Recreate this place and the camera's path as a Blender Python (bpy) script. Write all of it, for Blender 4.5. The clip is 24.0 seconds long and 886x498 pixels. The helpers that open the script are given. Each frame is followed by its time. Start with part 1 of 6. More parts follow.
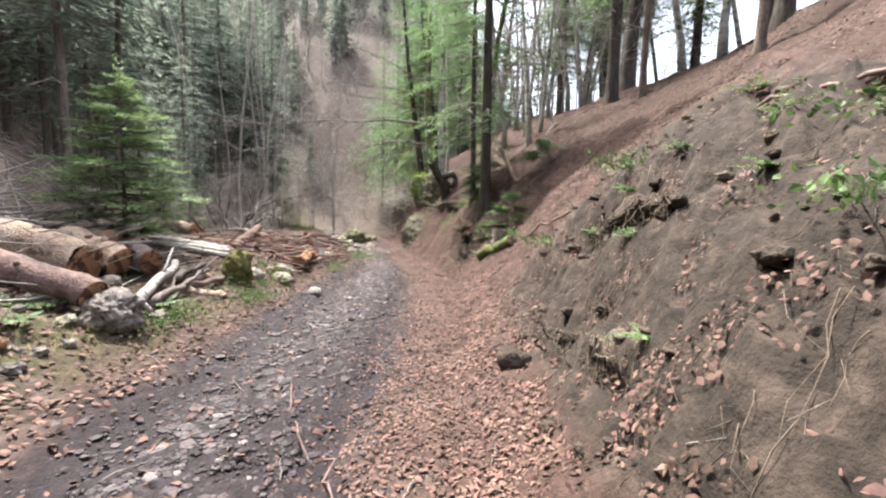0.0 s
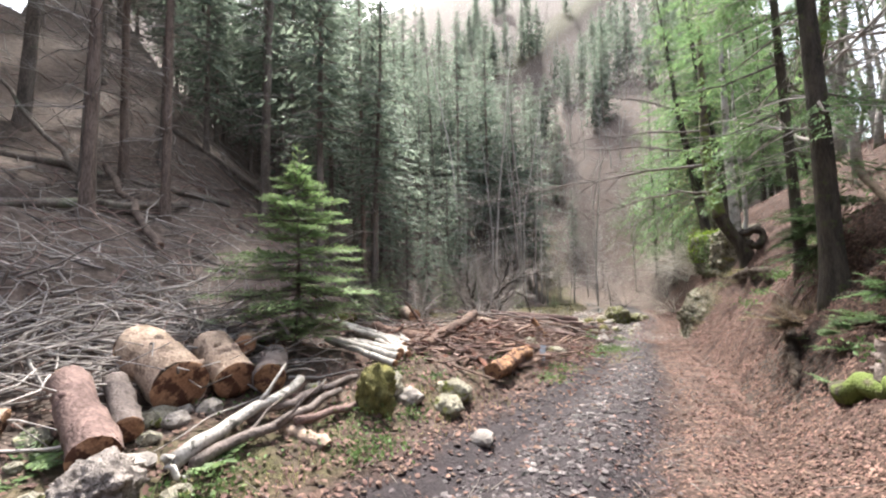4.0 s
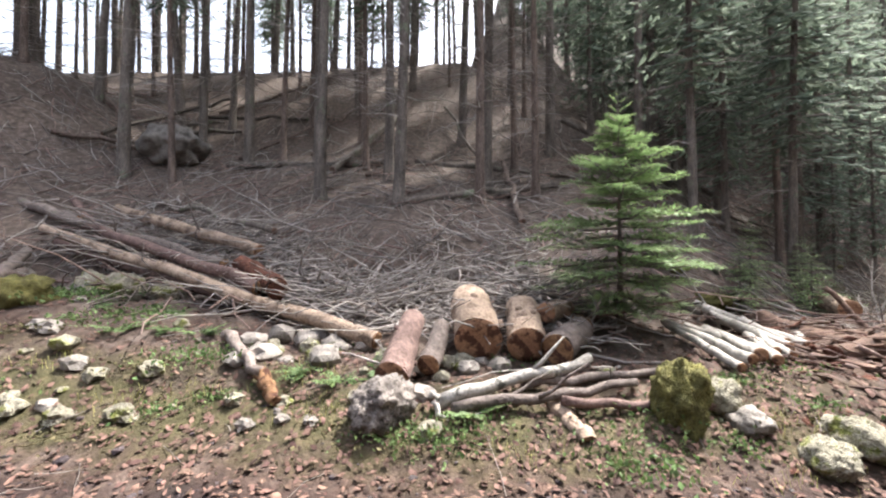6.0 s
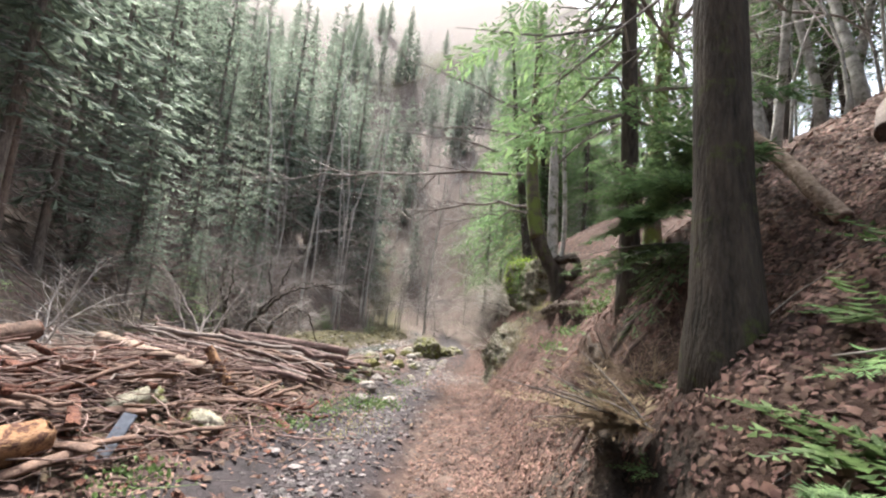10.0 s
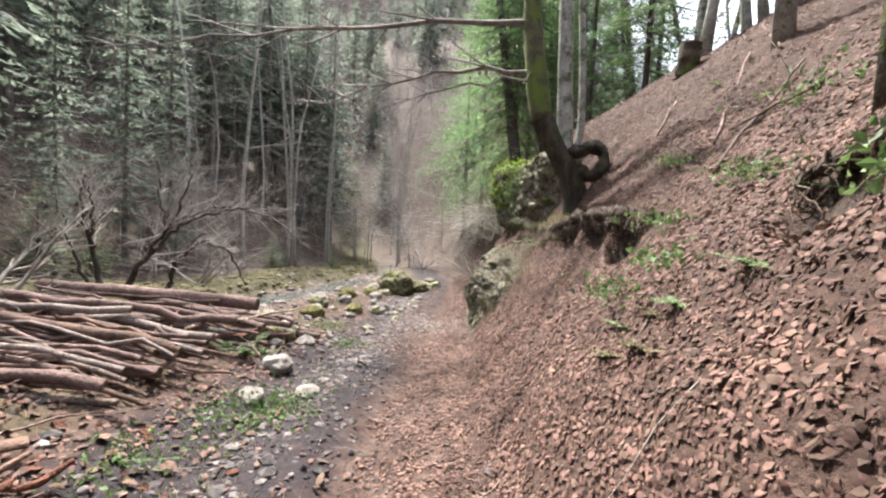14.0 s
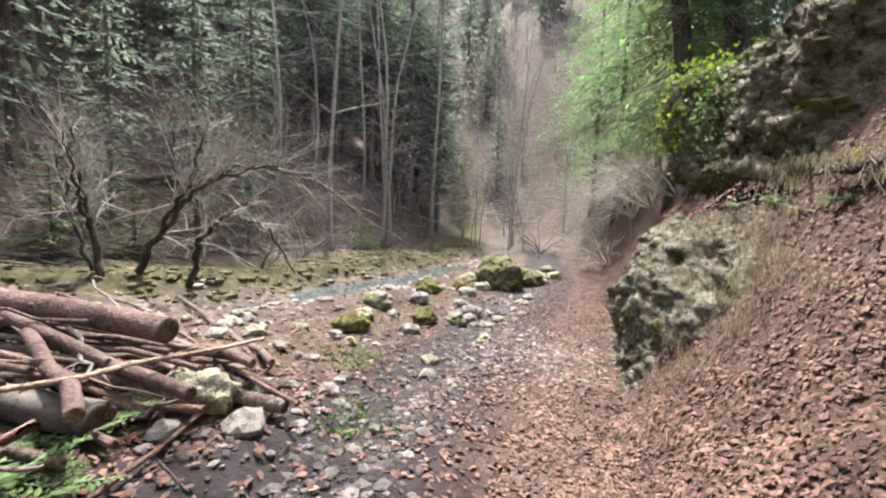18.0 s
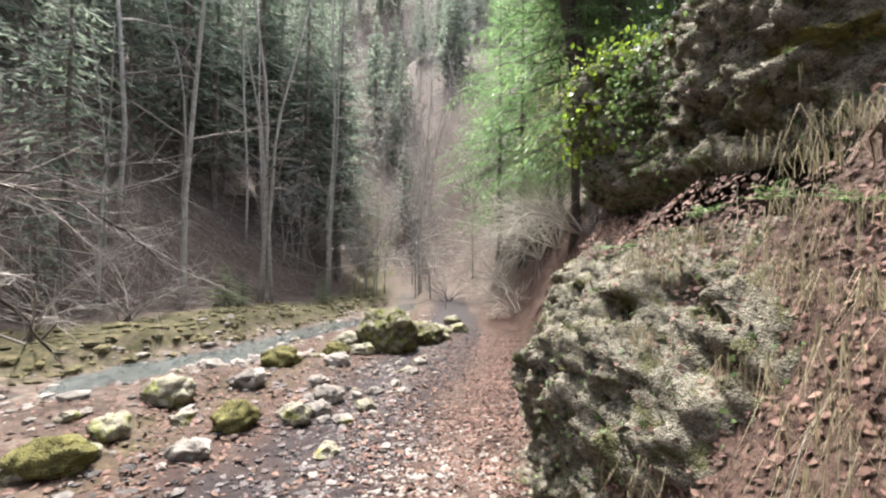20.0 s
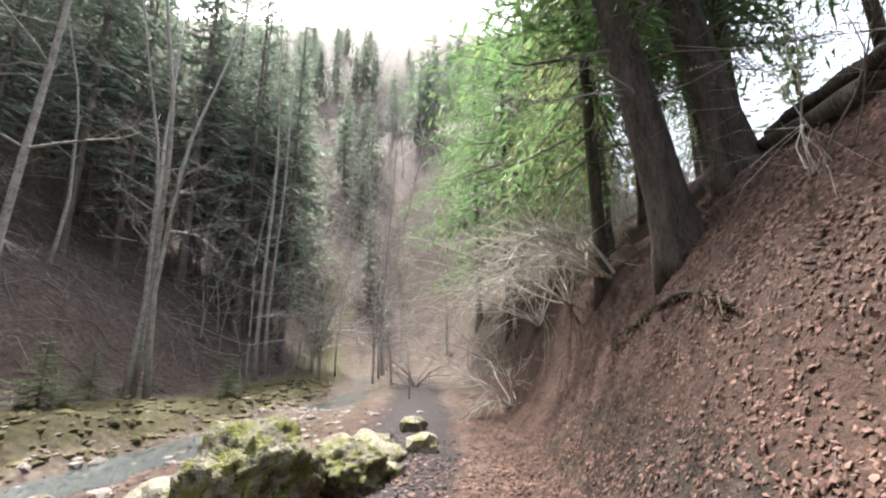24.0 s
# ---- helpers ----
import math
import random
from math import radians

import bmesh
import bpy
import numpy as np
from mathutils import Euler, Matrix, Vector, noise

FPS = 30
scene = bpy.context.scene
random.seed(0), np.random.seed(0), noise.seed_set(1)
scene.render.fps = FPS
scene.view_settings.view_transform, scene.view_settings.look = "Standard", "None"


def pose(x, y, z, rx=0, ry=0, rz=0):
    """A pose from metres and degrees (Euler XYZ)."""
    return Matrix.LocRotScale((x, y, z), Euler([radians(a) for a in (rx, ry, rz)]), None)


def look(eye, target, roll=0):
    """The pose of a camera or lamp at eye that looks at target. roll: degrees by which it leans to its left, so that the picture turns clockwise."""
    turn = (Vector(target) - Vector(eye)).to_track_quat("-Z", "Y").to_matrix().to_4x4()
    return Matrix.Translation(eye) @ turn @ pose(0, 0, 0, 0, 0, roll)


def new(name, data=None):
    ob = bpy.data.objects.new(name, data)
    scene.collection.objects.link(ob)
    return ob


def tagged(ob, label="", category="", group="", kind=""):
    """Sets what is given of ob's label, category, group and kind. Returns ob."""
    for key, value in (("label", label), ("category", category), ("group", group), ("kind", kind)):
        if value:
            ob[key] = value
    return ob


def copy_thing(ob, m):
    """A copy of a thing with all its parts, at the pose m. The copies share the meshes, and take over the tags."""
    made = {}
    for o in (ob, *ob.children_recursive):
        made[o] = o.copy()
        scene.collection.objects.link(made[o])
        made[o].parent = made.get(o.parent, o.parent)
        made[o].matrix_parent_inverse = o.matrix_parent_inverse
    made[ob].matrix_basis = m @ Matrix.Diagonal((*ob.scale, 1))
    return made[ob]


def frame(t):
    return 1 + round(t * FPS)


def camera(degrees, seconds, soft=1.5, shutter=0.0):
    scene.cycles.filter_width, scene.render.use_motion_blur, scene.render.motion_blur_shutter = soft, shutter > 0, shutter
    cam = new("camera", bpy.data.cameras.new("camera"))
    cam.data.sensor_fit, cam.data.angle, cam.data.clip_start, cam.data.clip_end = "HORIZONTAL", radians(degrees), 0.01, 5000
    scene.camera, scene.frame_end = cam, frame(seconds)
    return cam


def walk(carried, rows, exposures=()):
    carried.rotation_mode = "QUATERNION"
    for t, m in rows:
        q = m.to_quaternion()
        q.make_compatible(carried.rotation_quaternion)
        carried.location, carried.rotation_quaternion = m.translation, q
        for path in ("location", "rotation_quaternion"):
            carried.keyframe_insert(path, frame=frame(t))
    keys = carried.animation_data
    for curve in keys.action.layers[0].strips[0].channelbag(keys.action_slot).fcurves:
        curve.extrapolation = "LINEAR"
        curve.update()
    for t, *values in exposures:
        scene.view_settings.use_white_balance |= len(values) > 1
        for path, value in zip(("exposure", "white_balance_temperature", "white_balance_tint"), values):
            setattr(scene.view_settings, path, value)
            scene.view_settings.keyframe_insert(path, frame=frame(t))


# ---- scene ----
cam = camera(94.6, 24.0, soft=2.2)
PATH = [
    (0, (0.168, -0.038, 1.546), (0.113, 1.951, 1.342), 1.5),
    (0.5, (0.154, 0.422, 1.529), (0.145, 2.413, 1.344), 1.0),
    (1, (0.152, 0.751, 1.526), (0.382, 2.715, 1.224), 5.7),
    (1.5, (0.209, 1.205, 1.508), (0.251, 3.193, 1.289), 4.4),
    (3.5, (0.181, 2.758, 1.758), (-0.477, 4.646, 1.806), -0.0),
    (4, (0.258, 3.213, 1.758), (-0.986, 4.773, 1.893), -1.1),
    (4.5, (0.226, 3.65, 1.687), (-1.351, 4.877, 1.762), -1.3),
    (5, (0.258, 4.006, 1.661), (-1.575, 4.807, 1.686), -2.7),
    (5.5, (0.235, 4.255, 1.615), (-1.744, 4.54, 1.616), -2.8),
    (6, (0.211, 4.642, 1.61), (-1.785, 4.542, 1.665), -0.2),
    (6.5, (0.314, 5.034, 1.602), (-1.59, 4.434, 1.704), 2.3),
    (7, (0.202, 5.595, 1.516), (-1.784, 5.36, 1.547), 2.2),
    (7.5, (0.181, 6.268, 1.503), (-1.788, 6.553, 1.714), 1.4),
    (8, (0.13, 6.766, 1.612), (-1.691, 7.503, 1.987), 2.1),
    (8.5, (0.256, 7.129, 1.605), (-1.199, 8.453, 1.965), 4.4),
    (9, (0.358, 7.654, 1.613), (-0.746, 9.281, 1.983), 4.3),
    (9.5, (0.28, 8.133, 1.551), (-0.443, 9.974, 1.849), 5.6),
    (10, (0.252, 8.617, 1.494), (-0.395, 10.49, 1.765), 5.1),
    (10.5, (0.179, 9.093, 1.455), (-0.437, 10.98, 1.701), 5.7),
    (12.5, (-0.477, 11.013, 1.488), (-0.874, 12.964, 1.675), 3.8),
    (13, (-0.624, 11.474, 1.438), (-1.095, 13.418, 1.427), 4.7),
    (13.5, (-0.636, 11.9, 1.358), (-0.898, 13.878, 1.217), 7.0),
    (14, (-0.679, 12.455, 1.349), (-1.207, 14.383, 1.282), 2.3),
    (14.5, (-0.916, 12.941, 1.354), (-1.584, 14.813, 1.575), 5.3),
    (15, (-0.975, 13.529, 1.337), (-1.7, 15.373, 1.611), -0.6),
    (15.5, (-1.148, 13.992, 1.282), (-1.79, 15.876, 1.475), 1.9),
    (16, (-1.318, 14.421, 1.272), (-1.996, 16.301, 1.343), 1.8),
    (16.5, (-1.386, 14.929, 1.216), (-2.07, 16.806, 1.133), 0.7),
    (17, (-1.418, 15.458, 1.132), (-1.877, 17.396, 0.95), 4.0),
    (17.5, (-1.593, 16.026, 1.126), (-2.472, 17.813, 0.944), 0.1),
    (18, (-1.846, 16.549, 1.086), (-2.896, 18.242, 0.911), 1.8),
    (18.5, (-1.934, 17.172, 1.093), (-2.992, 18.869, 1.067), 2.0),
    (19, (-1.996, 17.788, 1.12), (-2.745, 19.639, 1.222), 3.3),
    (19.5, (-2.062, 18.389, 1.034), (-2.786, 20.25, 1.146), 1.6),
    (21.5, (-2.689, 20.529, 0.745), (-3.24, 22.448, 0.63), -3.5),
    (22, (-2.812, 21.113, 0.716), (-3.283, 23.054, 0.617), -2.7),
    (22.5, (-2.865, 21.686, 0.679), (-3.144, 23.664, 0.578), -2.3),
    (23, (-3.03, 22.278, 0.644), (-3.467, 24.229, 0.599), -2.8),
    (23.5, (-3.225, 22.836, 0.667), (-3.755, 24.757, 0.832), -0.6),
    (24, (-3.398, 23.388, 0.693), (-3.962, 25.256, 1.135), -0.3),
]
walk(cam, [(t, look(eye, target, roll)) for t, eye, target, roll in PATH])

# ---------------------------------------------------------------- light
SUN_EL, SUN_AZ = radians(62), radians(-43)          # azimuth clockwise from +y (ahead)
world = bpy.data.worlds.new("sky")
scene.world = world
world.use_nodes = True
wn = world.node_tree.nodes
sky = wn.new("ShaderNodeTexSky")
sky.sky_type, sky.sun_disc = "NISHITA", False
sky.sun_elevation, sky.sun_rotation = SUN_EL, SUN_AZ
sky.air_density, sky.dust_density, sky.ozone_density = 1.0, 5.0, 2.0
wn["Background"].inputs["Strength"].default_value = 0.15
haze = wn.new("ShaderNodeHueSaturation")            # thin high cloud whitens the sky
haze.inputs["Saturation"].default_value = 0.55
world.node_tree.links.new(sky.outputs["Color"], haze.inputs["Color"])
world.node_tree.links.new(haze.outputs["Color"], wn["Background"].inputs["Color"])
sun = new("sun", bpy.data.lights.new("sun", "SUN"))
sun.data.energy, sun.data.angle, sun.data.color = 2.9, radians(2), (1.0, 0.97, 0.92)
sun_dir = Vector((math.sin(SUN_AZ) * math.cos(SUN_EL), math.cos(SUN_AZ) * math.cos(SUN_EL), math.sin(SUN_EL)))
sun.matrix_world = look(sun_dir * 60, (0, 0, 0))
scene.view_settings.exposure = 2.3

# ---------------------------------------------------------------- terrain
# <terrain>
PATH_Y = [-60, -10, 0, 4.6, 7.2, 9.2, 11.0, 13.0, 14.9, 16.6, 18.4, 20.5, 22.3, 23.4, 26, 29.6, 34, 40, 48, 60, 90]
PATH_X = [1.0, 0.2, 0, -.05, -.16, -.28, -.5, -.85, -1.35, -1.8, -2.1, -2.7, -3.05, -3.35, -3.9, -4.6, -5.9, -8.2, -12.5, -20, -45]
PATH_Z = [1.5, .25, 0, -.04, -.08, -.18, -.26, -.34, -.45, -.55, -.62, -.85, -.92, -.92, -.98, -1.04, -1.1, -1.1, -1.0, -.6, 1]
STREAM_Y = [-60, 10, 16, 20, 24.8, 28, 31.6, 36, 42, 50, 60, 90]
STREAM_X = [-12, -10.5, -9.7, -9.1, -9.2, -9.6, -9.9, -10.6, -13, -18, -26, -52]
BANKS = [   # along the walk: y, then the bank's rise over the track by distance from it
    (-60, [.25, .6, .9, 1.2, 1.6, 2, 2.5, 3.2, 4.5, 6.5, 9], [0, .1, .35, .8, 1.4, 1.8, 2.25, 2.9, 3.8, 5.3, 6.6]),
    (2, [.25, .6, .9, 1.2, 1.6, 2, 2.5, 3.2, 4.5, 6.5, 9], [0, .08, .3, .75, 1.32, 1.68, 2.1, 2.7, 3.6, 5.2, 6.6]),
    (3.3, [.25, .9, 1.2, 1.42, 1.6, 1.8, 2.1, 2.5, 3.2, 4.5, 6.5, 9], [0, .22, .42, .62, 1.1, 1.4, 1.76, 2.15, 2.75, 3.6, 5.2, 6.6]),
    (4.5, [.25, .9, 1.4, 1.7, 2, 2.28, 2.6, 3.2, 4.5, 6.5, 9], [0, .28, .58, 1.1, 1.7, 2.2, 2.5, 2.95, 3.7, 5.2, 6.6]),
    (7, [.3, .9, 1.4, 2, 2.6, 3.2, 4.58, 5.16, 6.5, 9], [0, .33, .75, 1.4, 2.0, 2.55, 3.72, 4.25, 5.3, 6.6]),
    (9.2, [.4, .9, 1.3, 1.7, 2.2, 3.2, 4.5, 6.5, 9], [0, .45, .85, 1.2, 1.75, 2.7, 3.8, 5.3, 6.6]),
    (11, [.45, .8, 1, 1.2, 1.42, 1.8, 2.4, 3.2, 4.5, 6.5, 9], [0, .38, .85, 1.35, 1.68, 1.9, 2.45, 3.1, 4.1, 5.4, 6.6]),
    (12, [.45, .8, 1.1, 1.3, 1.6, 2, 2.44, 3.2, 4.5, 6.5, 9], [0, .4, .95, 1.25, 1.5, 1.95, 2.48, 3.2, 4.2, 5.4, 6.6]),
    (13.2, [.45, .8, 1.05, 1.2, 1.4, 1.6, 2, 2.5, 3.2, 4.5, 7, 9], [0, .45, .9, 1.3, 1.65, 2.2, 2.7, 3.15, 3.75, 4.7, 5.7, 6.6]),
    (14.8, [.4, .65, 1, 1.5, 1.87, 2.5, 3.2, 4.5, 6.5, 9], [.02, .25, .75, 1.45, 2.03, 2.75, 3.4, 4.5, 5.9, 6.8]),
    (16, [.35, .65, 1, 1.3, 1.9, 2.5, 3.2, 4.5, 6.5, 9], [.02, .3, .75, 1.08, 1.75, 2.35, 3.1, 4.3, 5.9, 6.8]),
    (18.2, [.3, .66, 1, 1.6, 2.2, 2.5, 2.82, 3.36, 4.5, 6.5, 9], [.02, .4, .72, 1.25, 1.77, 2.2, 2.68, 3.28, 4.5, 6.1, 6.9]),
    (19.3, [.35, .66, 1.1, 1.6, 1.92, 2.15, 2.5, 2.9, 3.27, 3.6, 4.5, 6.5, 9], [.02, .38, .8, 1.3, 1.7, 2.35, 2.62, 2.97, 3.55, 3.9, 4.9, 6.4, 7]),
    (21, [.5, .8, 1.1, 1.5, 1.98, 2.3, 2.5, 3.2, 4.55, 6.5, 9], [.08, .48, .96, 1.65, 2.32, 2.72, 3.05, 4.0, 5.55, 6.9, 7.2]),
    (22.3, [.5, .68, .78, .9, 1.3, 1.9, 2.15, 2.4, 2.8, 4.5, 6.5, 9], [.1, .8, 1.5, 1.88, 2.2, 2.7, 3.4, 4.2, 4.75, 5.9, 7, 7.2]),
    (23.4, [.5, .68, .8, .95, 1.2, 1.7, 1.9, 2.15, 2.6, 4.5, 6.5, 9], [.08, .5, 1.2, 1.65, 1.9, 2.45, 3.2, 4.35, 4.75, 5.9, 7, 7.2]),
    (24.2, [.5, .65, .77, 1, 1.3, 1.6, 1.75, 2.6, 4.5, 6.5, 9], [.1, .8, 1.6, 1.95, 2.2, 2.7, 4.0, 4.9, 5.9, 7, 7.2]),
    (24.9, [.5, .9, 1.3, 1.65, 1.9, 2.5, 3.2, 4.5, 6.5, 9], [.06, .5, 1.05, 1.55, 2.3, 3.6, 4.4, 5.2, 6.4, 7]),
    (25.7, [.5, .9, 1.3, 1.65, 1.9, 2.5, 3.2, 4.5, 6.5, 9], [.05, .42, .95, 1.45, 2.0, 2.9, 3.7, 4.9, 6.3, 7]),
    (28, [.6, .9, 1.3, 1.6, 1.85, 2.5, 3.2, 4.5, 6.5, 9], [.02, .3, .95, 1.6, 1.98, 2.8, 3.6, 4.7, 6.2, 7]),
    (31.6, [.8, 1.2, 1.56, 2, 2.57, 3.2, 4.5, 6.5, 9], [0, .35, .82, 1.7, 2.85, 3.5, 4.5, 6, 7]),
    (90, [.8, 1.2, 1.56, 2, 2.57, 3.2, 4.5, 6.5, 9], [0, .35, .82, 1.7, 2.85, 3.5, 4.5, 6, 7])]
HOLLOWS = [(.2, 18.3, .16, .42, .5), (-.06, 19.15, .14, .4, .36), (-.42, 19.95, .12, .4, .2), (1.9, 4.75, .2, .3, .42), (.66, 15.0, .18, .32, .34), (.3, 13.05, .24, .38, .4), (1.18, 3.6, .16, .5, .14)]
BANK_Y = [b[0] for b in BANKS]


def path_at(y):
    return np.interp(y, PATH_Y, PATH_X), np.interp(y, PATH_Y, PATH_Z)


def ripple(x, y, s):
    x, y = x / s, y / s
    return (np.sin(x + 1.3 * np.sin(.7 * y + .4)) * np.cos(1.1 * y - .9 * np.sin(.6 * x))
            + .5 * np.sin(2.3 * x - 1.1 * y + 1) * np.sin(1.9 * y + .8 * x + 2)
            + .3 * np.sin(4.7 * x + 2.1 * y) * np.cos(4.1 * y - 2.6 * x + .5)) / 1.8


def height(x, y):
    """The ground's height, for numbers or arrays."""
    x, y = np.asarray(x, float), np.asarray(y, float)
    px, pz = path_at(y)
    u = x - px
    # bank on the uphill side of the track: profiles along the walk, blended
    right = 0
    for k, (_, us, hs) in enumerate(BANKS):
        right = right + np.interp(u, us + [14, 40, 120], hs + [hs[-1] + .1, 6, 0]) * np.interp(y, BANK_Y, np.eye(len(BANKS))[k])
    # verge and the wooded hillside across
    v = -u
    near = np.interp(v, [1.5, 2.7, 3.2, 3.9, 5.5], [0, .1, .30, .55, .72])
    mid = np.interp(v, [1.5, 2.5, 3.5, 5, 7], [0, .12, .33, .42, .42])
    far = np.interp(v, [1.5, 3, 4, 6], [0, .1, .14, .1])
    w1, w2 = np.interp(y, [9, 14], [0, 1]), np.interp(y, [18, 23], [0, 1])
    verge = (near * (1 - w1) + mid * w1) * (1 - w2) + far * w2
    foot = np.interp(y, [-30, -6, 4, 8, 11, 17, 24, 34, 45, 60], [-7, -5.6, -5.3, -5.8, -7.2, -12.2, -14.6, -16.2, -19, -27])
    steep = np.interp(y, [-20, 6, 16, 30], [.55, .50, .58, .84])
    d = np.maximum(foot - x, 0)
    crest = np.interp(y, [-40, -8, 5, 10, 16, 24], [15, 16, 17, 40, 76, 90])
    hill = steep * (np.minimum(d, crest) + .12 * np.maximum(d - crest, 0)) * np.clip(d / 2, .4, 1)
    hill = hill + .42 * np.clip(d - 9, 0, crest - 9) * np.interp(y, [8, 18], [1, 0])
    z = pz + np.where(u > 0, right, verge + hill)
    # the valley's head
    z = z + .8 * np.maximum(y - 45 - .3 * np.maximum(-20 - x, 0), 0) * np.clip((y - 45) / 12, 0, 1) * np.interp(x, [-5, 10], [1, .15])
    z = z + .34 * np.maximum(-y - 14, 0) * np.interp(x, [-12, -6], [0, 1])
    # knoll behind the yard and the raised verge below it
    z = z + 4.0 * np.exp(-(((x + 12) / 4.2) ** 2 + ((y + 10.5) / 3.4) ** 2))
    z = z + np.interp(y, [-9, -3.5, -.5, 2.5], [.6, .7, .42, 0]) * np.exp(-((x + 4.9) / 1.3) ** 2)
    # stream bed
    sx = np.interp(y, STREAM_Y, STREAM_X)
    bed = np.exp(-((x - sx) / .85) ** 4) * np.interp(y, [14, 20], [0, 1])
    z = z - bed * .24 + .32 * np.clip((sx - 1.15 - x) / .5, 0, 1) * np.interp(y, [14, 19, 28, 36], [0, 1, 1, .4])
    # relief
    rough = np.clip((np.abs(u + .9) - 1.2) / 1.2, .12, 1)
    z = z + rough * (.07 * ripple(x, y, .55) + .045 * ripple(y + 3, x, .21)) + np.clip(np.abs(u) - 3, 0, 1) * .16 * ripple(x + 5, y, 1.7)
    z = z + np.clip(u - .8, 0, 1) * np.interp(y, [20, 21.5, 25.5, 26.5], [1, .2, .2, 1]) * (.05 * ripple(y, x + 3, .34) + .07 * ripple(x + 1, y, 1.1))
    for cx, cy, rx_, ry_, dd in HOLLOWS:
        z = z - dd * np.exp(-(((x - cx) / rx_) ** 2 + ((y - cy) / ry_) ** 2) ** 2)
    # wheel ruts
    on = np.interp(y, [15, 22], [1, .35])
    z = z - on * (.09 * np.exp(-((u + .55) / .22) ** 2) + .08 * np.exp(-((u + 1.9) / .25) ** 2)) + .03 * np.exp(-((u + 1.2) / .3) ** 2)
    return z
# </terrain>


# ---------------------------------------------------------------- materials
def material(name, dark, light, scale=6.0, rough=.85, bump=.4, fine=None, islands=0.0, stretch=None, extra=None, metal=0.0, through_light=0.0, speck=None):
    """A noisy two-scale surface. extra: (colour, scale, threshold) patches on top. islands: spread of brightness piece by piece."""
    m = bpy.data.materials.new(name)
    m.use_nodes = True
    nt = m.node_tree
    n, ln = nt.nodes, nt.links.new
    bsdf = n["Principled BSDF"]
    tc = n.new("ShaderNodeTexCoord")
    src = tc.outputs["Object"]
    if stretch:
        mp = n.new("ShaderNodeMapping")
        mp.inputs["Scale"].default_value = stretch
        ln(src, mp.inputs["Vector"])
        src = mp.outputs["Vector"]
    big = n.new("ShaderNodeTexNoise")
    big.inputs["Scale"].default_value, big.inputs["Detail"].default_value, big.inputs["Roughness"].default_value = scale, 5, .62
    ln(src, big.inputs["Vector"])
    small = n.new("ShaderNodeTexNoise")
    small.inputs["Scale"].default_value, small.inputs["Detail"].default_value = fine or scale * 9, 3
    ln(src, small.inputs["Vector"])
    mixv = n.new("ShaderNodeMath")
    mixv.operation = "MULTIPLY_ADD"
    ln(small.outputs["Fac"], mixv.inputs[0])
    mixv.inputs[1].default_value = .55
    ln(big.outputs["Fac"], mixv.inputs[2])
    ramp = n.new("ShaderNodeValToRGB")
    ramp.color_ramp.elements[0].position, ramp.color_ramp.elements[1].position = .55, 1.02
    ramp.color_ramp.elements[0].color, ramp.color_ramp.elements[1].color = (*dark, 1), (*light, 1)
    ln(mixv.outputs[0], ramp.inputs["Fac"])
    col = ramp.outputs["Color"]
    for patch in ([extra] if extra else []) + ([speck] if speck else []):
        pc, ps, pt = patch
        pn = n.new("ShaderNodeTexNoise")
        pn.inputs["Scale"].default_value, pn.inputs["Detail"].default_value, pn.inputs["Roughness"].default_value = ps, 6, .7
        ln(tc.outputs["Object"], pn.inputs["Vector"])
        pr = n.new("ShaderNodeMapRange")
        pr.inputs["From Min"].default_value, pr.inputs["From Max"].default_value = pt, pt + .08
        ln(pn.outputs["Fac"], pr.inputs["Value"])
        mx = n.new("ShaderNodeMix")
        mx.data_type = "RGBA"
        ln(pr.outputs["Result"], mx.inputs["Factor"])
        ln(col, mx.inputs["A"])
        mx.inputs["B"].default_value = (*pc, 1)
        col = mx.outputs["Result"]
    if islands:
        geo = n.new("ShaderNodeNewGeometry")
        oi = n.new("ShaderNodeObjectInfo")
        add = n.new("ShaderNodeMath")
        add.operation = "ADD"
        ln(geo.outputs["Random Per Island"], add.inputs[0])
        ln(oi.outputs["Random"], add.inputs[1])
        fr = n.new("ShaderNodeMath")
        fr.operation = "FRACT"
        ln(add.outputs[0], fr.inputs[0])
        mr = n.new("ShaderNodeMapRange")
        mr.inputs["To Min"].default_value, mr.inputs["To Max"].default_value = 1 - islands, 1 + islands
        ln(fr.outputs[0], mr.inputs["Value"])
        hs = n.new("ShaderNodeHueSaturation")
        ln(mr.outputs["Result"], hs.inputs["Value"])
        hm = n.new("ShaderNodeMapRange")
        hm.inputs["To Min"].default_value, hm.inputs["To Max"].default_value = .5 - .035 * islands, .5 + .035 * islands
        ln(geo.outputs["Random Per Island"], hm.inputs["Value"])
        ln(hm.outputs["Result"], hs.inputs["Hue"])
        ln(col, hs.inputs["Color"])
        col = hs.outputs["Color"]
    ln(col, bsdf.inputs["Base Color"])
    bsdf.inputs["Roughness"].default_value = rough
    bsdf.inputs["Metallic"].default_value = metal
    bsdf.inputs["Specular IOR Level"].default_value = .3
    if bump:
        bp = n.new("ShaderNodeBump")
        bp.inputs["Strength"].default_value, bp.inputs["Distance"].default_value = bump, .05
        ln(mixv.outputs[0], bp.inputs["Height"])
        ln(bp.outputs["Normal"], bsdf.inputs["Normal"])
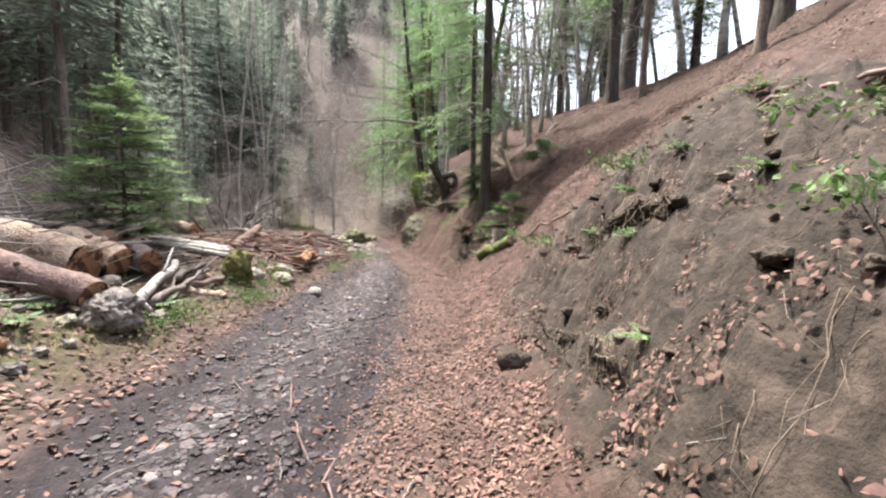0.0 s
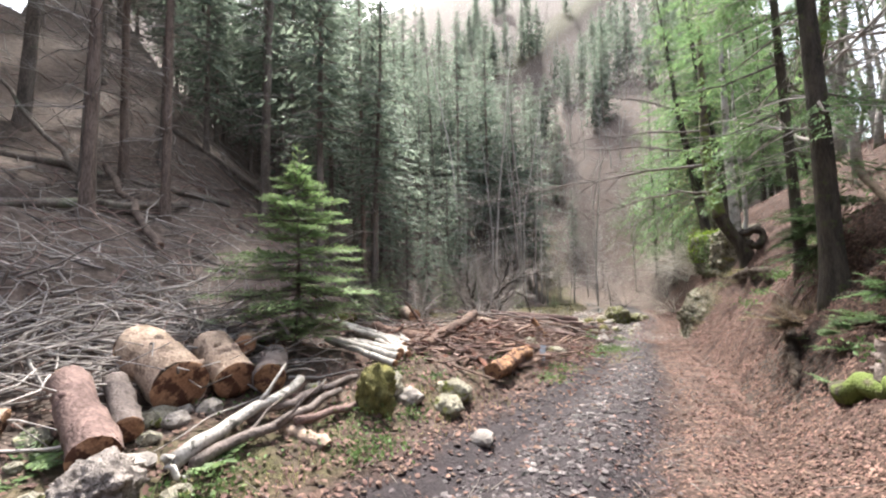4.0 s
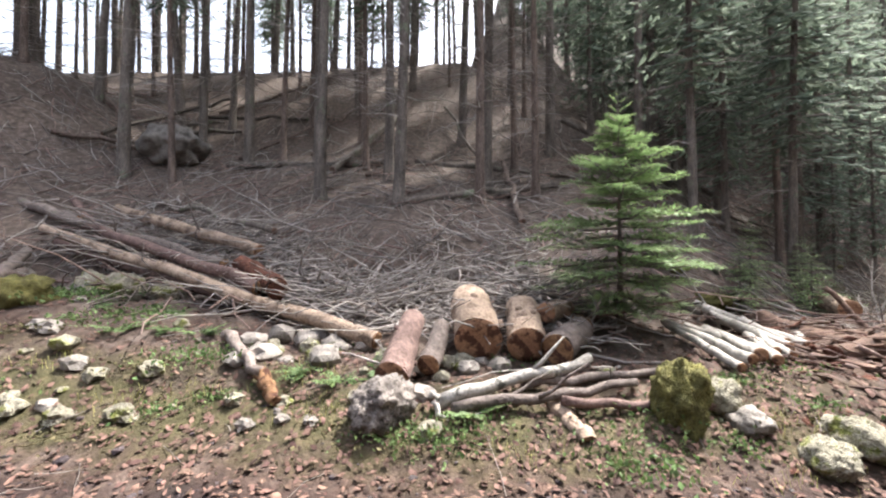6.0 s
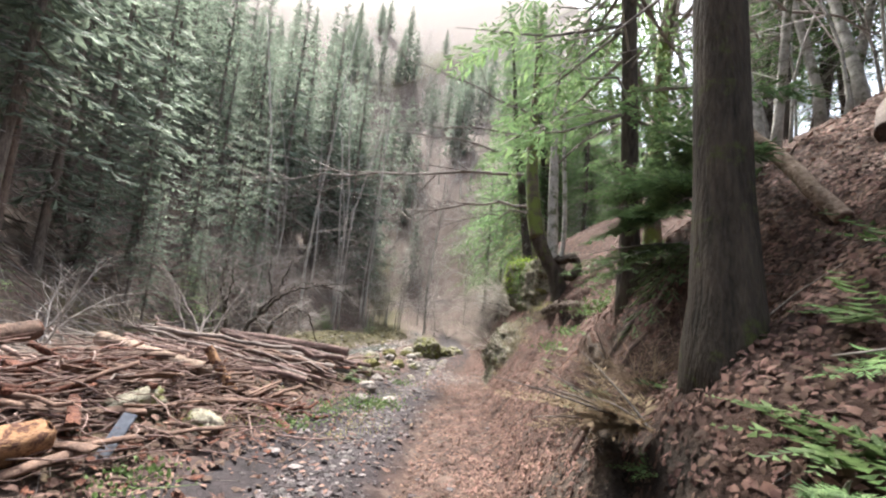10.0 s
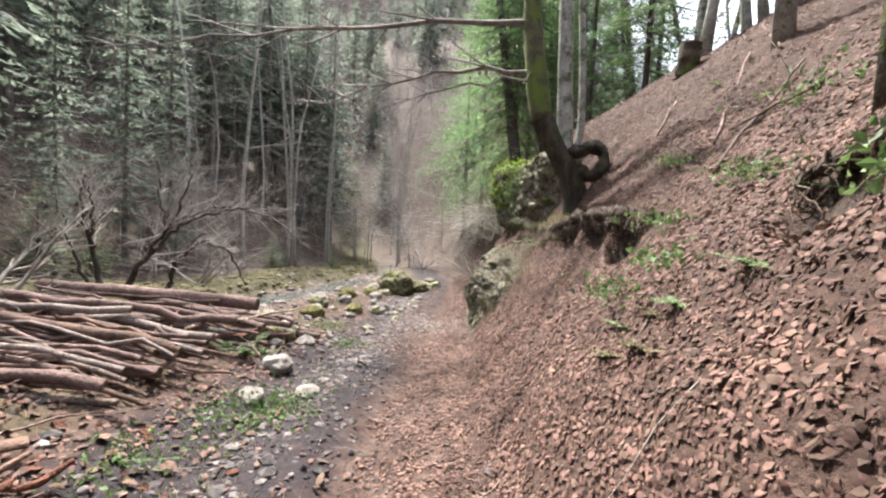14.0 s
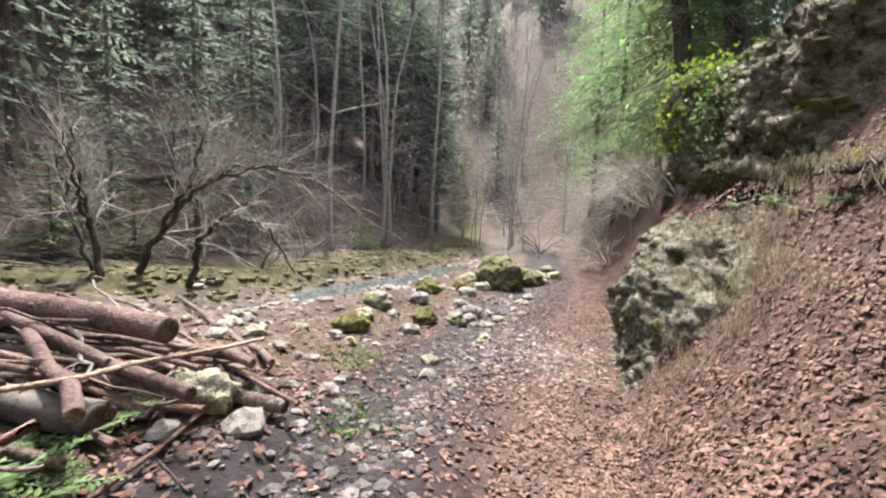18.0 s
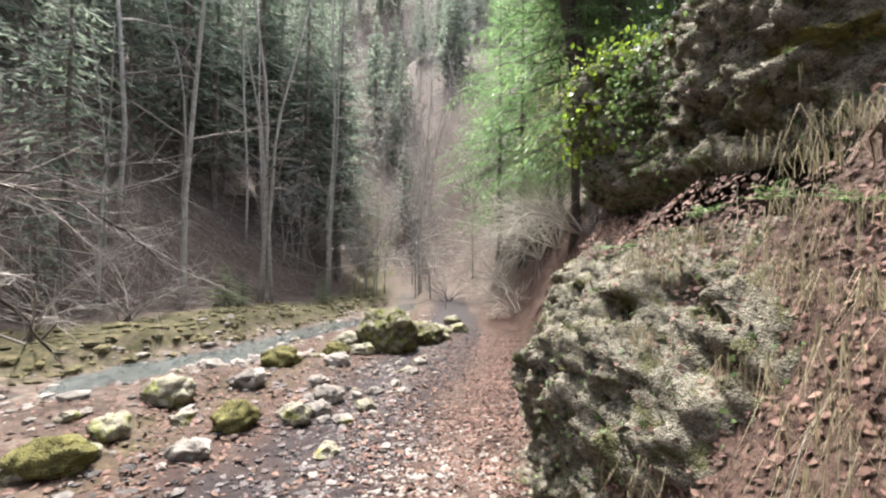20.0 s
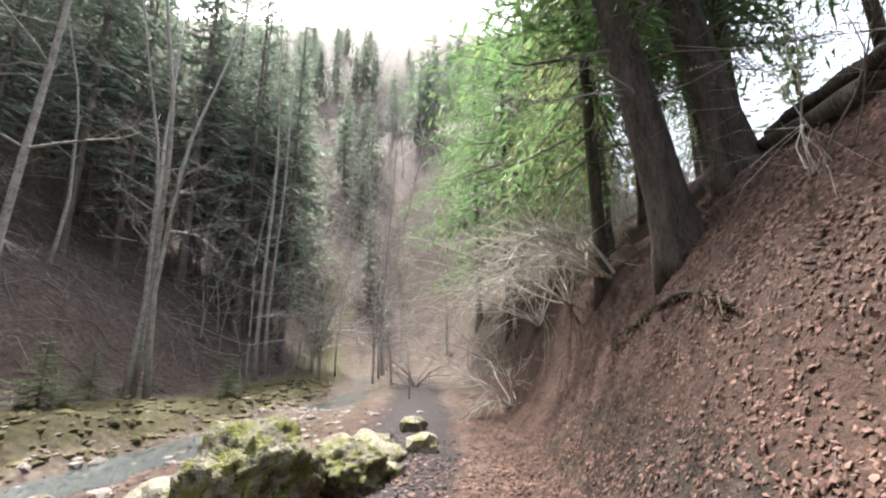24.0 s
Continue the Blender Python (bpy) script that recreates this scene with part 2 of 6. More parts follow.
    if through_light:
        tr = n.new("ShaderNodeBsdfTranslucent")
        ln(col, tr.inputs["Color"])
        ms = n.new("ShaderNodeMixShader")
        ms.inputs["Fac"].default_value = through_light
        ln(bsdf.outputs["BSDF"], ms.inputs[1])
        ln(tr.outputs["BSDF"], ms.inputs[2])
        ln(ms.outputs["Shader"], n["Material Output"].inputs["Surface"])
    return m


M = {
    "bark": material("spruce bark", (.05, .041, .035), (.19, .158, .136), 5, .9, .8, 40, stretch=(1, 1, .25), extra=((.14, .155, .105), 1.6, .56)),
    "bark_dark": material("dark fir bark", (.022, .018, .015), (.11, .09, .075), 7, .9, 1.0, 40, stretch=(1, 1, .25), extra=((.07, .08, .045), 1.6, .58)),
    "bark_warm": material("reddish bark", (.055, .039, .032), (.20, .15, .124), 5, .9, .8, 40, stretch=(1, 1, .25)),
    "bark_beech": material("beech bark", (.13, .125, .11), (.40, .385, .35), 4, .8, .35, 30, extra=((.07, .085, .04), 2.2, .52)),
    "bark_birch": material("pale bark", (.16, .145, .13), (.44, .41, .375), 5, .8, .35, 30, extra=((.07, .065, .055), 5, .58)),
    "bark_wet": material("dark wet mossy bark", (.012, .010, .0075), (.07, .056, .042), 9, .9, .7, 60, stretch=(1, 1, .22), extra=((.055, .062, .02), 3.5, .56)),
    "bark_moss": material("mossy bark", (.035, .03, .022), (.12, .10, .07), 5, .95, .7, 40, extra=((.10, .13, .03), 1.8, .48)),
    "twig": material("grey twig bark", (.15, .132, .122), (.36, .325, .30), 9, .85, .2, islands=.35),
    # twig bark made paler to put the valley's bright haze into its colour
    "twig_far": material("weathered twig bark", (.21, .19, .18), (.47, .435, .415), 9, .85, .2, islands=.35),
    "twig_pale": material("pale hazel bark", (.30, .27, .23), (.62, .58, .52), 9, .8, .2, islands=.3),
    "twig_tan": material("dry tan twigs", (.20, .14, .09), (.42, .32, .22), 9, .85, .2, islands=.3),
    "twig_dark": material("dark twig bark", (.075, .063, .057), (.23, .20, .18), 9, .9, .2, islands=.35),
    "twig_red": material("reddish twig bark", (.10, .065, .055), (.27, .19, .165), 9, .9, .2, islands=.3),
    "log": material("grey log bark", (.075, .059, .053), (.245, .198, .176), 6, .9, .6, 35, islands=.2, extra=((.09, .10, .05), 3, .60)),
    "log_red": material("purplish log bark", (.056, .034, .03), (.20, .132, .116), 6, .9, .6, 35, islands=.25),
    "log_tan": material("peeled log", (.16, .11, .08), (.40, .305, .235), 5, .9, .6, 40, islands=.15, extra=((.11, .075, .055), 4, .52)),
    "cut": material("sawn wood", (.15, .07, .04), (.42, .245, .145), 4, .85, .4, 60, extra=((.07, .03, .018), 5, .50)),
    "orange": material("torn orange wood", (.13, .06, .03), (.44, .25, .13), 3, .85, 1.0, 30, stretch=(5, 1, 5), extra=((.08, .033, .02), 8, .48)),
    "rotten": material("rotten red wood", (.042, .017, .0115), (.15, .06, .038), 5, .92, 1.0, 40),
    "chips": material("bark slabs", (.04, .024, .019), (.18, .112, .085), 6, .92, .6, islands=.4),
    "spray": material("fir needles", (.115, .18, .07), (.29, .395, .18), 3, .6, .1, islands=.35, through_light=.4),
    # green lightened and greyed, so that the colour carries the hillside's haze
    "spray_dark": material("dark spruce needles", (.075, .103, .078), (.245, .29, .22), 1.2, .7, .1, islands=.35, through_light=.5),
    "spray_mid": material("sunlit conifer needles", (.06, .11, .048), (.185, .275, .12), 1.2, .6, .1, islands=.45, through_light=.42),
    "spray_olive": material("drooping olive needles", (.13, .14, .06), (.36, .37, .18), 1.2, .7, .1, islands=.45, through_light=.5),
    "spray_lime": material("sunlit green needles", (.065, .13, .05), (.205, .315, .13), 1.2, .6, .1, islands=.45, through_light=.45),
    "spray_dry": material("dry needles", (.10, .07, .04), (.24, .18, .11), 3, .8, .2, islands=.3, through_light=.3),
    "leaf": material("fallen beech leaf", (.04, .022, .0175), (.195, .116, .09), 2.2, .8, .2, islands=.45, through_light=.12),
    "ivy": material("glossy ivy leaf", (.10, .16, .02), (.28, .38, .06), 4, .45, .1, islands=.4, through_light=.35),
    "fern": material("bramble and fern leaf", (.045, .085, .025), (.15, .22, .08), 4, .6, .1, islands=.35, through_light=.3),
    "grass": material("grass blade", (.14, .15, .04), (.33, .31, .12), 4, .7, .1, islands=.35, through_light=.3),
    "straw": material("dead grass", (.15, .13, .08), (.36, .315, .215), 4, .8, .1, islands=.35, through_light=.3),
    "stone": material("pale limestone", (.115, .1, .09), (.30, .265, .24), 7, .9, .5, 60, islands=.3, speck=((.08, .068, .056), 14, .62)),
    "pitted": material("pitted limestone", (.095, .08, .072), (.30, .26, .235), 7, .9, 1.0, 60, speck=((.04, .033, .027), 20, .55)),
    "stone_moss": material("mossy limestone", (.11, .10, .075), (.38, .345, .27), 9, .95, 1.0, 60, islands=.15, extra=((.14, .145, .04), 5, .52)),
    "tufa": material("porous mossy rock", (.048, .042, .03), (.27, .247, .195), 13, .95, 1.0, 85, extra=((.075, .074, .03), 6, .51), speck=((.022, .019, .013), 10, .55)),
    "tufa_dark": material("dark porous rock", (.045, .038, .026), (.25, .23, .17), 7, .95, 1.0, 45, extra=((.11, .115, .03), 5, .46), speck=((.024, .021, .016), 12, .55)),
    "moss_olive": material("olive moss and dead grass", (.045, .04, .02), (.16, .14, .07), 6, .95, .8, 50, islands=.4),
    "moss": material("moss cushion", (.045, .042, .015), (.185, .168, .055), 9, .95, 1.0, 70),
    "root": material("root", (.05, .037, .027), (.18, .14, .105), 8, .9, .4),
    "gravel": material("muddy gravel", (.014, .0095, .0105), (.068, .05, .052), 5, .6, .5, 30, islands=.6),
    "gravel_pale": material("pale limestone chips", (.04, .034, .033), (.165, .146, .14), 6, .8, .5, 40, islands=.7),
    "soil": material("dark soil", (.022, .016, .012), (.078, .057, .043), 5, .95, .9, 40),
    "slate": material("blue-grey slate", (.09, .10, .125), (.19, .21, .245), 4, .6, .2),
}


def ground_material():
    """Mud, leaf litter, forest floor and turf, spread by the zones stored on the ground's corners."""
    m = bpy.data.materials.new("forest ground")
    m.use_nodes = True
    nt = m.node_tree
    n, ln = nt.nodes, nt.links.new
    bsdf = n["Principled BSDF"]
    tc = n.new("ShaderNodeTexCoord")

    def noise_tex(scale, detail=5, rough=.65):
        t = n.new("ShaderNodeTexNoise")
        t.inputs["Scale"].default_value, t.inputs["Detail"].default_value, t.inputs["Roughness"].default_value = scale, detail, rough
        ln(tc.outputs["Object"], t.inputs["Vector"])
        return t.outputs["Fac"]

    def ramp(fac, stops):
        r = n.new("ShaderNodeValToRGB")
        while len(r.color_ramp.elements) < len(stops):
            r.color_ramp.elements.new(.5)
        for e, (p, c) in zip(r.color_ramp.elements, stops):
            e.position, e.color = p, (*c, 1)
        ln(fac, r.inputs["Fac"])
        return r.outputs["Color"]

    def mix(fac, a, b):
        x = n.new("ShaderNodeMix")
        x.data_type = "RGBA"
        ln(fac, x.inputs["Factor"])
        ln(a, x.inputs["A"])
        ln(b, x.inputs["B"])
        return x.outputs["Result"]

    zone = n.new("ShaderNodeVertexColor")
    zone.layer_name = "zone"
    sep = n.new("ShaderNodeSeparateColor")
    ln(zone.outputs["Color"], sep.inputs["Color"])
    wob = noise_tex(2.6, 6, .7)

    def edge(ch, lo=.35, hi=.65):
        a = n.new("ShaderNodeMath")
        a.operation = "MULTIPLY_ADD"
        ln(wob, a.inputs[0])
        a.inputs[1].default_value = .9
        b = n.new("ShaderNodeMath")
        b.operation = "SUBTRACT"
        ln(zone.outputs["Alpha"] if ch == "Alpha" else sep.outputs[ch], b.inputs[0])
        b.inputs[1].default_value = .45
        ln(b.outputs[0], a.inputs[2])
        r = n.new("ShaderNodeMapRange")
        r.inputs["From Min"].default_value, r.inputs["From Max"].default_value = lo, hi
        ln(a.outputs[0], r.inputs["Value"])
        return r.outputs["Result"]

    fine, mid, vor = noise_tex(38, 4), noise_tex(7, 5), n.new("ShaderNodeTexVoronoi")
    vor.inputs["Scale"].default_value = 15
    ln(tc.outputs["Object"], vor.inputs["Vector"])
    floor = ramp(mid, [(.3, (.04, .030, .024)), (.5, (.095, .072, .06)), (.72, (.19, .15, .125))])
    litter = mix(fine, ramp(vor.outputs["Distance"], [(.1, (.024, .0145, .0115)), (.6, (.075, .046, .036))]), ramp(mid, [(.3, (.022, .0135, .0105)), (.7, (.085, .052, .041))]))
    mud = mix(fine, ramp(mid, [(.3, (.008, .005, .0055)), (.52, (.021, .0135, .0145)), (.78, (.05, .034, .036))]), ramp(vor.outputs["Distance"], [(.05, (.038, .028, .031)), (.4, (.011, .0075, .0095))]))
    turf = ramp(mid, [(.3, (.03, .028, .013)), (.55, (.07, .062, .03)), (.75, (.13, .105, .06))])
    col = mix(edge("Green"), floor, litter)
    col = mix(edge("Blue"), col, turf)
    earth = ramp(mid, [(.3, (.012, .009, .007)), (.52, (.036, .027, .021)), (.75, (.085, .063, .050))])
    col = mix(edge("Alpha"), col, earth)
    col = mix(edge("Red", .22, .8), col, mud)
    ln(col, bsdf.inputs["Base Color"])
    rr = n.new("ShaderNodeMapRange")
    rr.inputs["To Min"].default_value, rr.inputs["To Max"].default_value = .93, .7
    bsdf.inputs["Specular IOR Level"].default_value = .22
    ln(edge("Red", .5, .9), rr.inputs["Value"])
    ln(rr.outputs["Result"], bsdf.inputs["Roughness"])
    hsum = n.new("ShaderNodeMath")
    hsum.operation = "ADD"
    ln(fine, hsum.inputs[0])
    ln(mid, hsum.inputs[1])
    bp = n.new("ShaderNodeBump")
    bp.inputs["Strength"].default_value, bp.inputs["Distance"].default_value = .6, .04
    ln(hsum.outputs[0], bp.inputs["Height"])
    ln(bp.outputs["Normal"], bsdf.inputs["Normal"])
    return m


# ---------------------------------------------------------------- mesh helpers
rng = np.random.default_rng(7)


class Geo:
    """Gathers vertices and faces of one mesh."""

    def __init__(self):
        self.v, self.q, self.t, self.n = [], [], [], 0

    def add(self, v, quads=None, tris=None):
        v = np.asarray(v, float).reshape(-1, 3)
        if quads is not None and len(quads):
            self.q.append(np.asarray(quads, int).reshape(-1, 4) + self.n)
        if tris is not None and len(tris):
            self.t.append(np.asarray(tris, int).reshape(-1, 3) + self.n)
        self.v.append(v)
        self.n += len(v)

    def tube(self, pts, radii, sides=6, cap=True, rough=0.0):
        pts = np.asarray(pts, float)
        k = len(pts)
        radii = np.broadcast_to(np.asarray(radii, float), (k,))
        tan = np.gradient(pts, axis=0)
        tan /= np.linalg.norm(tan, axis=1)[:, None] + 1e-9
        ref = np.array([0, 0, 1.0]) if abs(tan[:, 2]).mean() < .8 else np.array([1.0, 0, 0])
        a = np.cross(tan, ref)
        a /= np.linalg.norm(a, axis=1)[:, None] + 1e-9
        b = np.cross(tan, a)
        ang = np.linspace(0, 2 * np.pi, sides, endpoint=False)
        r = radii[:, None] * (1 + rough * (.85 * rng.normal(0, 1, (1, sides)) + .45 * rng.normal(0, 1, (k, sides))))
        ring = pts[:, None] + r[..., None] * (np.cos(ang)[None, :, None] * a[:, None] + np.sin(ang)[None, :, None] * b[:, None])
        i, j = np.arange(k - 1)[:, None] * sides, np.arange(sides)[None]
        j2 = (j + 1) % sides
        quads = np.stack([i + j, i + j2, i + sides + j2, i + sides + j], -1).reshape(-1, 4)
        v = ring.reshape(-1, 3)
        tris = []
        if cap:
            v = np.vstack([v, pts[0], pts[-1]])
            c0, c1 = k * sides, k * sides + 1
            for s in range(sides):
                tris += [(c0, (s + 1) % sides, s), (c1, (k - 1) * sides + s, (k - 1) * sides + (s + 1) % sides)]
        self.add(v, quads, tris)

    def blades(self, base, along, side, bend=None):
        """Many folded leaves at once: base points, vectors to the tip, half-width vectors, fold."""
        n = len(base)
        mid = base + along * .5
        lift = bend if bend is not None else np.zeros((n, 3))
        v = np.stack([base, mid + side + lift, base + along, mid - side + lift], 1).reshape(-1, 3)
        o = np.arange(n)[:, None] * 4
        self.add(v, tris=np.concatenate([o + [0, 1, 2], o + [0, 2, 3]]))

    def leaves(self, base, along, side, curl):
        """Many oval leaves at once, each a little cupped."""
        n = len(base)
        v = np.stack([base, base + along * .34 + side * .95 + curl, base + along * .7 + side * .6 + curl * 1.2, base + along + curl * .3,
                      base + along * .7 - side * .6 + curl * .7, base + along * .34 - side * .95 + curl * .4], 1).reshape(-1, 3)
        o = np.arange(n)[:, None] * 6
        self.add(v, tris=np.concatenate([o + [0, 1, 5], o + [1, 2, 5], o + [2, 4, 5], o + [2, 3, 4]]))

    def make(self, name, mat, parent=None, label="", smooth=True, origin=(0, 0, 0)):
        v = (np.vstack(self.v) - np.asarray(origin, float)).astype(np.float32)
        q = np.vstack(self.q) if self.q else np.zeros((0, 4), int)
        t = np.vstack(self.t) if self.t else np.zeros((0, 3), int)
        me = bpy.data.meshes.new(name)
        me.vertices.add(len(v))
        me.vertices.foreach_set("co", v.ravel())
        loops = np.concatenate([q.ravel(), t.ravel()]).astype(np.int32)
        me.loops.add(len(loops))
        me.loops.foreach_set("vertex_index", loops)
        starts = np.concatenate([np.arange(len(q)) * 4, len(q) * 4 + np.arange(len(t)) * 3]).astype(np.int32)
        me.polygons.add(len(starts))
        me.polygons.foreach_set("loop_start", starts)
        me.polygons.foreach_set("use_smooth", np.full(len(starts), smooth))
        me.update(calc_edges=True)
        me.validate()
        me.materials.append(mat)
        ob = new(name, me)
        if parent is not None:
            ob.parent = parent
        else:
            ob.location = origin
        if label:
            ob["label"] = label
        return ob


def thing(name, at, label, category, group=""):
    e = new(name)
    e.location = at
    return tagged(e, label, category, group)


def curve_pts(p0, p1, k=6, sag=0.0, wob=0.0):
    p0, p1 = np.asarray(p0, float), np.asarray(p1, float)
    s = np.linspace(0, 1, k)[:, None]
    p = p0 + (p1 - p0) * s
    p[:, 2] -= sag * 4 * (s * (1 - s))[:, 0]
    if wob:
        w = rng.normal(0, wob, (k, 3))
        w[0] = 0
        p = p + w
    return p


def ground_point(x, y, up=0.0):
    return np.array([x, y, float(height(x, y)) + up])




def rock_geo(g, c, size, detail=2, rough=.22, squash=(1, 1, .75), seed=0.0, freq=1.6):
    """Adds one uneven stone round c."""
    bm = bmesh.new()
    bmesh.ops.create_icosphere(bm, subdivisions=detail, radius=1)
    out, tri = [], []
    sh = Vector((seed * 3.1, seed * 1.7, seed))
    for v in bm.verts:
        p = Vector(v.co)
        k = noise.noise(p * freq + sh) + .5 * noise.noise(p * freq * 2.6 + sh)
        if detail > 3:
            k += .35 * abs(noise.noise(p * freq * 4.3 + sh)) * 2 - .35 + .22 * noise.noise(p * freq * 9 + sh)
            k -= .55 * max(0, .22 - noise.voronoi(p * freq * 1.5 + sh)[0][0]) / .22
        else:
            k += .3 * noise.cell(p * 1.6 + sh)
        p = p * (1 + rough * 1.6 * k)
        out.append((c[0] + p.x * size * squash[0], c[1] + p.y * size * squash[1], c[2] + p.z * size * squash[2]))
    bm.verts.index_update()
    for f in bm.faces:
        tri.append([v.index for v in f.verts])
    bm.free()
    g.add(out, tris=tri)


# ---------------------------------------------------------------- ground
def spread(lo, hi, near_lo, near_hi, fine, grow=1.16):
    """Grid lines: fine between near_lo and near_hi, ever wider outside."""
    mid = list(np.arange(near_lo, near_hi, fine))
    step, p, up = fine, near_hi, []
    while p < hi:
        up.append(p)
        step = min(step * grow, 60)
        p += step
    step, p, dn = fine, near_lo, []
    while p > lo:
        step = min(step * grow, 60)
        p -= step
        dn.append(p)
    return np.array(dn[::-1] + mid + up)


def build_ground():
    xs, ys = spread(-1500, 1500, -11.5, 5.5, .11), spread(-1500, 1500, -1.5, 31, .125)
    X, Y = np.meshgrid(xs, ys)
    back = np.interp(Y, [21.5, 21.9, 24.45, 24.75], [0, .34, .34, 0]) * np.interp(X - path_at(Y)[0], [.3, .6, 2.4, 3], [0, 1, 1, 0])
    Z = height(X - back, Y)
    near = (np.abs(X + 3) < 9.5) & (Y > -2) & (Y < 31.5)
    uu = X - path_at(Y)[0]
    rugged = .010 + .06 * np.interp(Y, [5.4, 7], [1, 0]) * np.interp(uu, [.6, 1.2, 3, 4], [0, 1, 1, .3])
    Z = Z + near * rng.normal(0, 1, Z.shape) * rugged
    nx, ny = len(xs), len(ys)
    i = np.arange(ny - 1)[:, None] * nx + np.arange(nx - 1)[None]
    g = Geo()
    g.add(np.stack([X, Y, Z], -1).reshape(-1, 3), np.stack([i, i + 1, i + nx + 1, i + nx], -1).reshape(-1, 4))
    ob = g.make("ground", ground_material())
    px, _ = path_at(Y)
    u = X - px
    uw = u + np.interp(Y, [5, 12, 20, 24], [0, .5, .5, .2]) + .14 * ripple(X * 1.0, Y, .33) + .1 * ripple(Y, X + 9, .9)
    edge_l = np.interp(Y, [8, 13], [.2, .8])
    track = np.interp(uw, [-.6, .05], [1, 0]) * np.clip((uw + 2.9 - edge_l * .5) / .8, 0, 1) * np.interp(Y, [40, 50], [1, 0])
    track = track * np.interp(Y, [17.5, 20, 24, 27], [1, .72, .72, .95])
    leaf = np.where(u > .2, np.interp(u, [.2, .6, 9, 16], [.6, 1, 1, .6]), np.interp(u, [-9, -6, -3, -1], [.15, .35, .62, .6]))
    leaf = leaf * (1 - .85 * np.interp(Y, [5.2, 7], [1, 0]) * np.interp(u, [.8, 1.2, 2.6, 3.6], [0, 1, 1, 0]))
    leaf = leaf * np.interp(Y, [33, 42], [1, .1])
    sx = np.interp(Y, STREAM_Y, STREAM_X)
    turf = np.exp(-((X - sx + 2.6) / 1.9) ** 2) * np.interp(Y, [13, 18], [0, 1]) * .95
    turf = np.maximum(turf, np.interp(Y, [5, 9], [.62, .45]) * np.exp(-((u + 3.3) / 1.0) ** 2))
    col = np.ones((nx * ny, 4), np.float32)
    soil = np.interp(Y, [5.2, 7], [1, 0]) * np.interp(u, [.7, 1.1, 2.6, 3.8], [0, .9, .9, 0])
    # bare soil in the hollows; its dark colour also paints their shade
    for cx, cy, rx_, ry_, dd in HOLLOWS:
        soil = np.maximum(soil, np.exp(-(((X - cx) / rx_ / 1.3) ** 2 + ((Y - cy) / ry_ / 1.2) ** 2)) * .85)
    soil = np.maximum(soil, .95 * np.interp(Y, [9, 10, 12.2, 13], [0, 1, 1, 0]) * np.interp(u, [.3, .5, 1.0, 1.4], [0, 1, 1, 0]))
    patch = np.clip(1.7 * ripple(X + 2, Y, .62) + .9 * ripple(Y, X, .27) - .62, 0, 1) * np.interp(u, [.35, .6, 4, 7], [0, 1, 1, .4])
    soil = np.maximum(soil, .5 * patch)
    soil = np.maximum(soil, .8 * np.interp(Y, [25, 26, 30, 31], [0, 1, 1, 0]) * np.interp(u, [.7, .9, 1.3, 1.6], [0, 1, 1, 0]))
    soil = np.maximum(soil, np.interp(Y, [21.6, 21.9, 24.5, 24.8], [0, 1, 1, 0]) * np.maximum(np.interp(u, [.4, .5, 1.15, 1.3], [0, 1, 1, 0]), np.interp(u, [1.6, 1.75, 2.6, 2.8], [0, 1, 1, 0])))
    col[:, 0], col[:, 1], col[:, 2], col[:, 3] = track.ravel(), leaf.ravel(), turf.ravel(), np.clip(soil, 0, 1).ravel()
    at = ob.data.color_attributes.new("zone", "FLOAT_COLOR", "POINT")
    at.data.foreach_set("color", col.ravel())
    return tagged(ob, "forest ground with muddy track, leaf litter and steep banks", "ground", kind="structure")


ground = build_ground()

# stream
g = Geo()
ys = np.arange(13, 60, .25)
sx = np.interp(ys, STREAM_Y, STREAM_X)
wz = np.interp(ys, PATH_Y, PATH_Z) + np.interp(ys, [13, 20, 60], [.12, -.02, -.08])
wd = 1.1 + .2 * np.sin(ys * .9)
rows = np.stack([np.stack([sx + k * wd, ys, wz + .012 * np.sin(7 * ys + 4 * k)], -1) for k in (-1, -.5, 0, .5, 1)], 1)
i = np.arange(len(ys) - 1)[:, None] * 5 + np.arange(4)[None]
g.add(rows.reshape(-1, 3), np.stack([i, i + 1, i + 6, i + 5], -1).reshape(-1, 4))
water = bpy.data.materials.new("stream water")
water.use_nodes = True
b = water.node_tree.nodes["Principled BSDF"]
b.inputs["Base Color"].default_value, b.inputs["Roughness"].default_value = (.16, .18, .18, 1), .06
b.inputs["Transmission Weight"].default_value, b.inputs["IOR"].default_value = .55, 1.33
wnz = water.node_tree.nodes.new("ShaderNodeTexNoise")
wnz.inputs["Scale"].default_value, wnz.inputs["Detail"].default_value = 6, 4
wbp = water.node_tree.nodes.new("ShaderNodeBump")
wbp.inputs["Strength"].default_value, wbp.inputs["Distance"].default_value = .6, .05
water.node_tree.links.new(wnz.outputs["Fac"], wbp.inputs["Height"])
water.node_tree.links.new(wbp.outputs["Normal"], b.inputs["Normal"])
tagged(g.make("water", water), "shallow clear stream running beside the track", "stream", kind="structure")


